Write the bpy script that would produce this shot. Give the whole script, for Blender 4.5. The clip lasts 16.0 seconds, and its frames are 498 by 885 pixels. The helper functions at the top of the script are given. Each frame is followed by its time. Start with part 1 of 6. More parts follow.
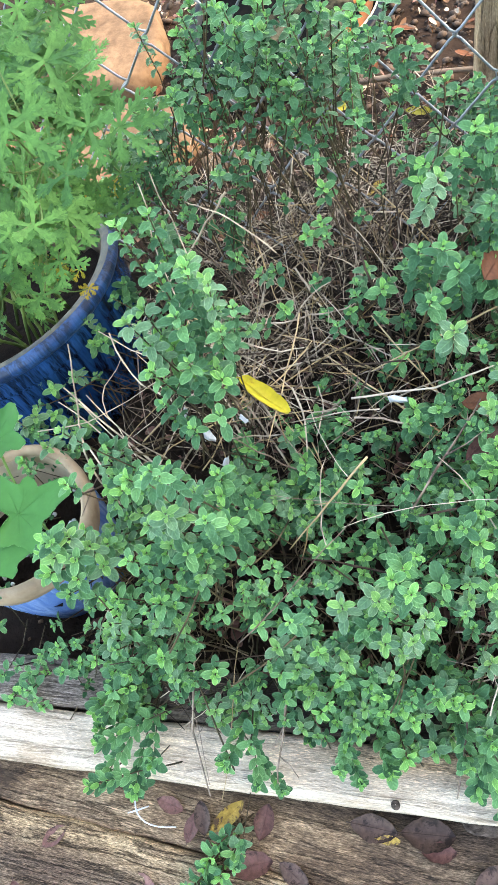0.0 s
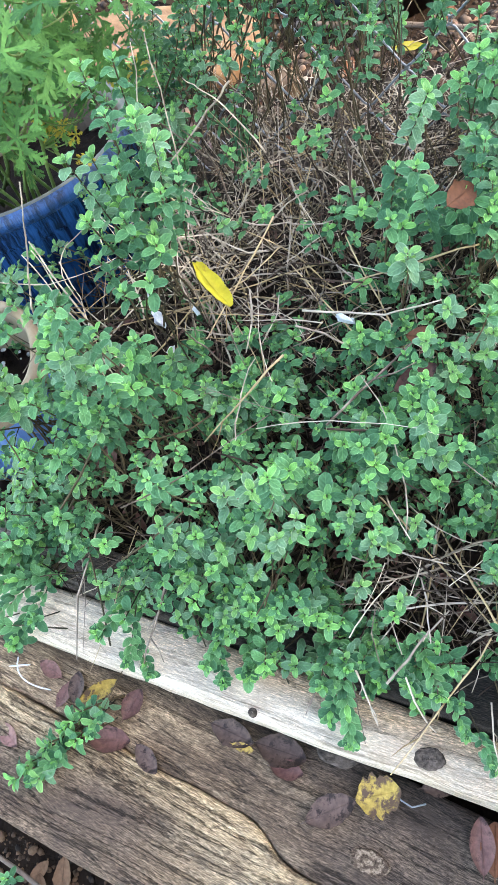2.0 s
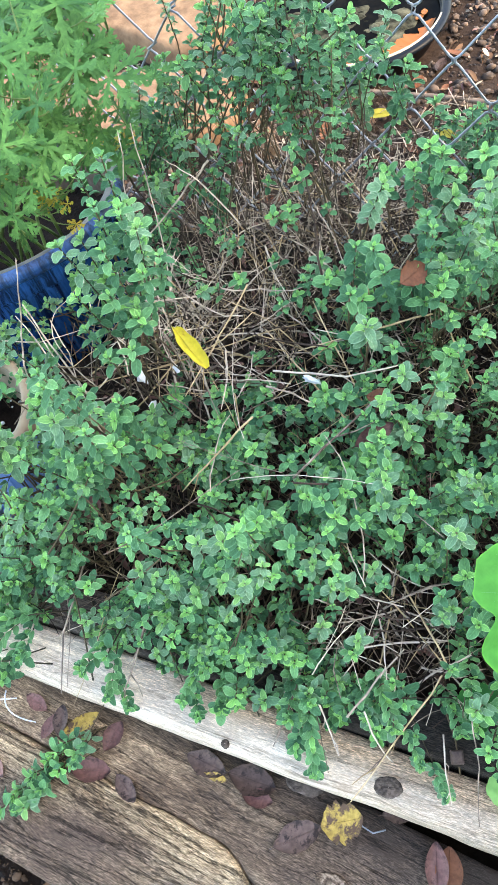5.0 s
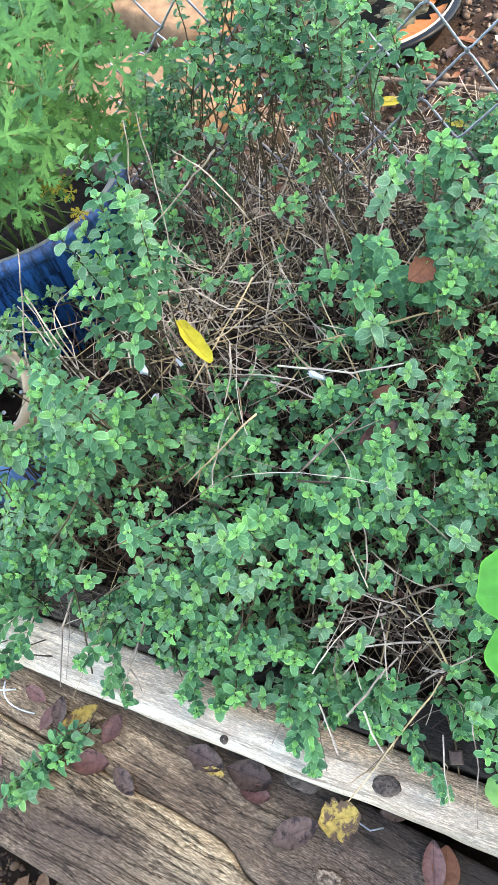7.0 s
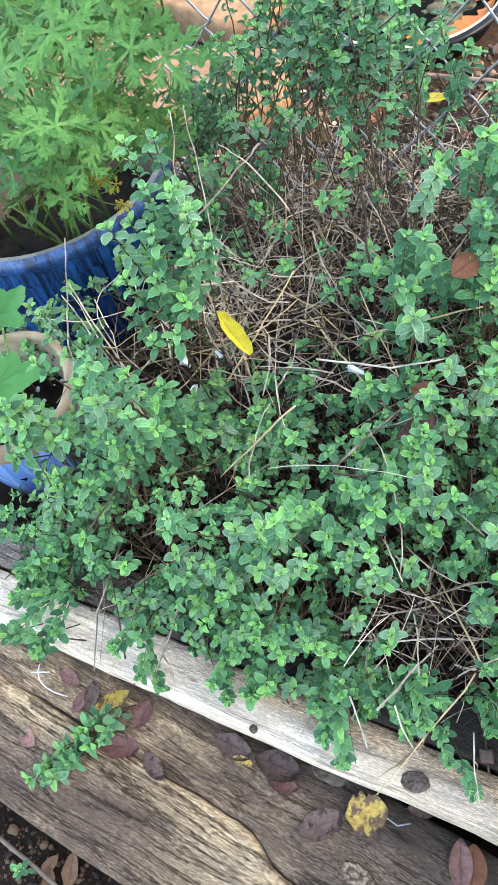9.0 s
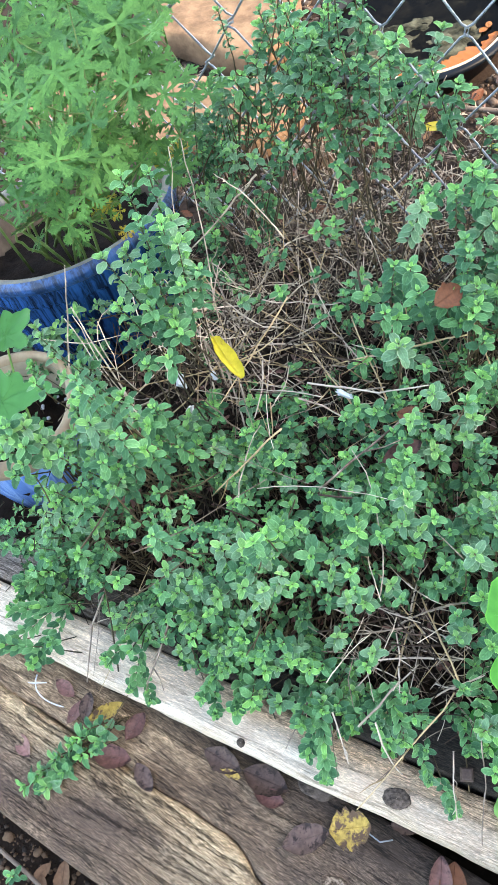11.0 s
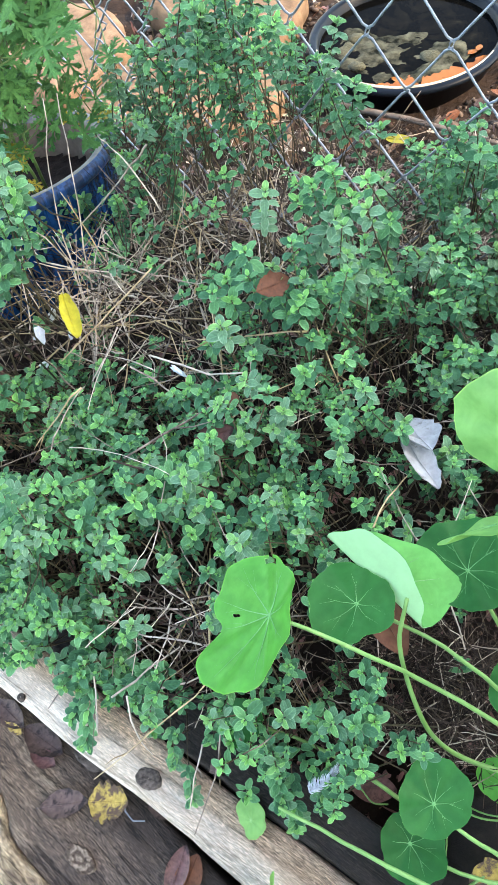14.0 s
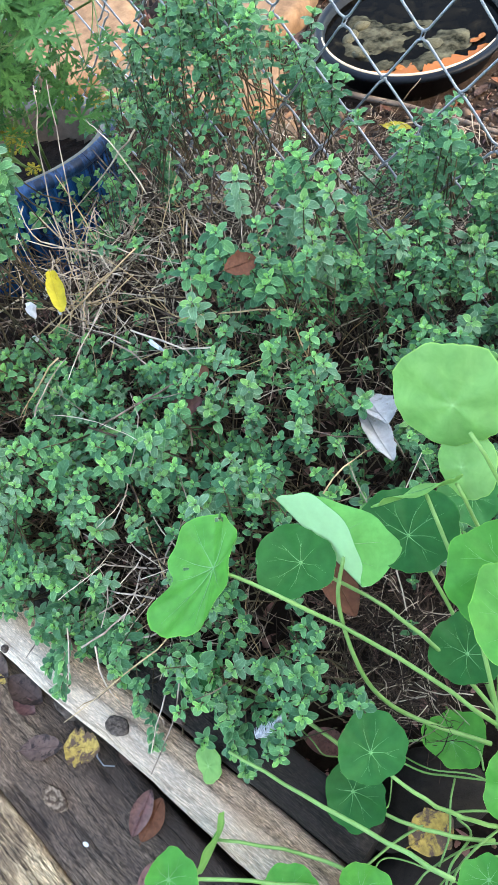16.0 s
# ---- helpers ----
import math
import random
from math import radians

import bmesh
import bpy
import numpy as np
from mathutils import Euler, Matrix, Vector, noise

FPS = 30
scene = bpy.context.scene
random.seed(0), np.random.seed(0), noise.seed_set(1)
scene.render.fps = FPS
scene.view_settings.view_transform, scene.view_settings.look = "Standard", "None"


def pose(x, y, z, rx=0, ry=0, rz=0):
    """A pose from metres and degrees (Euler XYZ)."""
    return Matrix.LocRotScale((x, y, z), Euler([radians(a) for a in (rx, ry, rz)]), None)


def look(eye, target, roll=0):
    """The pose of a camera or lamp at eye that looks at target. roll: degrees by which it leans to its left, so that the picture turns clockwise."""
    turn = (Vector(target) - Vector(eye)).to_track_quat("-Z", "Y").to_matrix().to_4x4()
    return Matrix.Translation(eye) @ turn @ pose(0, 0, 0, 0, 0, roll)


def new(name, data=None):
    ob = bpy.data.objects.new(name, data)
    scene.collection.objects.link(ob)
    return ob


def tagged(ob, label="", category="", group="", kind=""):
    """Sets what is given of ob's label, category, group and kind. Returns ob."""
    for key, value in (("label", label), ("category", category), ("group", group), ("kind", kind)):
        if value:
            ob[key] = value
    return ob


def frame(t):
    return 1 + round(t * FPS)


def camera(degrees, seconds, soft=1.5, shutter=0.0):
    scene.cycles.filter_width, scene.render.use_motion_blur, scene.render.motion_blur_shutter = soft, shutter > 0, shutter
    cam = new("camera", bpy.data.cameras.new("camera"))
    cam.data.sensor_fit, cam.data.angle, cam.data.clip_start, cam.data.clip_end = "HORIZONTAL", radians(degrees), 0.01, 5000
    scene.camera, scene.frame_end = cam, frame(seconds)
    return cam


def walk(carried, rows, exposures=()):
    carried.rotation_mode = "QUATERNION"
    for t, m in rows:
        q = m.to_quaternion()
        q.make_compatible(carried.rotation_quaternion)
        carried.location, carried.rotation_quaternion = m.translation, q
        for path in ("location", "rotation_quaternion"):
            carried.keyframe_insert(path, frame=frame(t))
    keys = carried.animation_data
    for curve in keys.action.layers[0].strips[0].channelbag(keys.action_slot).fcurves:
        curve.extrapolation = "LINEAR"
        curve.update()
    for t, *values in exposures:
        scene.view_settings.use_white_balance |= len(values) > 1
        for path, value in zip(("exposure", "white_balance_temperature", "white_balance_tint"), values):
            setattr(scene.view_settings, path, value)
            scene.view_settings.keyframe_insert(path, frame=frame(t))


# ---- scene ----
cam = camera(36.7, 16.0, soft=1.35)
PATH = [
    (0, (0.044, 0.02, 0.783), (-0.388, 0.926, -0.947), -27.1),
    (0.5, (0.074, 0.031, 0.758), (-0.385, 0.897, -0.985), -26.1),
    (1, (0.09, 0.027, 0.756), (-0.374, 0.829, -1.016), -23.2),
    (1.5, (0.127, -0.012, 0.769), (-0.37, 0.775, -1.001), -20.2),
    (2, (0.134, -0.018, 0.738), (-0.403, 0.792, -1.01), -21.3),
    (2.5, (0.136, -0.016, 0.734), (-0.408, 0.82, -1.0), -22.5),
    (3, (0.135, -0.021, 0.75), (-0.396, 0.822, -0.984), -22.3),
    (3.5, (0.143, -0.02, 0.78), (-0.381, 0.837, -0.95), -21.4),
    (4, (0.149, -0.02, 0.783), (-0.368, 0.857, -0.938), -20.1),
    (4.5, (0.156, -0.02, 0.792), (-0.359, 0.864, -0.926), -18.8),
    (7, (0.152, -0.008, 0.791), (-0.362, 0.834, -0.949), -18.3),
    (7.5, (0.149, -0.012, 0.787), (-0.386, 0.819, -0.952), -19.1),
    (8, (0.145, -0.014, 0.794), (-0.408, 0.809, -0.943), -19.9),
    (8.5, (0.147, -0.016, 0.793), (-0.428, 0.799, -0.94), -20.6),
    (11, (0.176, -0.013, 0.809), (-0.466, 0.821, -0.891), -21.3),
    (11.5, (0.199, -0.016, 0.816), (-0.471, 0.826, -0.871), -23.8),
    (12, (0.222, -0.006, 0.798), (-0.472, 0.834, -0.879), -23.3),
    (12.5, (0.271, 0.009, 0.797), (-0.496, 0.781, -0.881), -23.8),
    (13, (0.309, 0.024, 0.787), (-0.488, 0.74, -0.902), -26.1),
    (13.5, (0.332, 0.039, 0.794), (-0.438, 0.786, -0.894), -22.2),
    (14, (0.35, 0.042, 0.762), (-0.382, 0.848, -0.915), -15.4),
    (14.5, (0.354, 0.041, 0.751), (-0.38, 0.838, -0.93), -14.2),
    (15, (0.361, 0.037, 0.759), (-0.405, 0.785, -0.93), -16.3),
    (15.5, (0.395, 0.036, 0.769), (-0.382, 0.777, -0.918), -17.5),
    (16, (0.414, 0.043, 0.776), (-0.374, 0.786, -0.906), -17.8),
]
walk(cam, [(t, look(eye, target, roll)) for t, eye, target, roll in PATH], [(0, 3.38, 8700, 12), (1.5, 3.46, 8100, 12), (8.5, 3.45, 8200, 12), (12.5, 3.41, 8050, 11.5), (14.5, 3.36, 7750, 10.5), (16, 3.25, 7700, 10.5)])

# ---- world, sun, exposure ----
world = bpy.data.worlds.new("sky")
scene.world = world
world.use_nodes = True
SUN_ELEV, SUN_AZ = radians(40), radians(80)   # azimuth clockwise from +y
_wn = world.node_tree.nodes
_sky = _wn.new("ShaderNodeTexSky")
_sky.sky_type, _sky.sun_disc = "NISHITA", False
_sky.sun_elevation, _sky.sun_rotation = SUN_ELEV, SUN_AZ
_wn["Background"].inputs["Strength"].default_value = 0.15
world.node_tree.links.new(_sky.outputs["Color"], _wn["Background"].inputs["Color"])
sun = new("sun", bpy.data.lights.new("sun", "SUN"))
sun.data.energy, sun.data.angle, sun.data.color = 0.74, radians(0.6), (1.0, 0.84, 0.62)
_sd = Vector((math.sin(SUN_AZ) * math.cos(SUN_ELEV), math.cos(SUN_AZ) * math.cos(SUN_ELEV), math.sin(SUN_ELEV)))
sun.matrix_world = look(_sd * 6, (0, 0, 0))

# ---- materials ----
def material(name, rough=0.7, metal=0.0, spec=0.4):
    m = bpy.data.materials.new(name)
    m.use_nodes = True
    b = m.node_tree.nodes["Principled BSDF"]
    b.inputs["Roughness"].default_value = rough
    b.inputs["Metallic"].default_value = metal
    b.inputs["Specular IOR Level"].default_value = spec
    return m, m.node_tree.nodes, m.node_tree.links, b


def ramp(n, stops):
    r = n.new("ShaderNodeValToRGB")
    while len(r.color_ramp.elements) < len(stops):
        r.color_ramp.elements.new(0.5)
    for e, (p, c) in zip(r.color_ramp.elements, stops):
        e.position, e.color = p, (*c, 1)
    return r


def coords(n, l, scale=(1, 1, 1), kind="Object"):
    t, m = n.new("ShaderNodeTexCoord"), n.new("ShaderNodeMapping")
    m.inputs["Scale"].default_value = scale
    l.new(t.outputs[kind], m.inputs["Vector"])
    return m.outputs["Vector"]


def noise_tex(n, l, vec, scale, detail=5, rough=0.6, distort=0.0):
    t = n.new("ShaderNodeTexNoise")
    t.inputs["Scale"].default_value, t.inputs["Detail"].default_value = scale, detail
    t.inputs["Roughness"].default_value, t.inputs["Distortion"].default_value = rough, distort
    l.new(vec, t.inputs["Vector"])
    return t.outputs["Fac"]


def mixed(n, l, fac, a, b, mode="MIX"):
    m = n.new("ShaderNodeMix")
    m.data_type, m.blend_type = "RGBA", mode
    for sock, v in ((m.inputs[0], fac), (m.inputs[6], a), (m.inputs[7], b)):
        if isinstance(v, (int, float)):
            sock.default_value = v
        elif isinstance(v, tuple):
            sock.default_value = (*v, 1)
        else:
            l.new(v, sock)
    return m.outputs[2]


def bump(n, l, b, height, strength=0.5, dist=0.002):
    k = n.new("ShaderNodeBump")
    k.inputs["Strength"].default_value, k.inputs["Distance"].default_value = strength, dist
    l.new(height, k.inputs["Height"])
    l.new(k.outputs["Normal"], b.inputs["Normal"])


def mat_wood(name, dark, mid, pale, grain=1.0, rough=0.85, stain=(0.03, 0.025, 0.02), stain_amount=0.6, cracks=0.6, flecks=0.8, bands=()):
    """Weathered timber: long wavering fibres and pores along the object's x, wide light and dark zones, fine cracks, damp bands."""
    m, n, l, b = material(name, rough, spec=0.25)
    base = coords(n, l)
    wave = n.new("ShaderNodeTexNoise")      # the grain wavers along its length
    wave.inputs["Scale"].default_value, wave.inputs["Detail"].default_value = 1.0, 2
    l.new(coords(n, l, (7, 16, 16)), wave.inputs["Vector"])
    shift = n.new("ShaderNodeVectorMath")
    shift.operation = "MULTIPLY_ADD"
    l.new(wave.outputs["Color"], shift.inputs[0])
    shift.inputs[1].default_value = (0.0, 0.011, 0.011)
    l.new(base, shift.inputs[2])

    def along(sx, sy):
        k = n.new("ShaderNodeMapping")
        k.inputs["Scale"].default_value = (sx, sy, sy)
        l.new(shift.outputs[0], k.inputs["Vector"])
        return k.outputs["Vector"]

    fibre = noise_tex(n, l, along(210, 1150 * grain), 1.0, 5, 0.72, 0.25)
    line = noise_tex(n, l, along(62, 400 * grain), 1.0, 5, 0.72, 0.25)
    zone = noise_tex(n, l, coords(n, l, (9, 24, 24)), 1.0, 5, 0.6, 0.5)
    patch = noise_tex(n, l, coords(n, l, (14, 20, 20)), 1.0, 6, 0.7)
    z = ramp(n, [(0.30, dark), (0.50, mid), (0.70, pale)])
    mixz = n.new("ShaderNodeMath")      # the zones, broken up by the grain
    mixz.operation = "MULTIPLY_ADD"
    l.new(line, mixz.inputs[0])
    mixz.inputs[1].default_value = 0.85
    off = n.new("ShaderNodeMath")
    off.operation = "ADD"
    l.new(zone, off.inputs[0])
    off.inputs[1].default_value = -0.42
    l.new(off.outputs[0], mixz.inputs[2])
    l.new(mixz.outputs[0], z.inputs["Fac"])
    k = ramp(n, [(0.36, (0.12, 0.105, 0.09)), (0.45, (0.70, 0.67, 0.63)), (0.53, (1.05, 1.05, 1.05)), (0.60, (2.1, 2.06, 2.0))])
    l.new(fibre, k.inputs["Fac"])
    col = mixed(n, l, flecks, z.outputs["Color"], k.outputs["Color"], "MULTIPLY")
    tone = ramp(n, [(0.32, (0.62, 0.58, 0.54)), (0.5, (1.0, 1.0, 1.0)), (0.68, (1.22, 1.22, 1.2))])      # growth rings, long and even
    l.new(noise_tex(n, l, along(5, 190), 1.0, 3, 0.7), tone.inputs["Fac"])
    col = mixed(n, l, 0.75, col, tone.outputs["Color"], "MULTIPLY")
    for tint, amount, limits in bands:      # heartwood along one side, damp at one end: limits (axis, from, to)
        got = None
        for axis, a, c in limits:
            sep = n.new("ShaderNodeSeparateXYZ")
            l.new(base, sep.inputs[0])
            h = n.new("ShaderNodeMath")
            h.operation = "MULTIPLY_ADD"
            l.new(mixz.outputs[0], h.inputs[0])
            h.inputs[1].default_value = 0.6 * (c - a)
            l.new(sep.outputs[axis], h.inputs[2])
            r = n.new("ShaderNodeMapRange")
            r.inputs["From Min"].default_value, r.inputs["From Max"].default_value = a, c
            l.new(h.outputs[0], r.inputs["Value"])
            if got is None:
                got = r.outputs[0]
            else:
                q = n.new("ShaderNodeMath")
                q.operation = "MULTIPLY"
                l.new(got, q.inputs[0])
                l.new(r.outputs[0], q.inputs[1])
                got = q.outputs[0]
        q = n.new("ShaderNodeMath")
        q.operation = "MULTIPLY"
        l.new(got, q.inputs[0])
        q.inputs[1].default_value = amount
        col = mixed(n, l, q.outputs[0], col, mixed(n, l, 1.0, k.outputs["Color"], tint, "MULTIPLY"))
    s = ramp(n, [(0.50, (0, 0, 0)), (0.66, (stain_amount,) * 3)])
    l.new(patch, s.inputs["Fac"])
    col = mixed(n, l, s.outputs["Color"], col, stain)
    crack = noise_tex(n, l, along(3.0, 60), 1.3, 7, 0.62, 0.4)
    c = ramp(n, [(0.475, (1, 1, 1)), (0.490, (0.15, 0.13, 0.12)), (0.50, (0.06, 0.05, 0.045)), (0.508, (1, 1, 1))])
    l.new(crack, c.inputs["Fac"])
    col = mixed(n, l, cracks, col, c.outputs["Color"], "MULTIPLY")
    l.new(col, b.inputs["Base Color"])
    both = n.new("ShaderNodeMath")
    both.operation = "MULTIPLY_ADD"
    l.new(c.outputs["Color"], both.inputs[0])
    both.inputs[1].default_value = cracks
    l.new(fibre, both.inputs[2])
    bump(n, l, b, both.outputs[0], 1.0, 0.0020)
    return m


def mat_rings(name, dark, pale, step):
    """Knot wood: dark and pale rings round the object's z axis, broken by fine cracks."""
    m, n, l, b = material(name, 0.85, spec=0.2)
    flat = n.new("ShaderNodeVectorMath")
    flat.operation = "MULTIPLY"
    flat.inputs[1].default_value = (1, 1, 0)
    l.new(coords(n, l), flat.inputs[0])
    far = n.new("ShaderNodeVectorMath")
    far.operation = "LENGTH"
    l.new(flat.outputs[0], far.inputs[0])
    f = noise_tex(n, l, coords(n, l), 260, 5, 0.7)
    add = n.new("ShaderNodeMath")
    add.operation = "MULTIPLY_ADD"
    l.new(far.outputs["Value"], add.inputs[0])
    add.inputs[1].default_value = 6.2832 / step
    wob = n.new("ShaderNodeMath")
    wob.operation = "MULTIPLY"
    l.new(f, wob.inputs[0])
    wob.inputs[1].default_value = 13.0
    l.new(wob.outputs[0], add.inputs[2])
    sn = n.new("ShaderNodeMath")
    sn.operation = "SINE"
    l.new(add.outputs[0], sn.inputs[0])
    mr = n.new("ShaderNodeMapRange")
    mr.inputs["From Min"].default_value = -1
    l.new(sn.outputs[0], mr.inputs["Value"])
    c = ramp(n, [(0.15, dark), (0.85, pale)])
    l.new(mr.outputs[0], c.inputs["Fac"])
    d = ramp(n, [(0.42, (0.35, 0.33, 0.3)), (0.52, (1, 1, 1)), (0.7, (1.3, 1.3, 1.28))])
    l.new(noise_tex(n, l, coords(n, l), 420, 4, 0.7), d.inputs["Fac"])
    l.new(mixed(n, l, 0.9, c.outputs["Color"], d.outputs["Color"], "MULTIPLY"), b.inputs["Base Color"])
    bump(n, l, b, mr.outputs[0], 1.0, 0.0012)
    return m


def mat_leaf(name, base, tip, rough=0.5, trans=0.3, vary=0.25, scale=300.0, spec=0.18, blotch=None, ribbed=False, disc=False):
    """A leaf: two greens mixed leaf by leaf and object by object, veined relief, some light let through."""
    m, n, l, b = material(name, rough, spec=spec)
    info, geo = n.new("ShaderNodeObjectInfo"), n.new("ShaderNodeNewGeometry")
    f = noise_tex(n, l, coords(n, l), scale, 4, 0.6)
    add = n.new("ShaderNodeMath")
    add.operation = "MULTIPLY_ADD"
    l.new(geo.outputs["Random Per Island"], add.inputs[0])
    add.inputs[1].default_value = 0.6
    l.new(info.outputs["Random"], add.inputs[2])
    half = n.new("ShaderNodeMath")
    half.operation = "MULTIPLY"
    l.new(add.outputs[0], half.inputs[0])
    half.inputs[1].default_value = 0.62
    col = mixed(n, l, half.outputs[0], base, tip)
    dk = ramp(n, [(0.3, (1 - vary,) * 3), (0.7, (1, 1, 1))])
    l.new(f, dk.inputs["Fac"])
    col = mixed(n, l, 1.0, col, dk.outputs["Color"], "MULTIPLY")
    if ribbed:   # pale midrib and rim, darker between
        at = n.new("ShaderNodeAttribute")
        at.attribute_name = "across"
        k = ramp(n, [(0.0, (1.30, 1.22, 1.15)), (0.12, (0.84, 0.86, 0.84)), (0.70, (0.95, 0.96, 0.95)), (0.84, (1.05, 1.03, 1.05)), (1.0, (2.5, 1.75, 2.1))])
        l.new(at.outputs["Fac"], k.inputs["Fac"])
        col = mixed(n, l, 1.0, col, k.outputs["Color"], "MULTIPLY")
        al = n.new("ShaderNodeAttribute")
        al.attribute_name = "along"
        w = n.new("ShaderNodeMath")      # side veins, slanting to the tip
        w.operation = "MULTIPLY_ADD"
        l.new(at.outputs["Fac"], w.inputs[0])
        w.inputs[1].default_value = -9.0
        w2 = n.new("ShaderNodeMath")
        w2.operation = "MULTIPLY"
        l.new(al.outputs["Fac"], w2.inputs[0])
        w2.inputs[1].default_value = 34.0
        l.new(w2.outputs[0], w.inputs[2])
        sn = n.new("ShaderNodeMath")
        sn.operation = "SINE"
        l.new(w.outputs[0], sn.inputs[0])
        vr = ramp(n, [(0.0, (0.90, 0.91, 0.90)), (0.5, (0.98, 0.98, 0.98)), (1.0, (1.03, 1.03, 1.03))])
        sm = n.new("ShaderNodeMath")
        sm.operation = "MULTIPLY_ADD"
        l.new(sn.outputs[0], sm.inputs[0])
        sm.inputs[1].default_value, sm.inputs[2].default_value = 0.5, 0.5
        l.new(sm.outputs[0], vr.inputs["Fac"])
        col = mixed(n, l, 1.0, col, vr.outputs["Color"], "MULTIPLY")
        f = sm.outputs[0]
    if disc:     # pale eye, thin yellowish rim, softly mottled between the veins
        at = n.new("ShaderNodeAttribute")
        at.attribute_name = "across"
        k = ramp(n, [(0.0, (1.9, 1.45, 2.2)), (0.05, (1.25, 1.12, 1.3)), (0.16, (1, 1, 1)), (0.975, (1, 1, 1)), (1.0, (1.7, 1.35, 1.2))])
        l.new(at.outputs["Fac"], k.inputs["Fac"])
        col = mixed(n, l, 1.0, col, k.outputs["Color"], "MULTIPLY")
        q = ramp(n, [(0.35, (0.78, 0.84, 0.78)), (0.65, (1.12, 1.08, 1.1))])
        l.new(noise_tex(n, l, coords(n, l), 55, 4, 0.6, 0.6), q.inputs["Fac"])
        col = mixed(n, l, 0.8, col, q.outputs["Color"], "MULTIPLY")
    if blotch:
        w = noise_tex(n, l, coords(n, l, kind="Object"), blotch[1], 5, 0.7, 0.4)
        k = ramp(n, [(blotch[2], (0, 0, 0)), (blotch[2] + 0.1, (1, 1, 1))])
        l.new(w, k.inputs["Fac"])
        col = mixed(n, l, k.outputs["Color"], col, blotch[0])
    l.new(col, b.inputs["Base Color"])
    bump(n, l, b, f, 0.35, 0.0006)
    t = n.new("ShaderNodeBsdfTranslucent")
    l.new(col, t.inputs["Color"])
    mx = n.new("ShaderNodeMixShader")
    mx.inputs["Fac"].default_value = trans
    l.new(b.outputs[0], mx.inputs[1])
    l.new(t.outputs[0], mx.inputs[2])
    l.new(mx.outputs[0], n["Material Output"].inputs["Surface"])
    return m


def mat_plain(name, a, b2, rough=0.7, scale=60.0, bumpy=0.4, spec=0.3, metal=0.0, dist=0.001, islands=True):
    """Two colours mixed by noise and from piece to piece."""
    m, n, l, b = material(name, rough, metal, spec)
    info, geo = n.new("ShaderNodeObjectInfo"), n.new("ShaderNodeNewGeometry")
    f = noise_tex(n, l, coords(n, l), scale, 6, 0.65)
    big = noise_tex(n, l, coords(n, l), scale / 8, 3)
    r = ramp(n, [(0.3, a), (0.7, b2)])
    mx = n.new("ShaderNodeMath")
    mx.operation = "ADD"
    l.new(f, mx.inputs[0])
    off = n.new("ShaderNodeMath")
    off.operation = "MULTIPLY_ADD"
    l.new(geo.outputs["Random Per Island"] if islands else info.outputs["Random"], off.inputs[0])
    off.inputs[1].default_value, off.inputs[2].default_value = 0.5, -0.25
    l.new(off.outputs[0], mx.inputs[1])
    l.new(mx.outputs[0], r.inputs["Fac"])
    s = ramp(n, [(0.3, (0.7, 0.7, 0.7)), (0.7, (1.1, 1.1, 1.1))])
    l.new(big, s.inputs["Fac"])
    l.new(mixed(n, l, 1.0, r.outputs["Color"], s.outputs["Color"], "MULTIPLY"), b.inputs["Base Color"])
    bump(n, l, b, f, bumpy, dist)
    return m


PALE_WOOD = mat_wood("bleached_wood", (0.58, 0.475, 0.36), (0.74, 0.63, 0.50), (0.83, 0.745, 0.62), 1.0, 0.85, (0.34, 0.23, 0.145), 0.42, 0.35, 0.34, (((0.46, 0.315, 0.195), 0.8, (("Y", 0.056, 0.070), ("X", 0.36, 0.50))), ((0.24, 0.175, 0.125), 0.5, (("X", 0.60, 0.72),))))
GREY_WOOD = mat_wood("damp_grey_wood", (0.06, 0.050, 0.043), (0.16, 0.135, 0.117), (0.29, 0.25, 0.218), 1.0, 0.75, (0.02, 0.016, 0.014), 0.8, 0.6, 0.7, (((0.016, 0.013, 0.011), 0.95, (("X", 0.26, 0.46),)),))
BROWN_WOOD = mat_wood("weathered_brown_wood", (0.125, 0.082, 0.050), (0.40, 0.292, 0.175), (0.66, 0.52, 0.33), 1.0, 0.85, (0.075, 0.050, 0.039), 0.7, 0.8, 0.9, (((0.100, 0.070, 0.054), 0.85, (("Y", -0.050, -0.085), ("X", 0.04, -0.10))),))
DARK_WOOD = mat_wood("dark_brown_wood", (0.080, 0.054, 0.037), (0.235, 0.163, 0.104), (0.48, 0.355, 0.23), 1.0, 0.8, (0.046, 0.032, 0.024), 0.75, 0.7, 0.75, (((0.070, 0.052, 0.043), 0.8, (("X", 0.00, 0.16),)), ((0.036, 0.026, 0.021), 0.85, (("Y", 0.014, 0.036),))))
STAKE = mat_wood("tan_timber", (0.34, 0.24, 0.15), (0.46, 0.34, 0.22), (0.58, 0.45, 0.31), 1.0, 0.8, (0.3, 0.2, 0.12), 0.3, flecks=0.4)
KNOT_WOOD = mat_plain("knot_wood", (0.006, 0.005, 0.0045), (0.17, 0.135, 0.11), 0.9, 300, 1.0, 0.1, dist=0.003)
RING_WOOD = mat_rings("pale_knot_wood", (0.095, 0.064, 0.045), (0.31, 0.235, 0.17), 0.0062)
SOIL = mat_plain("garden_soil", (0.003, 0.0023, 0.0018), (0.020, 0.0135, 0.010), 0.95, 55, 1.0, 0.08, dist=0.006)
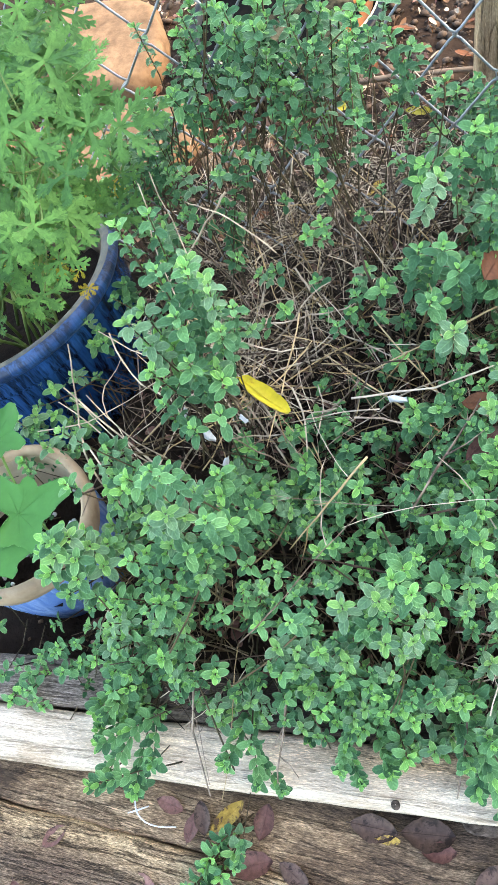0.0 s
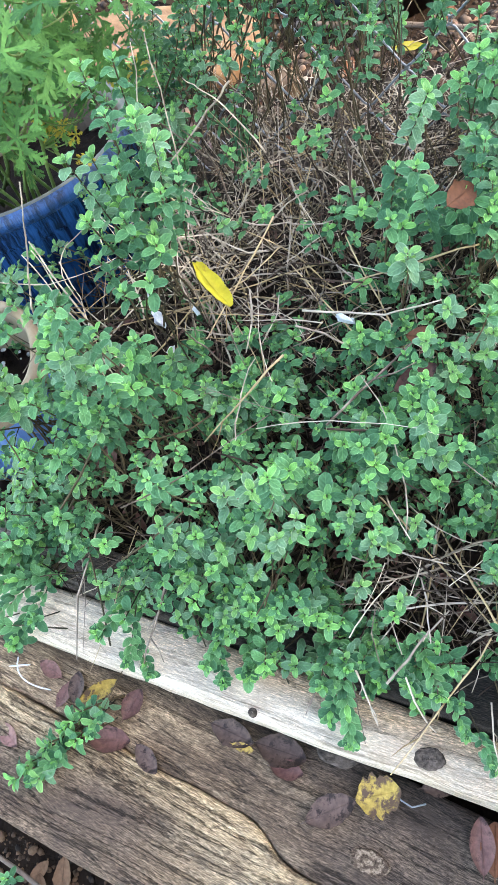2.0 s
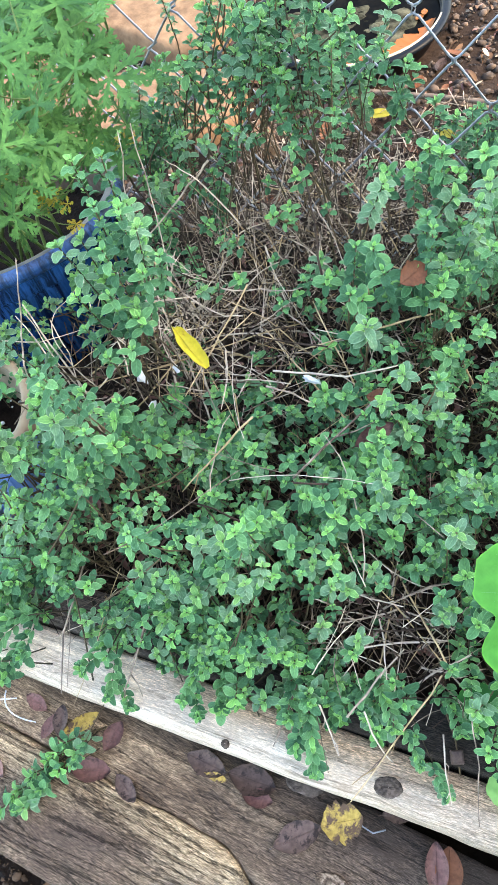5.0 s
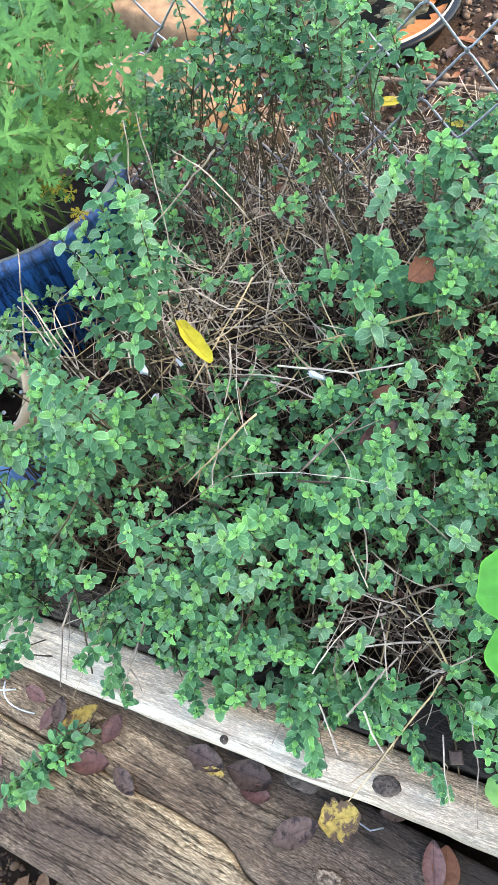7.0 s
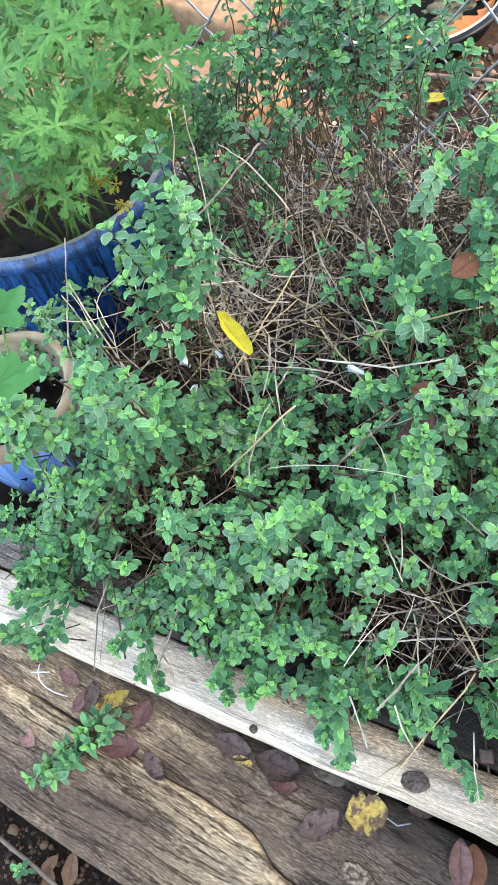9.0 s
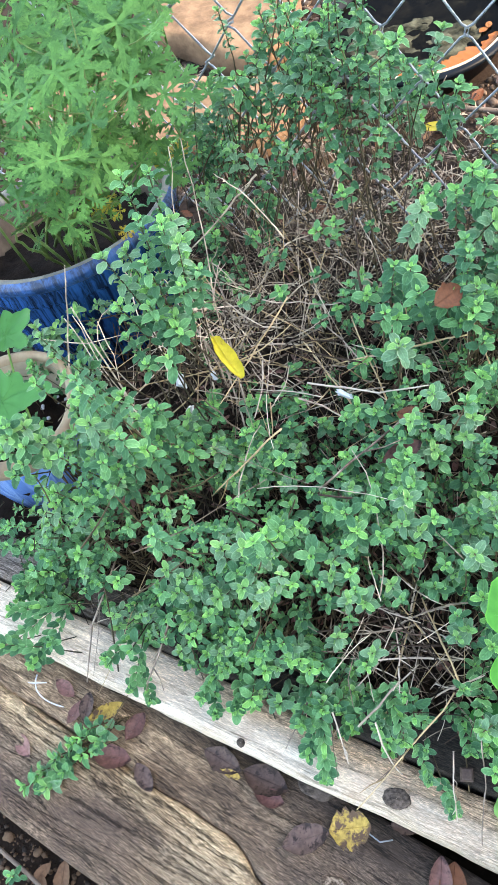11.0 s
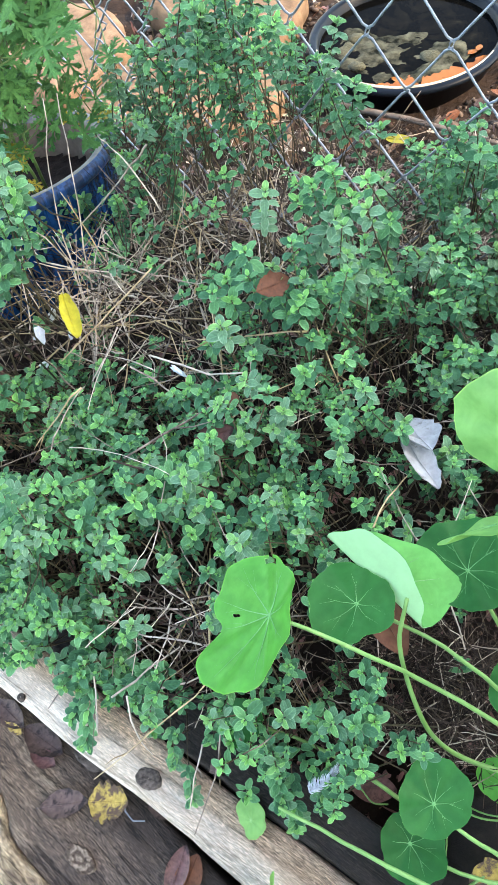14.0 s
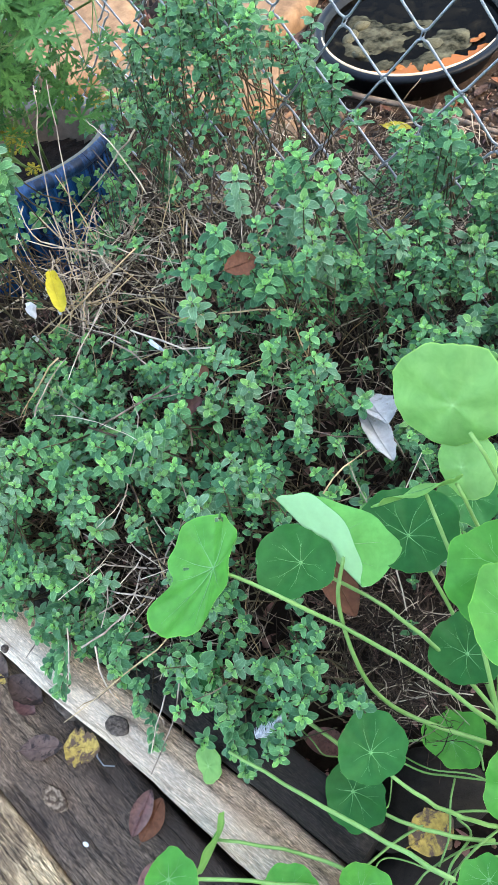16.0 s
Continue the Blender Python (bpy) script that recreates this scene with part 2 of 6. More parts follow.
EARTH = mat_plain("dry_earth", (0.007, 0.005, 0.004), (0.036, 0.024, 0.018), 0.95, 70, 1.0, 0.08, dist=0.005)
OLD_LEAF = mat_leaf("oregano_leaf_old", (0.032, 0.115, 0.056), (0.080, 0.230, 0.104), 0.55, 0.10, ribbed=True, spec=0.1)
MID_LEAF = mat_leaf("oregano_leaf", (0.074, 0.240, 0.094), (0.162, 0.410, 0.160), 0.5, 0.17, ribbed=True)
NEW_LEAF = mat_leaf("oregano_leaf_young", (0.165, 0.460, 0.125), (0.245, 0.590, 0.160), 0.5, 0.22, ribbed=True)
FROST_LEAF = mat_leaf("oregano_leaf_downy", (0.090, 0.225, 0.115), (0.175, 0.340, 0.185), 0.6, 0.15, ribbed=True)
FROST_NEW = mat_leaf("oregano_leaf_downy_young", (0.155, 0.395, 0.125), (0.240, 0.505, 0.165), 0.6, 0.28, ribbed=True)
GREEN_STEM = mat_plain("green_stem", (0.035, 0.030, 0.013), (0.115, 0.080, 0.042), 0.6, 90, 0.3)
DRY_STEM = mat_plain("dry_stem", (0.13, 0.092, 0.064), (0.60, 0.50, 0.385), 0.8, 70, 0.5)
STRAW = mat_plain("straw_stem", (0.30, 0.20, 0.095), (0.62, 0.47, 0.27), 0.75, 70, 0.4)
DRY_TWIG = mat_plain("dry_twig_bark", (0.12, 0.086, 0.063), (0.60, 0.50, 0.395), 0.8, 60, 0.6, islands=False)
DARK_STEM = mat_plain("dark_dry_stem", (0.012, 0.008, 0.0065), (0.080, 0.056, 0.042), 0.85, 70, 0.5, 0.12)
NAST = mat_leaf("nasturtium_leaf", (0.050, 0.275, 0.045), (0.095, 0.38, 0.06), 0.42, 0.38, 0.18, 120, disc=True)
NAST_PALE = mat_leaf("nasturtium_underside_pale", (0.34, 0.63, 0.31), (0.42, 0.71, 0.38), 0.55, 0.3, 0.1, 120)
NAST_UNDER = mat_leaf("nasturtium_underside", (0.23, 0.50, 0.145), (0.30, 0.57, 0.19), 0.55, 0.45, 0.1, 120, disc=True)
# deeper green copy of the leaf, with the canopy's shade mixed into its colour
NAST_SHADED = mat_leaf("nasturtium_leaf_shaded", (0.012, 0.105, 0.022), (0.028, 0.165, 0.036), 0.5, 0.20, 0.15, 120, 0.15, disc=True)
VEIN = mat_plain("leaf_vein", (0.12, 0.36, 0.11), (0.19, 0.44, 0.17), 0.6, 60, 0.1)
PETIOLE = mat_plain("nasturtium_stem", (0.12, 0.27, 0.060), (0.20, 0.38, 0.115), 0.5, 40, 0.15)
GERAN = mat_leaf("geranium_leaf", (0.026, 0.110, 0.034), (0.130, 0.330, 0.078), 0.65, 0.16, 0.4, 160)
GERAN_OLD = mat_leaf("geranium_leaf_old", (0.30, 0.30, 0.04), (0.50, 0.38, 0.05), 0.65, 0.3, 0.3, 160)
LOBED = mat_leaf("lobed_leaf", (0.045, 0.20, 0.05), (0.08, 0.28, 0.075), 0.55, 0.3, 0.15, 100)
DEAD = mat_leaf("dead_leaf", (0.125, 0.058, 0.050), (0.285, 0.150, 0.128), 0.42, 0.05, 0.5, 9, blotch=((0.045, 0.024, 0.021), 3.5, 0.57))
DEAD_GREY = mat_leaf("rotten_leaf", (0.060, 0.038, 0.031), (0.150, 0.096, 0.078), 0.5, 0.03, 0.5, 9, blotch=((0.022, 0.014, 0.012), 4, 0.52))
RUST_LEAF = mat_leaf("rust_leaf", (0.135, 0.052, 0.028), (0.25, 0.098, 0.046), 0.55, 0.12, 0.4, 9, blotch=((0.05, 0.025, 0.018), 3, 0.6))
YELLOW = mat_leaf("yellow_leaf", (0.50, 0.42, 0.03), (0.60, 0.52, 0.055), 0.45, 0.15, 0.3, 8, blotch=((0.22, 0.11, 0.03), 2.4, 0.60))
YELLOW_OLD = mat_leaf("blotched_yellow_leaf", (0.40, 0.265, 0.055), (0.58, 0.41, 0.11), 0.65, 0.1, 0.5, 9, blotch=((0.10, 0.062, 0.042), 3.0, 0.47))
LITTER = mat_leaf("leaf_litter", (0.085, 0.045, 0.028), (0.27, 0.155, 0.09), 0.75, 0.1, 0.4, 9)
WHITE = mat_plain("white_polystyrene", (0.50, 0.54, 0.58), (0.70, 0.74, 0.78), 0.8, 300, 0.6)
PAPER = mat_leaf("bleached_dry_leaf", (0.36, 0.36, 0.345), (0.52, 0.53, 0.52), 0.8, 0.2, 0.35, 8, blotch=((0.16, 0.13, 0.11), 3, 0.58))
STONE = mat_plain("sandstone", (0.105, 0.062, 0.036), (0.245, 0.155, 0.092), 0.9, 40, 0.8, 0.15, dist=0.003)
PEBBLE = mat_plain("pebble", (0.022, 0.016, 0.012), (0.145, 0.100, 0.072), 0.8, 70, 0.4)
STICK = mat_plain("weathered_stick", (0.085, 0.064, 0.050), (0.21, 0.165, 0.13), 0.85, 60, 0.6)
PATH_STONE = mat_plain("path_pebble", (0.014, 0.009, 0.006), (0.15, 0.09, 0.052), 0.8, 70, 0.5)
ROCK = mat_plain("dark_rock", (0.005, 0.0045, 0.004), (0.024, 0.020, 0.017), 0.9, 40, 0.9, 0.1)
RUSTY = mat_plain("rusty_iron", (0.065, 0.046, 0.040), (0.15, 0.105, 0.088), 0.75, 200, 0.6, metal=0.3)
GALV = mat_plain("galvanised_wire", (0.18, 0.205, 0.235), (0.33, 0.365, 0.40), 0.5, 80, 0.2, 0.4, metal=0.5)
BLACK = mat_plain("black_plastic", (0.003, 0.0045, 0.007), (0.007, 0.011, 0.017), 0.35, 60, 0.15, 0.08)
LIP = mat_plain("worn_lip", (0.030, 0.045, 0.062), (0.150, 0.140, 0.110), 0.5, 70, 0.4)
CLAY = mat_plain("unglazed_clay", (0.085, 0.062, 0.046), (0.17, 0.124, 0.092), 0.85, 60, 0.4)
RIM_CLAY = mat_plain("orange_clay", (0.25, 0.175, 0.11), (0.40, 0.31, 0.21), 0.7, 50, 0.25)
GERAN_STEM = mat_plain("geranium_stem", (0.06, 0.12, 0.03), (0.14, 0.22, 0.06), 0.6, 60, 0.2)
CREAM = mat_plain("cream_clay", (0.36, 0.29, 0.20), (0.52, 0.44, 0.32), 0.7, 50, 0.25)
RENDER = mat_plain("shade_block_paint", (0.42, 0.40, 0.37), (0.52, 0.50, 0.46), 0.9, 20, 0.3)


def mat_glaze(name, deep, blue, worn, rough):
    """Blue glaze, run down in streaks; thin and brownish where it is worn."""
    m, n, l, b = material(name, rough, spec=0.45)
    streak = noise_tex(n, l, coords(n, l, (110, 110, 6)), 1.0, 5, 0.65, 0.5)
    spots = noise_tex(n, l, coords(n, l), 40, 6, 0.7)
    c = ramp(n, [(0.42, deep), (0.56, blue), (0.78, tuple(min(1, x * 1.5) for x in blue))])
    l.new(streak, c.inputs["Fac"])
    w = ramp(n, [(0.62, (0, 0, 0)), (0.74, (0.6, 0.6, 0.6))])
    l.new(spots, w.inputs["Fac"])
    l.new(mixed(n, l, w.outputs["Color"], c.outputs["Color"], worn), b.inputs["Base Color"])
    bump(n, l, b, streak, 0.6, 0.004)
    return m


GLAZE = mat_glaze("dark_blue_glaze", (0.0030, 0.014, 0.040), (0.008, 0.062, 0.190), (0.02, 0.025, 0.028), 0.22)
GLAZE_PALE = mat_glaze("pale_blue_glaze", (0.10, 0.24, 0.58), (0.20, 0.37, 0.70), (0.28, 0.38, 0.56), 0.22)
RIM_GLAZE = mat_glaze("worn_rim_glaze", (0.008, 0.030, 0.080), (0.018, 0.085, 0.240), (0.060, 0.070, 0.070), 0.38)


def mat_water():
    m, n, l, b = material("pond_water", 0.10, spec=0.01)
    f = noise_tex(n, l, coords(n, l), 24, 5, 0.65, 0.6)
    c = ramp(n, [(0.46, (0.002, 0.002, 0.0018)), (0.60, (0.006, 0.0055, 0.004)), (0.72, (0.025, 0.023, 0.015))])
    l.new(f, c.inputs["Fac"])
    l.new(c.outputs["Color"], b.inputs["Base Color"])
    bump(n, l, b, noise_tex(n, l, coords(n, l), 60, 2), 0.08, 0.001)
    return m


WATER = mat_water()
POND_STONE = mat_plain("algae_stone", (0.004, 0.005, 0.003), (0.135, 0.130, 0.086), 0.85, 42, 1.0, 0.05, dist=0.003)
ORANGE = mat_leaf("orange_leaf", (0.24, 0.070, 0.015), (0.42, 0.155, 0.03), 0.5, 0.15, 0.4, 9)


# ---- mesh helpers ----
class Shape:
    """Collects vertices and faces of several materials, then becomes one mesh."""
    def __init__(self):
        self.v, self.f, self.m, self.a = [], [], [], {}

    def add(self, verts, faces, mat=0, m=None):
        o = len(self.v)
        self.v += [tuple(m @ Vector(p)) for p in verts] if m is not None else [tuple(p) for p in verts]
        self.f += [tuple(o + i for i in f) for f in faces]
        self.m += [mat] * len(faces)
        return self

    def mesh(self, name, mats, smooth=True):
        me = bpy.data.meshes.new(name)
        me.from_pydata(self.v, [], self.f)
        for k in mats:
            me.materials.append(k)
        me.polygons.foreach_set("material_index", self.m)
        me.polygons.foreach_set("use_smooth", [smooth] * len(self.f))
        if self.a:
            at = me.attributes.new("across", "FLOAT", "POINT")
            at.data.foreach_set("value", [self.a.get(i, (0.5, 0.5))[0] for i in range(len(self.v))])
            al = me.attributes.new("along", "FLOAT", "POINT")
            al.data.foreach_set("value", [self.a.get(i, (0.5, 0.5))[1] for i in range(len(self.v))])
        me.update()
        return me


def put(name, me, m=None, parent=None, label="", category="", group="", kind=""):
    ob = new(name, me)
    if parent is not None:
        ob.parent = parent
    if m is not None:
        ob.matrix_basis = m
    return tagged(ob, label, category, group, kind)


def part(name, me, parent, m=None, label=""):
    return put(name, me, m, parent, label)


def thing(name, at, label, category, group="", kind=""):
    ob = new(name)
    ob.empty_display_size = 0.02
    ob.location = at
    return tagged(ob, label, category, group, kind)


def frame_to(z_axis, roll=0.0):
    q = Vector(z_axis).normalized().to_track_quat("Z", "Y")
    return q.to_matrix().to_4x4() @ Matrix.Rotation(roll, 4, "Z")


def tube(points, radii, sides=5, cap=True):
    """A tapered tube along points."""
    pts = [Vector(p) for p in points]
    if isinstance(radii, (int, float)):
        radii = [radii] * len(pts)
    vs, fs = [], []
    side = Vector((0.31, 0.47, 0.83))
    for i, p in enumerate(pts):
        d = (pts[min(i + 1, len(pts) - 1)] - pts[max(i - 1, 0)]).normalized()
        a = d.cross(side)
        if a.length < 1e-3:
            a = d.cross(Vector((1, 0, 0)))
        a.normalize()
        b = d.cross(a)
        for k in range(sides):
            t = 2 * math.pi * k / sides
            vs.append(p + radii[i] * (math.cos(t) * a + math.sin(t) * b))
    for i in range(len(pts) - 1):
        for k in range(sides):
            k2 = (k + 1) % sides
            fs.append((i * sides + k, i * sides + k2, (i + 1) * sides + k2, (i + 1) * sides + k))
    if cap:
        fs.append(tuple(range(sides - 1, -1, -1)))
        fs.append(tuple((len(pts) - 1) * sides + k for k in range(sides)))
    return vs, fs


def bent(a, b, sag, n=8, seed=0, wiggle=0.0):
    """Points from a to b on an arc that bows by sag (a vector), with small wiggles."""
    r = random.Random(seed)
    a, b, sag = Vector(a), Vector(b), Vector(sag)
    out = []
    for i in range(n):
        t = i / (n - 1)
        p = a.lerp(b, t) + sag * (4 * t * (1 - t))
        if 0 < i < n - 1:
            p += Vector((r.uniform(-1, 1), r.uniform(-1, 1), r.uniform(-1, 1))) * wiggle
        out.append(p)
    return out


def smooth_line(pts, n=4):
    """A smooth line through the points, n steps to each stretch."""
    p = [Vector(q) for q in pts]
    p = [p[0] * 2 - p[1]] + p + [p[-1] * 2 - p[-2]]
    out = []
    for i in range(1, len(p) - 2):
        a, b, c, d = p[i - 1:i + 3]
        for j in range(n + (i == len(p) - 3)):
            u = j / n
            out.append(0.5 * (2 * b + (c - a) * u + (2 * a - 5 * b + 4 * c - d) * u * u + (3 * b - a - 3 * c + d) * u ** 3))
    return out


def lathe(profile, segs=48, wobble=None):
    """A turned form from (radius, height) pairs, open at both ends unless the radius is 0."""
    vs, fs = [], []
    for r, z in profile:
        for k in range(segs):
            t = 2 * math.pi * k / segs
            q = r * (wobble(t, z) if wobble else 1)
            vs.append((q * math.cos(t), q * math.sin(t), z))
    for i in range(len(profile) - 1):
        for k in range(segs):
            k2 = (k + 1) % segs
            fs.append((i * segs + k, i * segs + k2, (i + 1) * segs + k2, (i + 1) * segs + k))
    return vs, fs


def rough_board(length, y0, y1, z0, z1, seed, nx=90, worn=0.0025, edge0=None, edge1=None, round_=0.006):
    """A weathered board along x with worn, rounded, uneven edges. edge0(x), edge1(x) shift its two long edges."""
    ring, k = [], 5
    for (cy, cz, a0) in ((1, 1, 0), (0, 1, 90), (0, 0, 180), (1, 0, 270)):
        for i in range(k):
            a = radians(a0 + 90 * i / (k - 1))
            ring.append((cy, cz, math.cos(a), math.sin(a)))
    ny = 10
    full = []
    for i, q in enumerate(ring):
        full.append(q)
        nx_ = ring[(i + 1) % len(ring)]
        if q[1] == nx_[1] and q[0] != nx_[0]:   # top and bottom get rows between their corners
            for j in range(1, ny):
                t = j / ny
                full.append((q[0] + (nx_[0] - q[0]) * t, q[1], 0.0, q[3]))
    vs, fs, n = [], [], len(full)
    for i in range(nx + 1):
        x = -length / 2 + length * i / nx
        e0, e1 = (edge0(x) if edge0 else 0.0), (edge1(x) if edge1 else 0.0)
        lo, hi = y0 + e0, y1 + e1
        for cy, cz, a, b in full:
            y = lo + round_ + (hi - lo - 2 * round_) * cy + round_ * a
            z = z0 + round_ + (z1 - z0 - 2 * round_) * cz + round_ * b
            p = Vector((x * 9 + seed * 7.3, y * 70, z * 70))
            d = noise.noise(p) + 0.5 * noise.noise(p * 2.7)
            vs.append((x, y + worn * 0.7 * d * (1 if cy in (0, 1) else 0), z + worn * (noise.noise(Vector((x * 14, y * 90, seed))) if cz else 0)))
    for i in range(nx):
        for j in range(n):
            j2 = (j + 1) % n
            fs.append((i * n + j, (i + 1) * n + j, (i + 1) * n + j2, i * n + j2))
    fs.append(tuple(range(n)))
    fs.append(tuple(nx * n + j for j in range(n - 1, -1, -1)))
    return vs, fs

# ---- ground ----
SOIL_Z = 0.055
A_BROWN, A_PALE = radians(-10.8), radians(-5.67)   # how the timbers lie to x


def ground_z(x, y):
    v = y * math.cos(A_PALE) - x * math.sin(A_PALE)
    inside = min(1, max(0, (v - 0.10) / 0.03))
    back = min(1, max(0, (y - 0.64) / 0.2))
    z = SOIL_Z * inside * (1 - back) + 0.012 * back
    z -= 0.07 * min(1, max(0, (x - 0.27) / 0.05)) * min(1, max(0, (0.175 - y) / 0.05)) * inside
    lump = 0.012 * noise.noise(Vector((x * 14, y * 14, 0))) + 0.005 * noise.noise(Vector((x * 45, y * 45, 3)))
    near = 1 if abs(x) < 1.5 and -1 < y < 2 else 0.3
    return z + lump * near


def axis_steps(lo, hi, step, far):
    out = [lo + step * i for i in range(int((hi - lo) / step) + 1)]
    d, a, b = step, lo, out[-1]
    while b < far:
        d *= 1.5
        a, b = a - d, b + d
        out = [a] + out + [b]
    return out


def build_ground():
    xs, ys = axis_steps(-0.8, 0.8, 0.011, 400), axis_steps(-0.4, 1.5, 0.011, 400)
    vs = [(x, y, ground_z(x, y)) for y in ys for x in xs]
    w = len(xs)
    fs = [(j * w + i, j * w + i + 1, (j + 1) * w + i + 1, (j + 1) * w + i) for j in range(len(ys) - 1) for i in range(w - 1)]
    sh = Shape()
    sh.add(vs, [])
    for dry in (0, 1):      # damp soil in the bed, dry earth behind the fence
        keep = [f for f in fs if (vs[f[0]][1] > 0.68 + 0.02 * noise.noise(Vector((vs[f[0]][0] * 9, 0, 0)))) == bool(dry)]
        sh.f += keep
        sh.m += [dry] * len(keep)
    put("ground", sh.mesh("ground", [SOIL, EARTH]), None, None, "dark garden soil in the bed, dry brown earth behind the fence", "soil", kind="structure")


build_ground()

# an unseen block added to the east, only to cast shade over the bed
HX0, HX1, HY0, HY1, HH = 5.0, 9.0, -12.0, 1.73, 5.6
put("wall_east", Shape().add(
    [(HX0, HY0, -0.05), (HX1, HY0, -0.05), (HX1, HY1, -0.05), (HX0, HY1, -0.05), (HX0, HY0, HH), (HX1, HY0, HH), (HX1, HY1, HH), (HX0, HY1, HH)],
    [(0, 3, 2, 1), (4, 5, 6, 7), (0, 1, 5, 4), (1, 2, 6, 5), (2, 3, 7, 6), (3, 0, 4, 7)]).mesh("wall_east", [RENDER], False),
    None, None, "plain block added out of view to shade the bed", "wall", kind="structure")


# ---- timbers of the bed ----
def build_timbers():
    rot = Matrix.Rotation(A_BROWN, 4, "Z")
    crack = lambda x: -0.036 - 0.010 * (1 + math.tanh((x - 0.045) / 0.02)) + 0.003 * noise.noise(Vector((x * 22, 1, 0))) + 0.0015 * noise.noise(Vector((x * 70, 5, 0)))
    sl = thing("garden_sleeper", (0, 0, 0), "weathered brown timber sleeper split along its grain, littered with dead leaves", "timber")
    sl.matrix_basis = rot
    vs, fs = rough_board(2.2, 0, 0.046, 0.0, 0.0575, 1, 160, 0.003, edge0=lambda x: crack(x) + 0.0006)
    inner = part("inner_slab", Shape().add(vs, fs).mesh("inner_slab", [DARK_WOOD]), sl, None, "dark brown damp timber slab")
    vs, fs = rough_board(2.2, -0.131, 0, 0.0, 0.0605, 2, 160, 0.003, edge1=lambda x: crack(x) - 0.0005, edge0=lambda x: 0.003 * noise.noise(Vector((x * 9, 8, 0))))
    part("outer_slab", Shape().add(vs, fs).mesh("outer_slab", [BROWN_WOOD]), sl, None, "brown timber slab with pale raised grain")
    # knots on the sleeper
    for (x, y, r, pale) in ((0.1142, -0.0455, 0.0115, True), (0.074, 0.026, 0.013, False)):
        p = rot.inverted() @ Vector((x, y, 0))
        prof = [(r * 1.05, -0.005), (r, 0.0012), (r * 0.86, 0.0024), (r * 0.7, 0.0017), (r * 0.5, 0.0023), (r * 0.25, 0.0017), (0.0002, 0.0021)]
        vs, fs = lathe(prof, 22, lambda t, z: 1 + 0.1 * math.sin(2 * t + 1) + 0.05 * math.sin(5 * t))
        part("knot", Shape().add(vs, fs).mesh("knot", [RING_WOOD if pale else KNOT_WOOD]), inner, Matrix.Translation((p.x, p.y, 0.0578)) @ Matrix.Diagonal((1.3, 0.85, 1, 1)), "grey ringed knot" if pale else "dark hollow knot")
    # pale timber on edge
    rot = Matrix.Rotation(A_PALE, 4, "Z")
    pl = thing("edging_timber", (0, 0, 0), "sun-bleached pale timber edging the raised bed", "timber")
    pl.matrix_basis = rot
    vs, fs = rough_board(1.66, 0.0325, 0.0815, 0.063, 0.104, 3, 130, 0.0022, edge0=lambda x: 0.0032 * noise.noise(Vector((x * 7, 2, 0))) + 0.0016 * noise.noise(Vector((x * 34, 3, 0))), edge1=lambda x: 0.0025 * noise.noise(Vector((x * 7, 4, 0))), round_=0.007)
    board = part("board", Shape().add(vs, fs).mesh("board", [PALE_WOOD]), pl, Matrix.Translation((0.365 - 0.83, 0, 0)))
    vs, fs = lathe([(0.0115, -0.006), (0.0110, 0.0004), (0.0094, 0.0012), (0.006, 0.0006), (0.003, 0.0011), (0.0003, 0.0005)], 36, lambda t, z: 1 + 0.09 * math.sin(2 * t + 0.5) + 0.03 * math.sin(5 * t + 1) + 0.03 * math.sin(11 * t))
    q = rot.inverted() @ Vector((0.147, 0.036, 0))
    part("knot", Shape().add(vs, fs).mesh("knot", [KNOT_WOOD]), pl, Matrix.Translation((q.x, q.y, 0.1056)) @ Matrix.Diagonal((1.0, 0.8, 1, 1)), "dark cracked knot")
    for (x, y) in ((0.005, 0.037),):
        q = rot.inverted() @ Vector((x, y, 0))
        part("knot", Shape().add(*lathe([(0.004, -0.004), (0.0036, 0.0016), (0.0003, 0.0021)], 12)).mesh("knot", [KNOT_WOOD]), pl, Matrix.Translation((q.x, q.y, 0.1038)))
    gr = thing("inner_timber", (0, 0, 0), "dark damp grey timber lining the bed behind the pale edging", "timber")
    gr.matrix_basis = rot
    vs, fs = rough_board(1.68, 0.0835, 0.126, 0.0, 0.1165, 4, 130, 0.002, edge1=lambda x: 0.003 * noise.noise(Vector((x * 8, 6, 0))))
    part("board", Shape().add(vs, fs).mesh("board", [GREY_WOOD]), gr, Matrix.Translation((0.373 - 0.84, 0, 0)))
    q = rot.inverted() @ Vector((0.1965, 0.0660, 0))
    s, h = 0.0051, 0.007
    b = [(-s, -s, 0), (s, -s, 0), (s, s, 0), (-s, s, 0), (-s, -s, h), (s, -s, h), (s, s, h), (-s, s, h), (-s * .7, -s * .7, h + .0015), (s * .7, -s * .7, h + .0015), (s * .7, s * .7, h + .0015), (-s * .7, s * .7, h + .0015)]
    f = [(0, 1, 5, 4), (1, 2, 6, 5), (2, 3, 7, 6), (3, 0, 4, 7), (4, 5, 9, 8), (5, 6, 10, 9), (6, 7, 11, 10), (7, 4, 8, 11), (8, 9, 10, 11)]
    part("bolt_head", Shape().add(b, f).mesh("bolt_head", [RUSTY], False), gr, Matrix.Translation((q.x, q.y + 0.004, 0.1155)) @ Matrix.Rotation(0.35, 4, "Z"), "rusty square bolt head")


build_timbers()


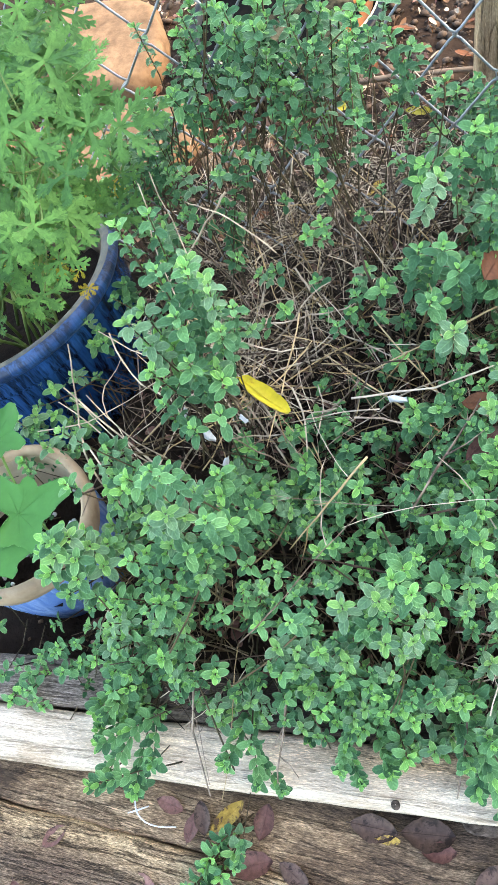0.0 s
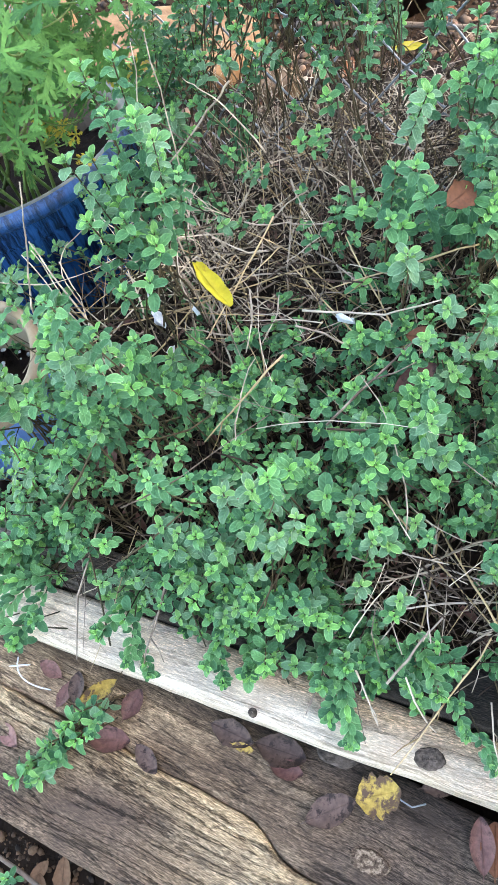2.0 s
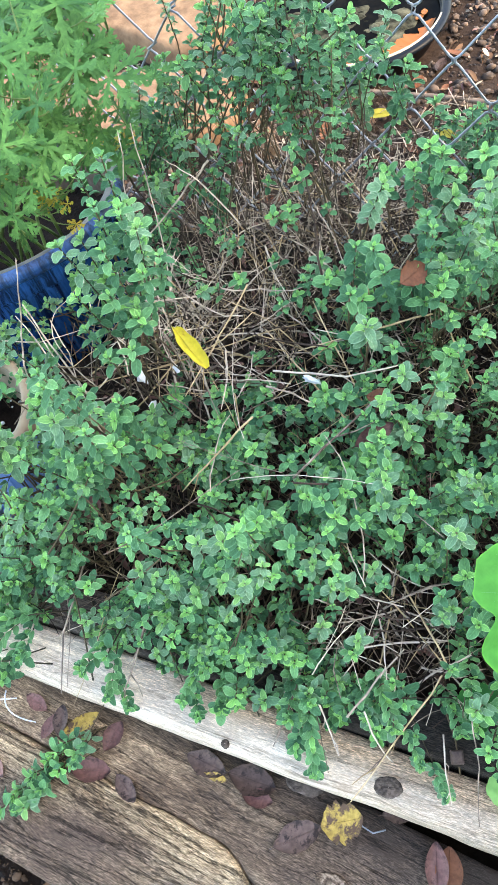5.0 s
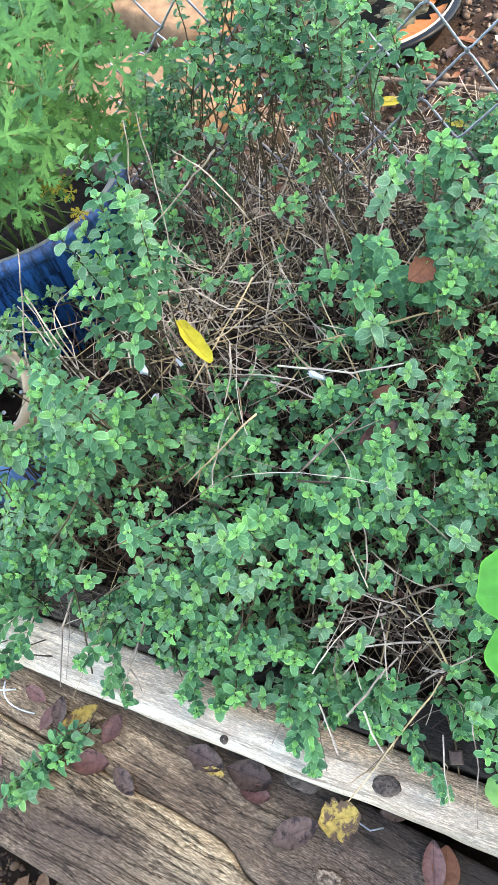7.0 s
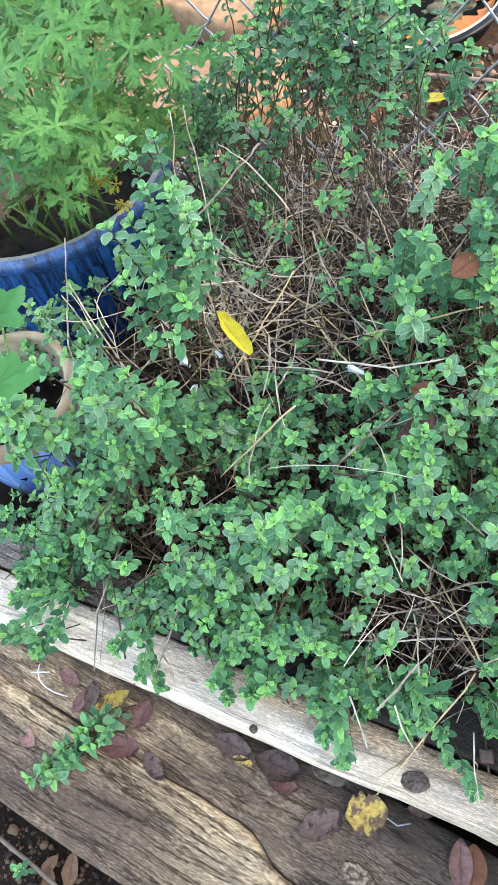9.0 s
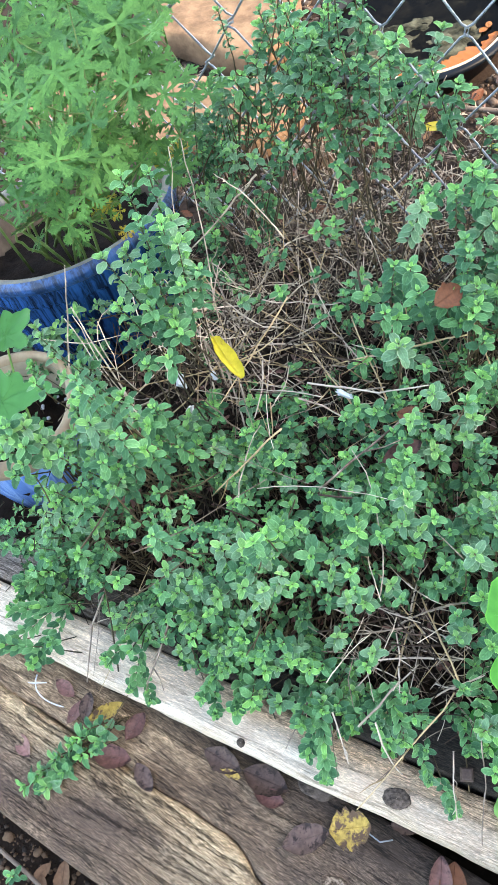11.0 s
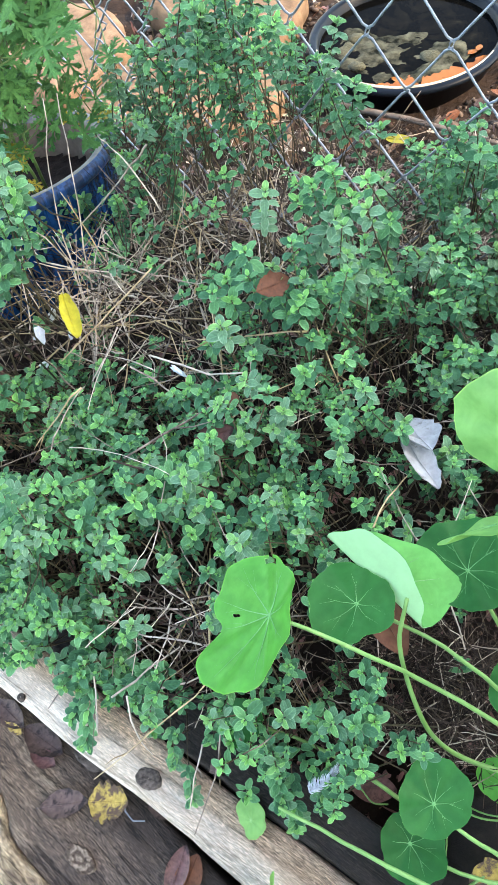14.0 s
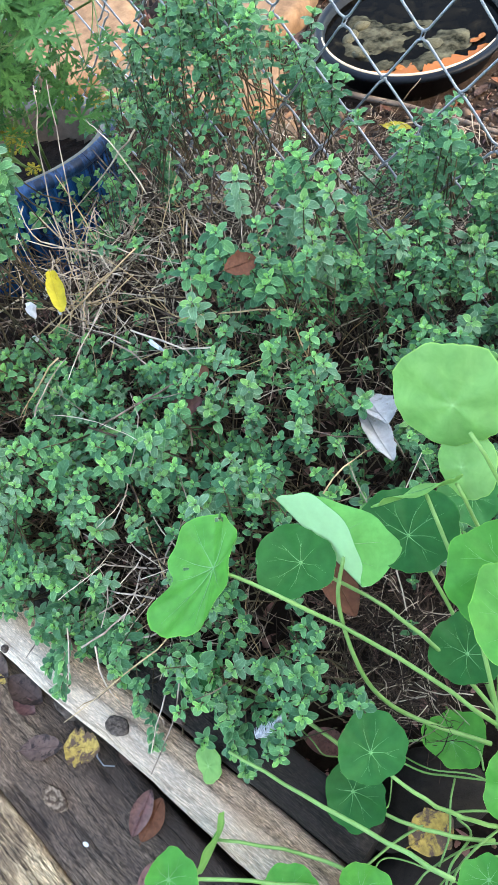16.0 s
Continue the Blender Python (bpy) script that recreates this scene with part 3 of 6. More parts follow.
# ---- chain-link fence ----
def build_fence():
    fence = thing("chain_link_fence", (0, 0.65, 0.02), "galvanised chain-link wire fence behind the herb bed", "fence")
    hx, hz, x0, z0 = 0.0393, 0.0495, 0.107, 0.327
    meshes = []
    for phase in (0, 1):
        pts = []
        for j in range(-6, 20):
            left = (j + phase) % 2 == 0
            z = z0 - 0.02 + j * hz
            x = 0.0 if left else hx
            side = -1 if left else 1
            yo = 0.0022 if (j % 2 == 0) else -0.0022
            pts += [(x - side * 0.005, yo * 0.4, z - 0.0058), (x + side * 0.0016, yo, z - 0.0015), (x + side * 0.0016, -yo, z + 0.0015), (x - side * 0.005, -yo * 0.4, z + 0.0058)]
        vs, fs = tube(pts, 0.0013, 6)
        meshes.append(Shape().add(vs, fs).mesh("wire", [GALV]))
    for k in range(-26, 26):
        x = x0 + k * hx
        part("wire", meshes[k % 2], fence, Matrix.Translation((x, 0.095 * math.exp(-((x + 0.42) / 0.15) ** 2), 0)))      # it bows back round the pot


build_fence()


# ---- pots ----
POT_RIM = Vector((-0.406, 0.5555, 0.191))      # middle of the large pot's rim


def build_blue_pot():
    R, top = 0.172, 0.252
    pot = thing("blue_plant_pot", (-0.392, 0.552, 0.035), "large dark blue glazed plant pot with a worn rim, leaning back", "plant pot")
    # it leans away from the bed's edge, its foot sunk in the soil
    pot.matrix_basis = Matrix.Translation(POT_RIM) @ frame_to((-0.15, 0.164, 1)) @ Matrix.Scale(0.875, 4) @ Matrix.Translation((0, 0, -0.2185))
    body = [(0.02, 0.0), (0.118, 0.0), (0.126, 0.006), (0.142, 0.06), (0.155, 0.12), (0.160, 0.155), (0.161, 0.168), (0.165, 0.176), (0.164, 0.186), (0.1655, 0.196)]
    vs, fs = lathe(body, 64)
    part("body", Shape().add(vs, fs).mesh("body", [GLAZE]), pot)
    rim = [(0.1655, 0.196), (R - 0.003, 0.200), (R, 0.206), (R - 0.001, 0.213), (R - 0.006, 0.218)]
    vs, fs = lathe(rim, 64)
    part("rim", Shape().add(vs, fs).mesh("rim", [RIM_GLAZE]), pot, None, "streaky blue glazed rim")
    lip = [(R - 0.006, 0.218), (R - 0.013, 0.2185), (R - 0.019, 0.215), (R - 0.021, 0.208)]
    vs, fs = lathe(lip, 64)
    part("lip", Shape().add(vs, fs).mesh("lip", [LIP]), pot, None, "lip worn to brownish grey")
    vs, fs = lathe([(R - 0.021, 0.208), (R - 0.024, 0.15), (R - 0.034, 0.08), (0.02, 0.075)], 48)
    part("inside", Shape().add(vs, fs).mesh("inside", [CLAY]), pot, None, "brown unglazed inner wall")
    vs, fs = [], []
    g = 22
    vs = [(0.14 * (i / g * 2 - 1), 0.14 * (j / g * 2 - 1), 0.155 + 0.006 * noise.noise(Vector((i * .6, j * .6, 2)))) for j in range(g + 1) for i in range(g + 1)]
    fs = [(j * (g + 1) + i, j * (g + 1) + i + 1, (j + 1) * (g + 1) + i + 1, (j + 1) * (g + 1) + i) for j in range(g) for i in range(g) if math.hypot(i - g / 2 + .5, j - g / 2 + .5) < g * 0.5]
    part("potting_soil", Shape().add(vs, fs).mesh("potting_soil", [SOIL]), pot, None, "dark potting soil")


build_blue_pot()


def build_small_pot():
    R = 0.083
    pot = thing("small_blue_pot", (-0.3285, 0.270, 0.05), "small pale blue glazed pot with a thick cream clay rim", "plant pot")
    w = lambda t, z: 0.935 * (1 + 0.02 * math.cos(4 * t + 0.8))
    vs, fs = lathe([(0.01, 0), (0.058, 0), (0.064, 0.005), (0.073, 0.05), (0.078, 0.09), (0.079, 0.118)], 56, w)
    part("body", Shape().add(vs, fs).mesh("body", [GLAZE_PALE]), pot)
    vs, fs = lathe([(0.079, 0.118), (R - 0.001, 0.121), (R, 0.128), (R, 0.138), (R - 0.003, 0.144), (R - 0.007, 0.146), (R - 0.011, 0.143), (R - 0.012, 0.136)], 56, w)
    part("rim", Shape().add(vs, fs).mesh("rim", [RIM_CLAY]), pot, None, "thick cream and orange clay rim")
    vs, fs = lathe([(R - 0.012, 0.136), (R - 0.014, 0.09), (R - 0.022, 0.05), (0.01, 0.048)], 40, w)
    part("inside", Shape().add(vs, fs).mesh("inside", [CREAM]), pot)
    g = 14
    vs = [(0.068 * (i / g * 2 - 1), 0.068 * (j / g * 2 - 1), 0.078 + 0.006 * noise.noise(Vector((i * .9, j * .9, 7)))) for j in range(g + 1) for i in range(g + 1)]
    fs = [(j * (g + 1) + i, j * (g + 1) + i + 1, (j + 1) * (g + 1) + i + 1, (j + 1) * (g + 1) + i) for j in range(g) for i in range(g) if math.hypot(i - g / 2 + .5, j - g / 2 + .5) < g * 0.5]
    part("potting_soil", Shape().add(vs, fs).mesh("potting_soil", [SOIL]), pot, None, "black potting soil")
    r = random.Random(5)
    for k in range(60):
        a, d = r.uniform(0, 6.28), 0.06 * math.sqrt(r.random())
        part("perlite", pebble_mesh(k % 4, WHITE), pot, Matrix.Translation((d * math.cos(a), d * math.sin(a), 0.081)) @ Matrix.Rotation(r.uniform(0, 6), 4, "Z") @ Matrix.Scale(r.uniform(0.0012, 0.003), 4), "white perlite crumb" if k == 0 else "")


_peb = {}


def pebble_mesh(k, mat):
    """An uneven rounded stone of radius 1."""
    if (k, mat.name) not in _peb:
        bm = bmesh.new()
        bmesh.ops.create_icosphere(bm, subdivisions=2 if mat in (STONE, ROCK, POND_STONE) else 1, radius=1)
        for v in bm.verts:
            v.co *= 1 + 0.28 * noise.noise(v.co * 1.3 + Vector((k * 9.1, 0, 0)))
            v.co.z *= 0.62
        me = bpy.data.meshes.new("stone")
        bm.to_mesh(me)
        bm.free()
        me.materials.append(mat)
        me.polygons.foreach_set("use_smooth", [True] * len(me.polygons))
        _peb[(k, mat.name)] = me
    return _peb[(k, mat.name)]


build_small_pot()


# ---- behind the fence: black tub, sandstone, gravel ----
TUB_X, TUB_Y, TUB_K, TUB_KZ = -0.1004, 1.1610, 1.148, 0.590     # place and size of the tub


def build_tub():
    R = 0.138
    tub = thing("black_water_tub", (-0.065, 1.095, 0.0), "round black plastic tub half full of murky water", "tub")
    tub.matrix_basis = Matrix.Translation((TUB_X, TUB_Y, 0.0)) @ Matrix.Diagonal((TUB_K, TUB_K, TUB_KZ, 1))
    vs, fs = lathe([(0.01, 0), (R * 0.78, 0), (R * 0.82, 0.006), (R * 0.95, 0.085), (R * 0.985, 0.088), (R, 0.092), (R, 0.101), (R - 0.004, 0.105), (R - 0.010, 0.105), (R - 0.013, 0.101), (R * 0.88, 0.05), (R * 0.80, 0.012), (0.01, 0.010)], 64)
    part("body", Shape().add(vs, fs).mesh("body", [BLACK]), tub)
    vs, fs = lathe([(R * 0.915, 0.080), (R * 0.6, 0.080), (R * 0.3, 0.080), (0.0005, 0.080)], 48)
    part("water", Shape().add(vs, fs).mesh("water", [WATER]), tub, None, "dark still water with murky pale patches")
    # pale arc modelled along the near rim in place of the sun's glint
    vs, fs = tube([((R - 0.0105) * math.cos(radians(t)), (R - 0.0105) * math.sin(radians(t)), 0.1045) for t in range(215, 356, 4)], [0.0012 + 0.0016 * math.sin(math.pi * i / 35) for i in range(36)], 6)
    part("rim_edge", Shape().add(vs, fs).mesh("rim_edge", [CREAM]), tub, None, "pale arc standing in for the sun's glint on the rim")


build_tub()


def pond_stones():
    r = random.Random(8)
    n, vs, fs = 46, [], []
    for j in range(n + 1):
        for i in range(n + 1):
            x, y = 0.118 * (2 * i / n - 1), 0.118 * (2 * j / n - 1)
            p = Vector((x * 22, y * 22, 4))
            h = noise.noise(p) + 0.6 * noise.noise(p * 2.6) + 0.4 * noise.noise(p * 6)
            front = 1 - min(1, max(0, (y - 0.0) / 0.05))
            edge = min(1, max(0, (0.112 - math.hypot(x, y)) / 0.02))
            vs.append((TUB_X + TUB_K * x, TUB_Y + TUB_K * y, 0.080 * TUB_KZ - 0.0054 + 0.0065 * front * edge + 0.0040 * h))
    fs = [(j * (n + 1) + i, j * (n + 1) + i + 1, (j + 1) * (n + 1) + i + 1, (j + 1) * (n + 1) + i) for j in range(n) for i in range(n) if math.hypot(i - n / 2 + .5, j - n / 2 + .5) < n / 2 - 1]
    put("pond_silt", Shape().add(vs, fs).mesh("pond_silt", [POND_STONE]), None, None, "mottled grey and olive silt and algae breaking the dark water of the tub", "algae", kind="stuff")
    for k in range(5):
        a, d = radians(r.uniform(180, 330)), r.uniform(0.045, 0.090)
        q = r.uniform(0.010, 0.018)
        put("pond_stone", pebble_mesh(k % 6, POND_STONE), pose(TUB_X + TUB_K * d * math.cos(a), TUB_Y + TUB_K * d * math.sin(a), 0.080 * TUB_KZ - 0.1 * q, r.uniform(-20, 20), r.uniform(-20, 20), r.uniform(0, 360)) @ Matrix.Diagonal((q * 1.3, q, q, 1)), None, "pale mottled stone in the water of the black tub", "stone", "stones in the tub")
    for k in range(6):
        a = radians(r.uniform(265, 370))
        d = r.uniform(0.090, 0.115)
        put("floating_leaf", fallen_mesh("floating_leaf", ORANGE, 1, 0.55, 0.2, k % 4, 0.2), pose(TUB_X + TUB_K * d * math.cos(a), TUB_Y + TUB_K * d * math.sin(a), 0.083 * TUB_KZ, r.uniform(-8, 8), r.uniform(-8, 8), math.degrees(a) + 90 + r.uniform(-30, 30)) @ Matrix.Scale(r.uniform(0.008, 0.024), 4), None, "orange leaf floating at the rim of the tub", "leaf", "leaves floating in the tub")


def floating_litter():
    """A soggy band of orange leaf bits along one side of the water."""
    n, vs, fs = 60, [], []
    for i in range(n + 1):
        t = i / n
        a = radians(262 + 95 * t)
        w = 0.034 * math.sin(math.pi * t) ** 0.6 * (0.75 + 0.9 * noise.noise(Vector((t * 13, 3, 0))))
        for j in range(5):
            d = 0.119 - w * j / 4
            vs.append((TUB_X + TUB_K * d * math.cos(a), TUB_Y + TUB_K * d * math.sin(a), 0.0815 * TUB_KZ + 0.0015 + 0.0016 * noise.noise(Vector((t * 40, j * 1.3, 0)))))
    for i in range(n):
        for j in range(4):
            o = i * 5 + j
            fs.append((o, o + 5, o + 6, o + 1))
    put("floating_litter", Shape().add(vs, fs).mesh("floating_litter", [ORANGE]), None, None, "soggy orange leaf litter floating along the tub's rim", "leaf litter", kind="stuff")


floating_litter()


def slab(name, cx, cy, w, d, h, turn, seed, z, label):
    """An irregular flat stone with worn edges."""
    r = random.Random(seed)
    n, vs, fs = 26, [], []
    out = [1 + 0.12 * math.sin(2 * t + seed) + 0.07 * math.sin(3 * t + 2 * seed) + r.uniform(-.03, .03) for t in [6.283 * k / n for k in range(n)]]
    for (s, zz) in ((0.96, 0), (1.0, h * 0.3), (1.0, h * 0.75), (0.96, h * 0.95), (0.88, h), (0.6, h * 1.01), (0.3, h)):
        for k in range(n):
            t = 6.283 * k / n
            c, sn = math.cos(t), math.sin(t)
            q = s * out[k] / max(abs(c), abs(sn)) ** 0.6
            vs.append((w / 2 * q * c, d / 2 * q * sn, zz + 0.003 * noise.noise(Vector((c * s * 3, sn * s * 3, seed)))))
    rows = 7
    for i in range(rows - 1):
        for k in range(n):
            k2 = (k + 1) % n
            fs.append((i * n + k, i * n + k2, (i + 1) * n + k2, (i + 1) * n + k))
    fs.append(tuple((rows - 1) * n + k for k in range(n)))
    put(name, Shape().add(vs, fs).mesh(name, [STONE]), pose(cx, cy, z, 0, 0, turn), None, label, "stone", "stones behind the fence")


slab("sandstone_slab", -0.40, 0.93, 0.30, 0.20, 0.05, 8, 1, 0.0, "flat salmon-tan sandstone slab lying in sunlight")
slab("sandstone_slab", -0.46, 1.19, 0.30, 0.22, 0.06, -12, 2, 0.0, "flat tan sandstone slab lying on gravel")
slab("sandstone_slab", -0.19, 0.875, 0.06, 0.05, 0.04, 30, 3, 0.0, "small broken piece of tan sandstone")
slab("sandstone_slab", -0.68, 0.98, 0.26, 0.22, 0.05, -20, 4, 0.0, "flat salmon-tan sandstone slab lying in sunlight")


def scatter_stones(name, count, x0, x1, y0, y1, smin, smax, mat, seed, label, skip=None):
    r = random.Random(seed)
    s = Shape()
    for _ in range(count):
        x, y = r.uniform(x0, x1), r.uniform(y0, y1)
        if skip and skip(x, y):
            continue
        me = pebble_mesh(r.randrange(6), mat)
        k = smin * (smax / smin) ** (r.random() ** 1.6)
        m = Matrix.Translation((x, y, ground_z(x, y) + k * 0.2)) @ Euler((r.uniform(-.5, .5), r.uniform(-.5, .5), r.uniform(0, 6.3))).to_matrix().to_4x4() @ Matrix.Diagonal((k * r.uniform(.8, 1.5), k, k * r.uniform(.7, 1.2), 1))
        s.add([v.co for v in me.vertices], [tuple(p.vertices) for p in me.polygons], 0, m)
    put(name, s.mesh(name, [mat]), None, None, label, "gravel", kind="stuff")


in_tub = lambda x, y: math.hypot(x - TUB_X, y - TUB_Y) < 0.158
scatter_stones("gravel", 6500, -0.60, 0.60, 0.74, 1.35, 0.0018, 0.0090, PEBBLE, 11, "loose brown pebbles and crumbs on the ground behind the fence", in_tub)
scatter_stones("path_gravel", 5200, -0.45, 0.15, -0.30, -0.06, 0.0008, 0.0036, PATH_STONE, 12, "brown pebbles and soil crumbs in front of the sleeper", lambda x, y: y > -0.137 - 0.19 * x)
scatter_stones("soil_crumbs", 900, -0.6, 0.7, 0.10, 0.68, 0.0015, 0.004, PATH_STONE, 13, "crumbs of soil and small stones in the bed")

put("timber_stake", Shape().add(*rough_board(0.62, -0.019, 0.019, -0.019, 0.019, 9, 20, 0.001, round_=0.004)).mesh("timber_stake", [STAKE]), Matrix.Translation((0.180, 0.93, 0.25)) @ Matrix.Rotation(radians(-90), 4, "Y"), None, "smooth tan timber stake standing behind the fence", "stake")

# ---- oregano ----
def leaf_blade(length, width, curl=0.15, fold=0.18):
    """A blunt ovate leaf along +x, five points across, folded a little along its midrib, its tip curling down."""
    shape = ((0.0, 0.10), (0.12, 0.30), (0.28, 0.45), (0.46, 0.50), (0.65, 0.475), (0.83, 0.365), (0.95, 0.19))
    vs, fs = [], []
    for t, w in shape:
        x, z = length * t, length * (0.12 * math.sin(t * 2.2) - curl * t * t)
        y = width * w
        e = 0.05 * width * math.sin(9 * t + 5 * curl)
        for c in (1, 0.78, 0, -0.78, -1):
            vs.append((x, y * c, z + fold * y * abs(c) * (1.15 - 0.35 * abs(c)) + e * c - (0.0004 if c == 0 else 0)))
    vs.append((length, 0, length * (0.12 * math.sin(2.2) - curl)))
    for i in range(len(shape) - 1):
        o = 5 * i
        fs += [(o + j, o + j + 1, o + j + 6, o + j + 5) for j in range(4)]
    o, tip = 5 * (len(shape) - 1), len(vs) - 1
    fs += [(o + j, o + j + 1, tip) for j in range(4)]
    return vs, fs


def add_leaf(s, vs, fs, mat, m):
    o = len(s.v)
    s.add(vs, fs, mat, m)
    for i in range(len(vs)):
        s.a[o + i] = ((1.0, 0.80, 0.0, 0.80, 1.0)[i % 5] if i < len(vs) - 1 else 1.0, (i // 5) / 7)


def sprig_mesh(seed, nodes, gap, size, bare, young=2, side=0.4, frost=False):
    """A shoot along +z, its tip at the origin: decussate pairs of leaves, bright at the tip, over a bare stem."""
    r = random.Random(seed)
    s = Shape()
    length = 0.0
    for i in range(nodes):
        k = (0.40, 0.74, 1.02, 1.06, 0.95, 0.9)[min(i, 5)]
        up = radians((56, 30, 14, 4, -3, -8)[min(i, 5)] + r.uniform(-9, 9))
        for h in (0, 1):
            a = (math.pi / 2) * (i % 2) + math.pi * h + r.uniform(-.15, .15)
            le = size * k * r.uniform(0.86, 1.12)
            vs, fs = leaf_blade(le, le * r.uniform(0.55, 0.68), r.uniform(0.08, 0.40), r.uniform(0.10, 0.45))
            m = Matrix.Translation((0, 0, -length)) @ Matrix.Rotation(a, 4, "Z") @ Matrix.Rotation(-up + r.uniform(-.1, .1), 4, "Y") @ Matrix.Translation((0.0010, 0, 0)) @ Matrix.Rotation(r.uniform(-.28, .28), 4, "X")
            add_leaf(s, vs, fs, 1 if i < young else (2 if i < young + 1 or i < young + 3 and r.random() < 0.4 else 3), m)
            if i > 1 and r.random() < side:      # a tiny shoot in the axil
                for g in (-1, 1):
                    l2 = size * r.uniform(0.30, 0.48)
                    vs, fs = leaf_blade(l2, l2 * 0.62, 0.1, 0.3)
                    m2 = Matrix.Translation((0, 0, -length + 0.002)) @ Matrix.Rotation(a + g * r.uniform(0.3, 0.9), 4, "Z") @ Matrix.Rotation(-radians(r.uniform(30, 60)), 4, "Y") @ Matrix.Translation((0.003, 0, 0))
                    add_leaf(s, vs, fs, 1 if r.random() < 0.3 else 2, m2)
        length += gap * (0.22 if i == 0 else 0.50 if i == 1 else 1.0) * r.uniform(0.85, 1.2)
    bx, by = r.uniform(-.25, .25) * bare, r.uniform(-.25, .25) * bare
    pts = [(0, 0, 0.001), (0, 0, -length), (bx * 0.3, by * 0.3, -length - bare * 0.5), (bx, by, -length - bare)]
    vs, fs = tube(pts, [0.0005, 0.0007, 0.0008, 0.0009], 4, False)
    s.add(vs, fs, 0)
    return s.mesh("sprig", [GREEN_STEM, FROST_NEW, FROST_LEAF, FROST_LEAF] if frost else [GREEN_STEM, NEW_LEAF, MID_LEAF, OLD_LEAF])


TOPS = [sprig_mesh(100 + k, 4 + k % 3, 0.0062, 0.0105 + 0.0006 * (k % 4), 0.12, 2 - (k % 3 == 0), 0.5, k % 3 == 2) for k in range(16)]
LOW = [sprig_mesh(200 + k, 4 + k % 2, 0.0057, 0.0088 + 0.0005 * (k % 3), 0.08, 1, 0.3) for k in range(8)]
LONG = [sprig_mesh(300 + k, 9 + k % 3, 0.0070, 0.0107 + 0.0005 * (k % 3), 0.10, 2 - k % 2, 0.6, k % 4 == 2) for k in range(8)]
BACK = [sprig_mesh(350 + k, 8 + k % 3, 0.0080, 0.0098 + 0.0005 * (k % 3), 0.10, 1, 0.4) for k in range(6)]


def lying_mesh(seed, nodes, gap, size):
    """A shoot along +z that lies or hangs: its leaves spread to both sides and turn their faces to +y."""
    r = random.Random(seed)
    s = Shape()
    d, side = 0.0, 1
    for i in range(nodes):
        k = (0.6, 0.85, 1.0, 1.0, 1.0)[min(i, 4)]
        for h in (0, 1, 2):
            le = size * k * r.uniform(0.8, 1.12) * (0.8 if h == 2 else 1)
            vs, fs = leaf_blade(le, le * r.uniform(0.52, 0.66), r.uniform(0.0, 0.38), r.uniform(0.12, 0.5))
            # blade along +x with its face to +z: turn the face to +y, then spread in the xz plane
            ang = (0.75 if h == 0 else math.pi - 0.75) + r.uniform(-.35, .35) if h < 2 else math.pi / 2 + r.uniform(-.7, .7)
            m = Matrix.Translation((0, 0.0012 * (h + 1), -d)) @ Matrix.Rotation(-ang, 4, "Y") @ Matrix.Rotation(-math.pi / 2, 4, "X") @ Matrix.Rotation(-r.uniform(0.15, 0.55) - (0.4 if h == 2 else 0), 4, "Y") @ Matrix.Translation((0.0012, 0, 0)) @ Matrix.Rotation(r.uniform(-.3, .3), 4, "X")
            add_leaf(s, vs, fs, 1 if i < 1 or (h == 2 and r.random() < 0.25) else (2 if r.random() < 0.65 else 3), m)
        d += gap * (0.6 if i < 2 else 1.0) * r.uniform(0.85, 1.2)
    pts = [(0, 0, 0.001), (0, 0, -d), (r.uniform(-.006, .006), -0.01, -d - 0.03), (r.uniform(-.01, .01), -0.03, -d - 0.06)]
    s.add(*tube(pts, [0.0005, 0.0007, 0.0008, 0.0008], 4, False), 0)
    return s.mesh("sprig", [GREEN_STEM, NEW_LEAF, MID_LEAF, OLD_LEAF])


HANG = [lying_mesh(400 + k, 7 + k % 3, 0.0066, 0.0109 + 0.0005 * (k % 3)) for k in range(6)]

# bumps of the canopy: x, y, radius, height of its top
BUMPS = [(-0.03, 0.125, 0.055, 0.325), (0.035, 0.135, 0.05, 0.325), (-0.105, 0.195, 0.045, 0.375), (-0.13, 0.18, 0.05, 0.33),
         (0.07, 0.165, 0.05, 0.29), (0.12, 0.39, 0.06, 0.325), (0.155, 0.42, 0.06, 0.33), (-0.08, 0.08, 0.05, 0.27), (0.10, 0.22, 0.07, 0.285),
         (0.19, 0.33, 0.06, 0.28), (0.01, 0.58, 0.09, 0.43), (-0.04, 0.60, 0.08, 0.49), (-0.10, 0.62, 0.07, 0.46), (0.05, 0.61, 0.05, 0.42), (-0.15, 0.615, 0.055, 0.43), (-0.19, 0.61, 0.05, 0.35), (-0.16, 0.12, 0.05, 0.28), (0.14, 0.12, 0.05, 0.26),
         (0.18, 0.22, 0.06, 0.275), (0.20, 0.50, 0.06, 0.29), (0.03, 0.25, 0.06, 0.265), (-0.19, 0.09, 0.05, 0.22), (0.17, 0.62, 0.05, 0.32), (0.13, 0.33, 0.06, 0.29), (0.08, 0.30, 0.05, 0.27)]
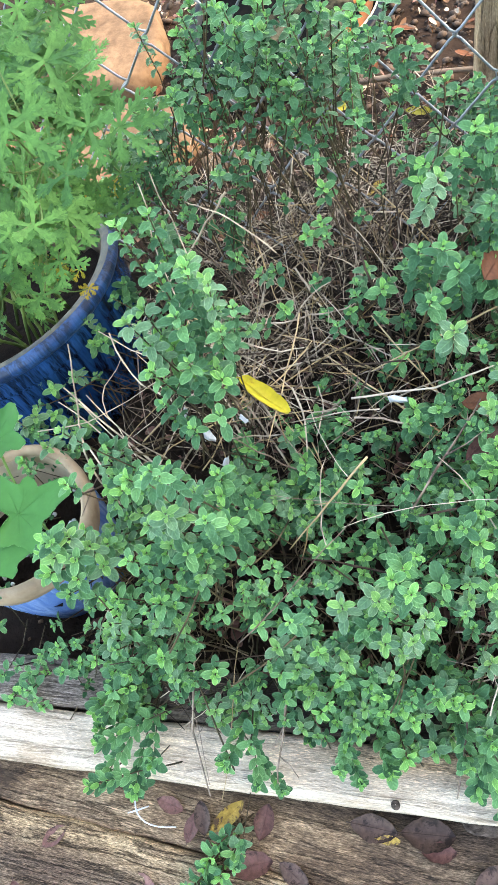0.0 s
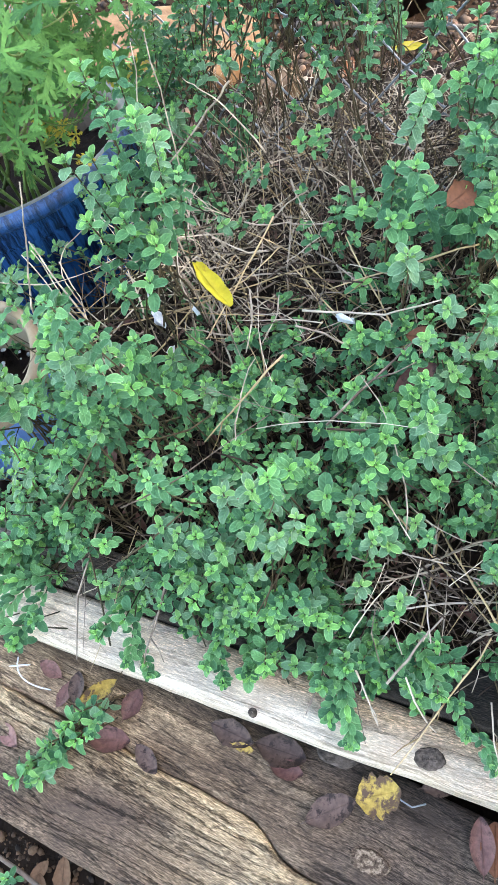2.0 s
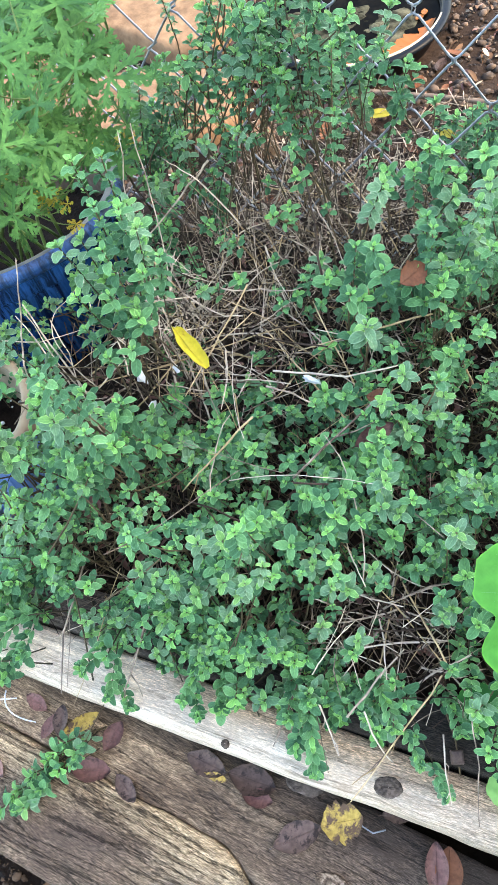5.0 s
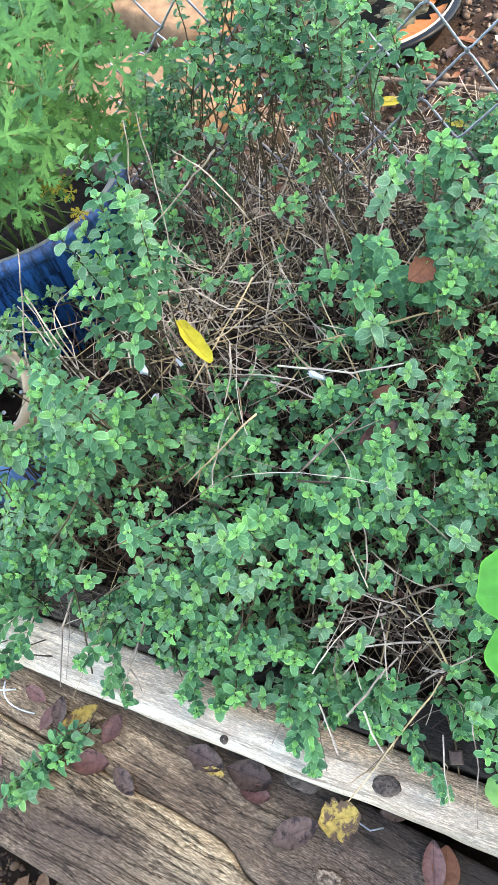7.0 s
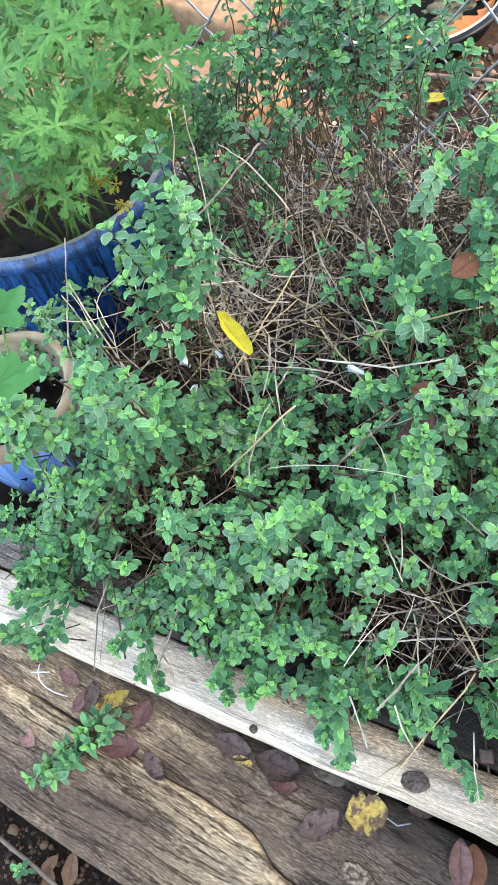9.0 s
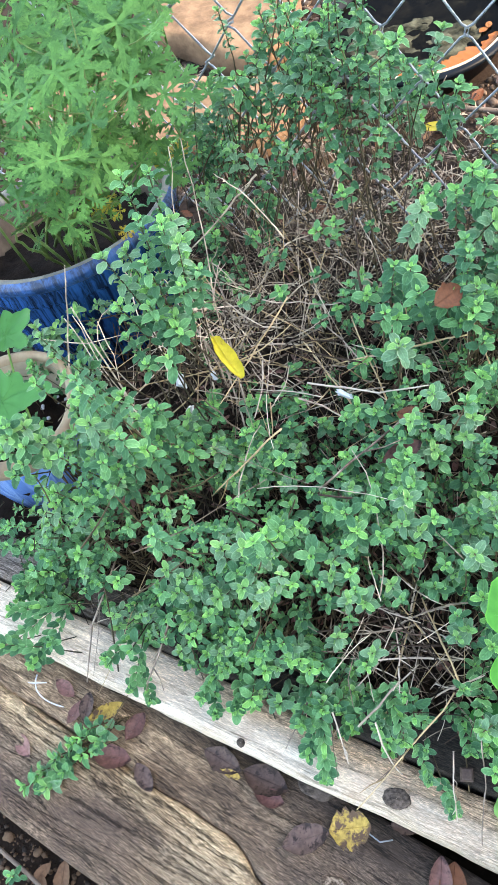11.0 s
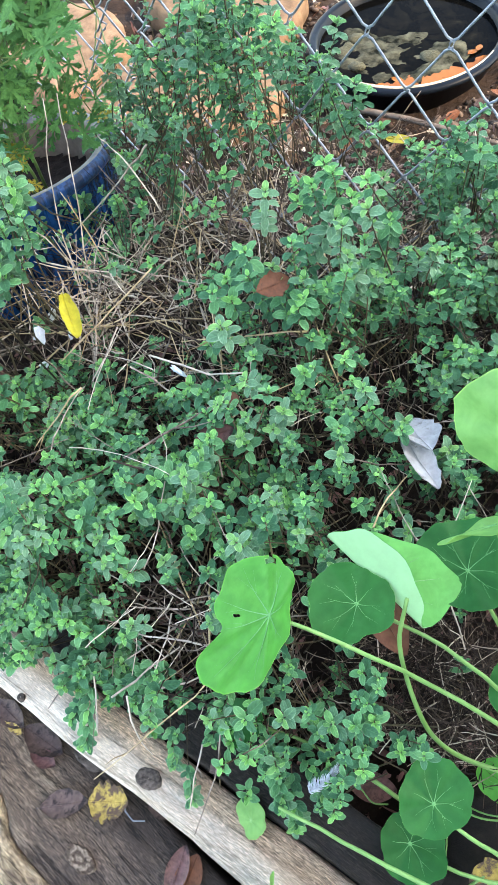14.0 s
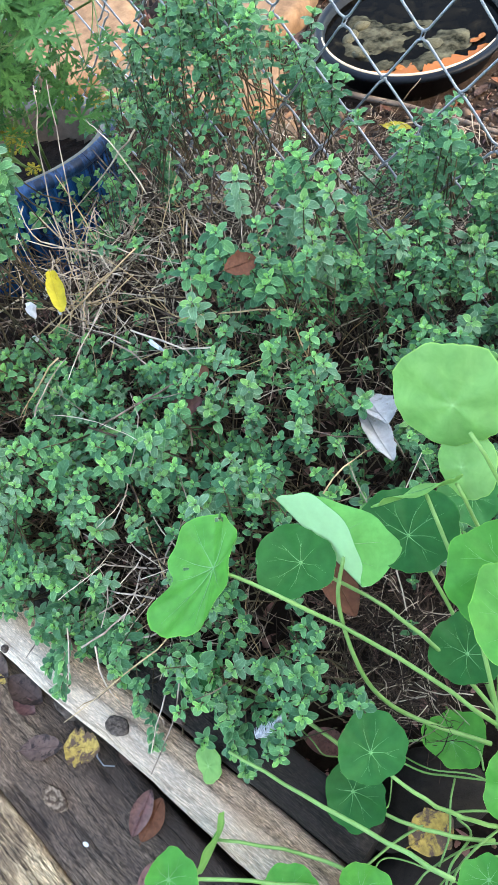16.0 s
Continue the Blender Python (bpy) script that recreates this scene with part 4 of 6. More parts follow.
# bare places: x, y, rx, ry, how bare
BARE = [(-0.068, 0.335, 0.026, 0.026, 0.97), (-0.02, 0.425, 0.080, 0.075, 0.86), (-0.11, 0.41, 0.06, 0.08, 0.88), (0.03, 0.35, 0.042, 0.036, 0.8), (0.13, 0.15, 0.045, 0.035, 0.9), (0.17, 0.10, 0.03, 0.03, 0.7), (0.135, 0.088, 0.045, 0.028, 0.8),
        (0.30, 0.20, 0.09, 0.07, 0.97), (0.27, 0.30, 0.05, 0.05, 0.75), (0.09, 0.575, 0.065, 0.075, 0.97), (0.06, 0.64, 0.07, 0.05, 0.8), (0.225, 0.405, 0.055, 0.036, 0.88), (0.42, 0.2, 0.12, 0.2, 1.0),
        (-0.26, 0.25, 0.10, 0.12, 1.0), (-0.406, 0.555, 0.19, 0.185, 1.0), (-0.22, 0.40, 0.07, 0.06, 0.97), (0.32, 0.07, 0.14, 0.06, 1.0), (-0.17, 0.33, 0.05, 0.05, 0.6), (-0.205, 0.325, 0.07, 0.06, 1.0), (0.06, 0.47, 0.05, 0.06, 0.45), (-0.12, 0.52, 0.07, 0.06, 0.55), (-0.11, 0.60, 0.055, 0.06, 0.45), (0.0, 0.487, 0.09, 0.042, 0.90), (-0.08, 0.487, 0.06, 0.045, 0.90)]


def canopy(x, y):
    z = 0.215
    for bx, by, r, top in BUMPS:
        d = ((x - bx) ** 2 + (y - by) ** 2) / (r * r)
        z = max(z, 0.215 + (top - 0.215) * math.exp(-d * 0.8))
    z += 0.040 * noise.noise(Vector((x * 24, y * 24, 9)))
    v = y - 0.0326 + 0.0992 * x
    return z * min(1, 0.60 + max(0, v - 0.05) * 6)


def cover(x, y):
    d = 1.0
    for bx, by, rx, ry, k in BARE:
        q = ((x - bx) / rx) ** 2 + ((y - by) / ry) ** 2
        d *= 1 - k * math.exp(-q ** 2 * 0.7)
    d *= min(1, max(0.08, 0.84 + 2.1 * noise.noise(Vector((x * 26, y * 26, 4)))))
    if 0.48 < y < 0.53:
        d *= 0.85
    return d


def build_oregano():
    r = random.Random(21)
    plants = []
    for (px, py, text) in ((-0.10, 0.13, "bushy green oregano spilling over the pale timber edging"), (0.05, 0.14, "bushy green oregano spilling over the pale timber edging"),
                           (0.18, 0.16, "oregano plant with a dry twiggy gap in its middle"), (-0.10, 0.28, "tall oregano shoots beside the blue glazed pot"),
                           (0.05, 0.30, "low oregano regrowth among old dry stems"), (0.17, 0.35, "dense bright green oregano mound"),
                           (-0.03, 0.55, "tall leggy oregano standing against the wire fence"), (-0.18, 0.10, "oregano shoots trailing over the bed's edge by the small pot"), (0.12, 0.24, "dense bright green oregano mound"), (-0.02, 0.22, "dense bright green oregano mound"), (0.06, 0.60, "leggy oregano growing at the wire fence"), (0.22, 0.26, "dense bright green oregano mound"), (-0.09, 0.62, "tall leggy oregano standing against the wire fence"), (0.17, 0.53, "leggy oregano growing at the wire fence")):
        plants.append((px, py, thing("oregano_plant", (px, py, ground_z(px, py)), text, "herb", "oregano in the bed"), [0]))

    def place(mesh, tip, up, scale, roll, lying=False):
        p = min(plants, key=lambda q: (q[0] - tip[0]) ** 2 + (q[1] - tip[1]) ** 2)
        turn = frame_to(up, roll)
        if lying:
            z = Vector(up).normalized()
            y = Vector((0.15, -0.1, 1)) - z * z.dot(Vector((0.15, -0.1, 1)))
            y.normalize()
            x = y.cross(z)
            turn = Matrix((x, y, z)).transposed().to_4x4() @ Matrix.Rotation(0.3 * math.sin(roll * 5), 4, "Z")
        m = Matrix.Translation(Vector(tip) - p[2].location) @ turn @ Matrix.Scale(scale, 4)
        part("sprig", mesh, p[2], m)

    step = 0.0106
    y = 0.06
    while y < 0.70:
        x = -0.34
        while x < 0.42:
            px, py = x + r.uniform(-.5, .5) * step, y + r.uniform(-.5, .5) * step
            x += step
            v = py - 0.0326 + 0.0992 * px
            if v < 0.045 or px > 0.345 and py < 0.26:
                continue
            c = cover(px, py)
            top = canopy(px, py)
            back = py > 0.48
            if r.random() < c * (0.60 if back else 0.70):
                z = top - (0.075 * r.random() ** 2 if back else abs(r.gauss(0, 0.020)))
                lean = Vector((r.gauss(.05, .22), r.gauss(-.08 if back else -.26, .22) - (0.3 if v < 0.09 else 0.0), 1))
                tall = top > 0.33 or py > 0.5
                place(r.choice(BACK if back and r.random() < 0.3 else LONG if tall and r.random() < 0.6 else TOPS), (px, py, z), lean, r.uniform(0.82, 1.15) if back else r.uniform(0.62, 1.04), r.uniform(0, 6.3))
            if r.random() < (0.22 * c if back else 0.76 * c + (0.09 if c > 0.08 else 0.0)):
                z = max(0.10, top * r.uniform(0.60, 0.92))
                if v > 0.07:
                    place(r.choice(LOW), (px + r.uniform(-.008, .008), py + r.uniform(-.008, .008), z), (r.gauss(0, .4), r.gauss(0, .4), 1), r.uniform(0.62, 0.98), r.uniform(0, 6.3))
        y += step
    # single shoots that stand out: tip, direction, size
    by_pot = [(LONG, (-0.1338, 0.3577, 0.45), (-.10, .05, 1), 1.0), (LONG, (-0.1115, 0.3625, 0.45), (0.02, 0.05, 1), 1.0), (LONG, (-0.1273, 0.2955, 0.43), (-.15, -.10, 1), 1.0), (LONG, (-0.107, 0.3248, 0.44), (0, 0, 1), 1.05),
        (LONG, (-0.0876, 0.3243, 0.44), (.08, 0, 1), 1.0), (LONG, (-0.099, 0.3033, 0.42), (0.0, -0.10, 1), 1.1), (LONG, (-0.0754, 0.3174, 0.43), (0.12, 0, 1), 1.0), (LONG, (-0.0748, 0.3038, 0.40), (0.15, -.1, 1), 1.0),
        (LONG, (-0.1246, 0.2843, 0.39), (-.2, -.10, 1), 1.05), (LONG, (-0.0987, 0.288, 0.39), (0, -.15, 1), 1.0), (TOPS, (-0.0814, 0.2859, 0.37), (0.1, -.2, 1), 1.1), (LONG, (-0.0674, 0.3206, 0.40), (0.2, 0, 1), 0.95),
        (TOPS, (-0.1094, 0.2667, 0.34), (0, -.2, 1), 1.1)]
    by_pot_low = [(TOPS, (-0.1574, 0.2358, 0.33), (-.3, -.1, 1), 1.15), (TOPS, (-0.1983, 0.2619, 0.36), (-.4, 0, 1), 0.95), (LONG, (-0.0911, 0.2347, 0.33), (0, -.1, 1), 1.1), (LONG, (-0.0815, 0.1979, 0.33), (0, -.1, 1), 1.1),
        (LONG, (-0.1231, 0.2765, 0.36), (-.1, -.1, 1), 1.0), (LONG, (-0.1246, 0.3202, 0.41), (-.1, 0, 1), 1.0), (TOPS, (-0.085, 0.27, 0.35), (.1, -.1, 1), 1.1), (TOPS, (-0.135, 0.25, 0.31), (-.2, -.1, 1), 1.1),
        (LONG, (-0.104, 0.197, 0.42), (-.2, -.1, 1), 0.95), (LONG, (-0.128, 0.19, 0.355), (-.3, -.2, 1), 0.95), (LONG, (-0.118, 0.205, 0.39), (-.1, 0, 1), 0.9), (LONG, (-0.150, 0.175, 0.33), (-.3, -.2, 1), 0.95),
        (LONG, (-0.085, 0.185, 0.37), (.1, -.1, 1), 0.95)]
    mound_tops = [(TOPS, (-0.205, 0.235, 0.33), (-.4, 0, 1), 1.0), (LONG, (-0.034, 0.123, 0.362), (0, -.2, 1), 0.85), (LONG, (0.035, 0.136, 0.364), (.1, -.1, 1), 0.85), (LONG, (0.120, 0.400, 0.365), (0, 0, 1), 0.95),
        (LONG, (0.150, 0.425, 0.37), (.1, 0, 1), 0.95), (LONG, (0.165, 0.40, 0.35), (.2, 0, 1), 0.95)]
    by_pot = [(kind, (x + 0.002, y, z), up, sc) for kind, (x, y, z), up, sc in by_pot]
    for k, (kind, tip, up, sc) in enumerate(by_pot + by_pot_low + mound_tops):
        place(kind[k % len(kind)], tip, up, sc * 0.92, k * 1.3)
    for k in range(9):
        x, y = r.uniform(-0.138, -0.090), r.uniform(0.275, 0.345)
        place((TOPS if k % 2 else LONG)[k % 8], (x + 0.009, y, 0.325 + 1.1 * (y - 0.275) + r.uniform(0, .03)), (r.gauss(.35, .12), r.gauss(-.2, .2), 1), r.uniform(0.85, 1.05), k * 1.3)
    # shoots that hang over the timbers: tip and the way they point
    over_edge = [((-0.173, -0.058, 0.075), (-.6, -.9, -.08), 1.0), ((-0.128, -0.012, 0.095), (-.3, -.9, -.3), 0.6),
        ((0.088, 0.034, 0.118), (.25, -.8, -.45), 1.05), ((0.070, 0.045, 0.125), (-.1, -.8, -.35), 1.0), ((0.062, 0.062, 0.16), (.1, -.8, 0), 1.1), ((0.080, 0.075, 0.18), (.3, -.6, .3), 1.0),
        ((0.193, 0.040, 0.122), (.55, -.75, -.3), 0.8), ((0.170, 0.055, 0.135), (.5, -.7, -.3), 0.75), ((0.145, 0.072, 0.17), (.4, -.7, 0), 1.0), ((0.150, 0.088, 0.20), (.2, -.6, .4), 1.05),
        ((0.123, 0.078, 0.155), (-.2, -.7, 0), 1.0)]
    over_edge_mid = [((-0.020, 0.052, 0.122), (.3, -.8, -.25), 0.75), ((0.005, 0.058, 0.15), (.2, -.7, .2), 1.25), ((0.020, 0.066, 0.175), (.2, -.6, .5), 1.2), ((-0.035, 0.060, 0.13), (-.2, -.8, -.1), 0.8),
        ((-0.213, 0.042, 0.118), (-.2, -.9, -.2), 1.1), ((-0.235, 0.055, 0.13), (-.5, -.7, -.1), 1.1), ((-0.190, 0.062, 0.14), (0, -.8, 0), 1.0), ((-0.104, 0.050, 0.122), (.1, -.9, -.2), 1.0),
        ((-0.085, 0.045, 0.115), (.5, -.7, -.2), 0.8), ((-0.125, 0.062, 0.15), (-.3, -.7, .2), 1.1), ((-0.10, 0.075, 0.17), (.1, -.6, .5), 1.0), ((0.232, 0.082, 0.196), (.3, -.6, .6), 1.0),
        ((0.250, 0.088, 0.185), (.5, -.5, .5), 1.0)]
    over_edge_end = [((0.262, 0.070, 0.15), (.6, -.7, 0), 1.1), ((0.275, 0.062, 0.135), (.5, -.8, -.2), 0.95), ((0.290, 0.085, 0.16), (.7, -.5, .2), 1.0), ((0.225, 0.10, 0.23), (.2, -.4, .8), 1.0),
        ((0.285, 0.105, 0.185), (.5, -.3, .7), 0.9), ((0.245, 0.115, 0.215), (0, -.4, .8), 1.0), ((0.270, 0.12, 0.20), (.4, -.2, .8), 0.9), ((0.3257, 0.1337, 0.2087), (.2, -.1, .9), 0.85),
        ((0.3382, 0.1459, 0.1850), (.5, 0, .8), 0.85)]
    for k, (tip, up, sc) in enumerate(over_edge + over_edge_mid + over_edge_end):
        place((TOPS if up[2] > 0.35 else HANG)[k % 6], tip, up, sc * 0.92, k * 0.9, up[2] <= 0.35)
        if up[2] <= 0.35:
            place(TOPS[(k * 3) % 16], (tip[0], tip[1] - 0.001, tip[2] + 0.004), (up[0] * 0.5, -0.45, 0.9), sc * 0.88, k * 1.7)
    # more of them along the front edge
    for k in range(120):
        x = r.uniform(-0.27, 0.22)
        v = r.uniform(0.062, 0.118)
        tip = (x, v + 0.0 - 0.0992 * x, 0.112 + 1.3 * (v - 0.06) + r.uniform(0.0, 0.03))
        if cover(x, tip[1] + 0.04) < 0.40 or noise.noise(Vector((x * 30, 5, 1))) * 0.02 + 0.082 > v + 0.012:
            continue
        if k % 2:
            place(r.choice(HANG), tip, (r.gauss(0, .45), -0.8, r.uniform(-.1, .35)), r.uniform(0.75, 1.0), k * 0.7, True)
        else:
            place(r.choice(TOPS), (tip[0], tip[1], tip[2] + 0.012), (r.gauss(0, .3), -0.55, 0.8), r.uniform(0.75, 1.05), k * 0.7)
    # broad rosettes at the foot of the mound, beside the dry patch
    for k, (x, y, z) in enumerate(((0.063, 0.363, 0.325), (0.075, 0.400, 0.340), (0.078, 0.346, 0.310), (0.058, 0.413, 0.325), (0.070, 0.376, 0.305), (0.085, 0.385, 0.330), (0.066, 0.350, 0.290))):
        place((LONG if k % 2 else TOPS)[k], (x, y, z), (r.gauss(0, .15), -.25 + r.gauss(0, .1), 1), 1.12, k * 1.1)
    # tall bright shoots on the mound towards the fence
    for k in range(13):
        x, y = r.uniform(0.075, 0.175), r.uniform(0.42, 0.49)
        place(r.choice(LONG if k % 3 else TOPS), (x, y, 0.385 - 0.35 * abs(x - 0.12) - r.uniform(0, .05)), (r.gauss(.05, .2), r.gauss(-.2, .2), 1), r.uniform(0.9, 1.15), k * 1.1)
    # single rosettes on bare stems within the dry patch
    for k in range(34):
        x, y = r.uniform(-0.11, 0.07), r.uniform(0.40, 0.53)
        place((TOPS if k % 3 else LOW)[k % 8], (x, y, 0.225 + 0.7 * max(0, y - 0.42) + r.uniform(0, .05)), (r.gauss(0, .3), r.gauss(-.3, .25), 1), r.uniform(0.7, 1.0), k * 1.7)
    # a shoot standing up at the fence
    for k in range(7):
        place(TOPS[(k * 3) % 16], (0.168 + 0.008 * math.cos(k * 2), 0.665 - 0.006 * k, 0.31 - 0.016 * k), (0.3 * math.cos(k * 2), -.2, 1), 1.1, k * 1.9)
    # a strand that arches down to the feather, and a drooping clump beside it
    for k in range(22):
        u = k / 21
        x, y, z = 0.290 + 0.012 * math.sin(3 * u) + 0.008 * math.cos(k * 2.4), 0.160 - 0.080 * u + 0.006 * math.sin(k * 2.4), 0.262 - 0.085 * u * u - 0.008 * (k % 3)
        place((TOPS if k % 4 == 1 else LOW)[(k * 3) % 8], (x, y, z), (0.4 * math.cos(k * 2.4), -.3 - .3 * u, 1 - .4 * u), 0.80, k * 1.3)
    for k in range(9):
        place(LOW[(k * 5) % 8], (0.243 + 0.010 * math.cos(k * 2.4), 0.100 - 0.003 * k, 0.190 - 0.006 * k), (0.3 * math.cos(k * 2.4), -.6, .7), 0.85, k * 1.3)
    # a leafy branch lying on the sleeper
    for k in range(12):
        u = k / 11
        x, y = -0.139 - 0.043 * u + (0.012 if k % 3 == 1 else -0.006), 0.004 - 0.066 * u
        place(TOPS[(k * 5) % 16], (x, y, 0.090 - 0.010 * u), (-.45 + 0.5 * (k % 3 == 1), -.55, 0.7), 1.2, k * 1.3)
    # a tall tuft in front of the small pot
    for k in range(17):
        a = k * 2.4
        place(TOPS[(k * 7) % 16], (-0.212 + 0.0068 * k ** 0.5 * math.cos(a), 0.192 + 0.006 * k ** 0.5 * math.sin(a), 0.325 - 0.003 * k), (0.3 * math.cos(a), 0.3 * math.sin(a) - 0.25, 1), 1.1, a)
    for k in range(11):
        a = k * 2.4
        place(TOPS[(k * 5) % 16], (-0.175 + 0.0062 * k ** 0.5 * math.cos(a), 0.250 + 0.0062 * k ** 0.5 * math.sin(a), 0.305 - 0.003 * k), (0.3 * math.cos(a) - .1, 0.3 * math.sin(a) - 0.25, 1), 1.1, a)
    # shoots leaning on the small pot and spilling past it
    for k in range(30):
        u, w = r.random(), r.gauss(0, 1)
        x, y, z = -0.175 - 0.060 * u + 0.012 * w, 0.262 - 0.19 * u + 0.015 * r.gauss(0, 1), 0.305 - 0.175 * u + r.uniform(-.01, .02)
        place(r.choice(TOPS if u < 0.7 else HANG), (x, y, z), (-.35 + r.gauss(0, .2), -.3 + r.gauss(0, .2), 0.8 if u < 0.7 else 0.2), r.uniform(0.85, 1.12), k * 1.1, u >= 0.7)


build_oregano()


# ---- dry stems ----
def twig_mesh(seed, length, rad, forked=False, kink=0.085):
    """A dead stem along x about its middle: straight runs between knobbly nodes, at each of which it turns a little."""
    r = random.Random(seed)
    s = Shape()
    p, d, pts, rs = Vector((0, 0, 0)), Vector((1, r.uniform(-.1, .1), r.uniform(-.1, .1))), [Vector((0, 0, 0))], [rad]
    n, bow = 7, r.gauss(0, .08)
    for i in range(n):
        turn = kink * (2.2 if r.random() < 0.25 else 0.7)
        d = (d + Vector((0, bow + r.gauss(0, turn), r.gauss(0, turn)))).normalized()
        p = p + d * length / n * r.uniform(0.7, 1.3)
        pts.append(p.copy())
        rs.append(rad * (1 - 0.45 * (i + 1) / n) * (1.25 if i % 2 else 0.95))
    mid = pts[len(pts) // 2].copy()
    pts = [q - mid for q in pts]
    s.add(*tube(pts, rs, 4))
    if forked:
        for j, g in ((3, 1), (5, -1)):
            q = pts[j]
            e = (Vector((0.75, g * r.uniform(.35, .8), r.uniform(-.3, .3)))).normalized() * length * r.uniform(.15, .34)
            s.add(*tube([q, q + e * 0.5 + Vector((0, 0, .0015)), q + e], [rad * .7, rad * .55, rad * .3], 4))
    return s


def build_dry_stems():
    r = random.Random(33)
    # tangled mat of old stems, too many to count
    mat = Shape()
    for _ in range(4600):
        x, y = r.uniform(-0.24, 0.36), r.uniform(0.10, 0.64)
        if math.hypot(x + 0.406, y - 0.555) < 0.165 or math.hypot(x + 0.325, y - 0.264) < 0.105:
            continue
        if x > 0.27 and y < 0.15:
            continue
        open_ = 1 - cover(x, y)
        if r.random() > 0.25 + 0.75 * open_:
            continue
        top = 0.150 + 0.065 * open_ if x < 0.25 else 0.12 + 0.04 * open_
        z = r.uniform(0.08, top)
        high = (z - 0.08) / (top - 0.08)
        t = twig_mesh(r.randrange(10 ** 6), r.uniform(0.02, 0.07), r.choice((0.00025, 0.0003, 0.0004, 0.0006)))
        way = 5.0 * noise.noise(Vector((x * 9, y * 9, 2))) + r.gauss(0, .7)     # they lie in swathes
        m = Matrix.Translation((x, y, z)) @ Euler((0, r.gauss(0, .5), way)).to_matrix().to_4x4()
        # shade put into the colour: more dark stems low down and under the nasturtium
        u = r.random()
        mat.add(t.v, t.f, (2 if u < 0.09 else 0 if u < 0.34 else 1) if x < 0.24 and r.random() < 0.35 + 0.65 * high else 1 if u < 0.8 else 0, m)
    for _ in range(900):       # thick brown thatch under the nasturtium
        x, y = r.uniform(0.25, 0.40), r.uniform(0.155, 0.27)
        t = twig_mesh(r.randrange(10 ** 6), r.uniform(0.015, 0.05), r.choice((0.0003, 0.0004, 0.0005)), False, 0.3)
        mat.add(t.v, t.f, 0 if r.random() < 0.15 else 1, Matrix.Translation((x, y, r.uniform(0.08, 0.155))) @ Euler((0, r.gauss(0, .3), r.uniform(0, 6.3))).to_matrix().to_4x4())
    for k in range(1500):       # thicket of dead stems at the foot of the fence
        x, y = r.uniform(-0.22, 0.26), r.uniform(0.50, 0.84)
        t = twig_mesh(9000 + k, r.uniform(0.03, 0.11), r.choice((0.0003, 0.0004, 0.0006)), k % 4 == 0)
        high = r.random() ** 1.5
        d = Vector((r.gauss(0, .7), r.gauss(0, .7), r.gauss(0, .15) + (1.0 if k % 3 else 0.2) * (0.3 + high))).normalized()
        mat.add(t.v, t.f, 0 if k % 2 == 0 else 1, Matrix.Translation((x, y, 0.03 + (0.17 if y < 0.66 else 0.10) * high)) @ d.to_track_quat("X", "Z").to_matrix().to_4x4())
    for k in range(800):       # dead vines trailing on the ground behind the fence
        x, y = r.uniform(-0.08, 0.38), 0.68 + 0.30 * r.random() ** 1.4
        t = twig_mesh(12000 + k, r.uniform(0.04, 0.12), r.choice((0.0004, 0.0006, 0.0008)), k % 3 == 0, 0.16)
        d = Vector((r.gauss(0, 1), r.gauss(0, 1), r.gauss(.1, .25))).normalized()
        mat.add(t.v, t.f, 0 if k % 5 < 2 else 1, Matrix.Translation((x, y, ground_z(x, y) + r.uniform(0.004, 0.04))) @ d.to_track_quat("X", "Z").to_matrix().to_4x4())
    for k in range(190):        # thicker old stems, standing and lying between the others
        x, y = r.uniform(-0.15, 0.16), r.uniform(0.33, 0.63)
        t = twig_mesh(7000 + k, r.uniform(0.05, 0.13), r.uniform(0.0004, 0.0008), k % 3 == 0)
        up = r.uniform(.4, 1.2) if k % 2 else r.gauss(.1, .3)
        d = (Vector((x, y - 0.47, 0)) * 3.5 + Vector((r.gauss(0, .4), r.gauss(0, .4), up))).normalized()
        mat.add(t.v, t.f, (0, 0, 1, 2, 0)[k % 5], Matrix.Translation((x, y, r.uniform(0.15, 0.235))) @ d.to_track_quat("X", "Z").to_matrix().to_4x4())
    for k in range(60):       # pale old growth that springs from one crown beside the pot
        t = twig_mesh(15000 + k, r.uniform(0.05, 0.12), r.choice((0.0004, 0.0006, 0.0008)), k % 3 == 0, 0.15)
        d = Vector((r.gauss(.45, .7), r.gauss(-.1, .7), r.gauss(.2, .5))).normalized()
        at = Vector((-0.100, 0.420, 0.222)) + d * r.uniform(0.01, 0.08) + Vector((r.gauss(0, .012), r.gauss(0, .012), r.gauss(0, .01)))
        mat.add(t.v, t.f, (0, 1, 0, 1, 0)[k % 5], Matrix.Translation(at) @ d.to_track_quat("X", "Z").to_matrix().to_4x4())
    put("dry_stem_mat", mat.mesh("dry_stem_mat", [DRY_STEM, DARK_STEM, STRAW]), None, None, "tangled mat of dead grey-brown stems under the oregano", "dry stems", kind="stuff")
    # old stems that stand, fanning out from the crown at the back of the open patch
    kinds = [twig_mesh(500 + k, 0.055 + 0.017 * (k % 6), 0.00042 + 0.00015 * (k % 5), k % 3 == 0).mesh("dry_twig", [STRAW if k % 7 == 3 else DARK_STEM if k % 6 == 2 else DRY_TWIG]) for k in range(21)]

    def stem(k, at, way, label):
        d = Vector(way).normalized()
        turn = d.to_track_quat("X", "Z").to_matrix().to_4x4() @ Matrix.Rotation(r.uniform(0, 6.3), 4, "X")
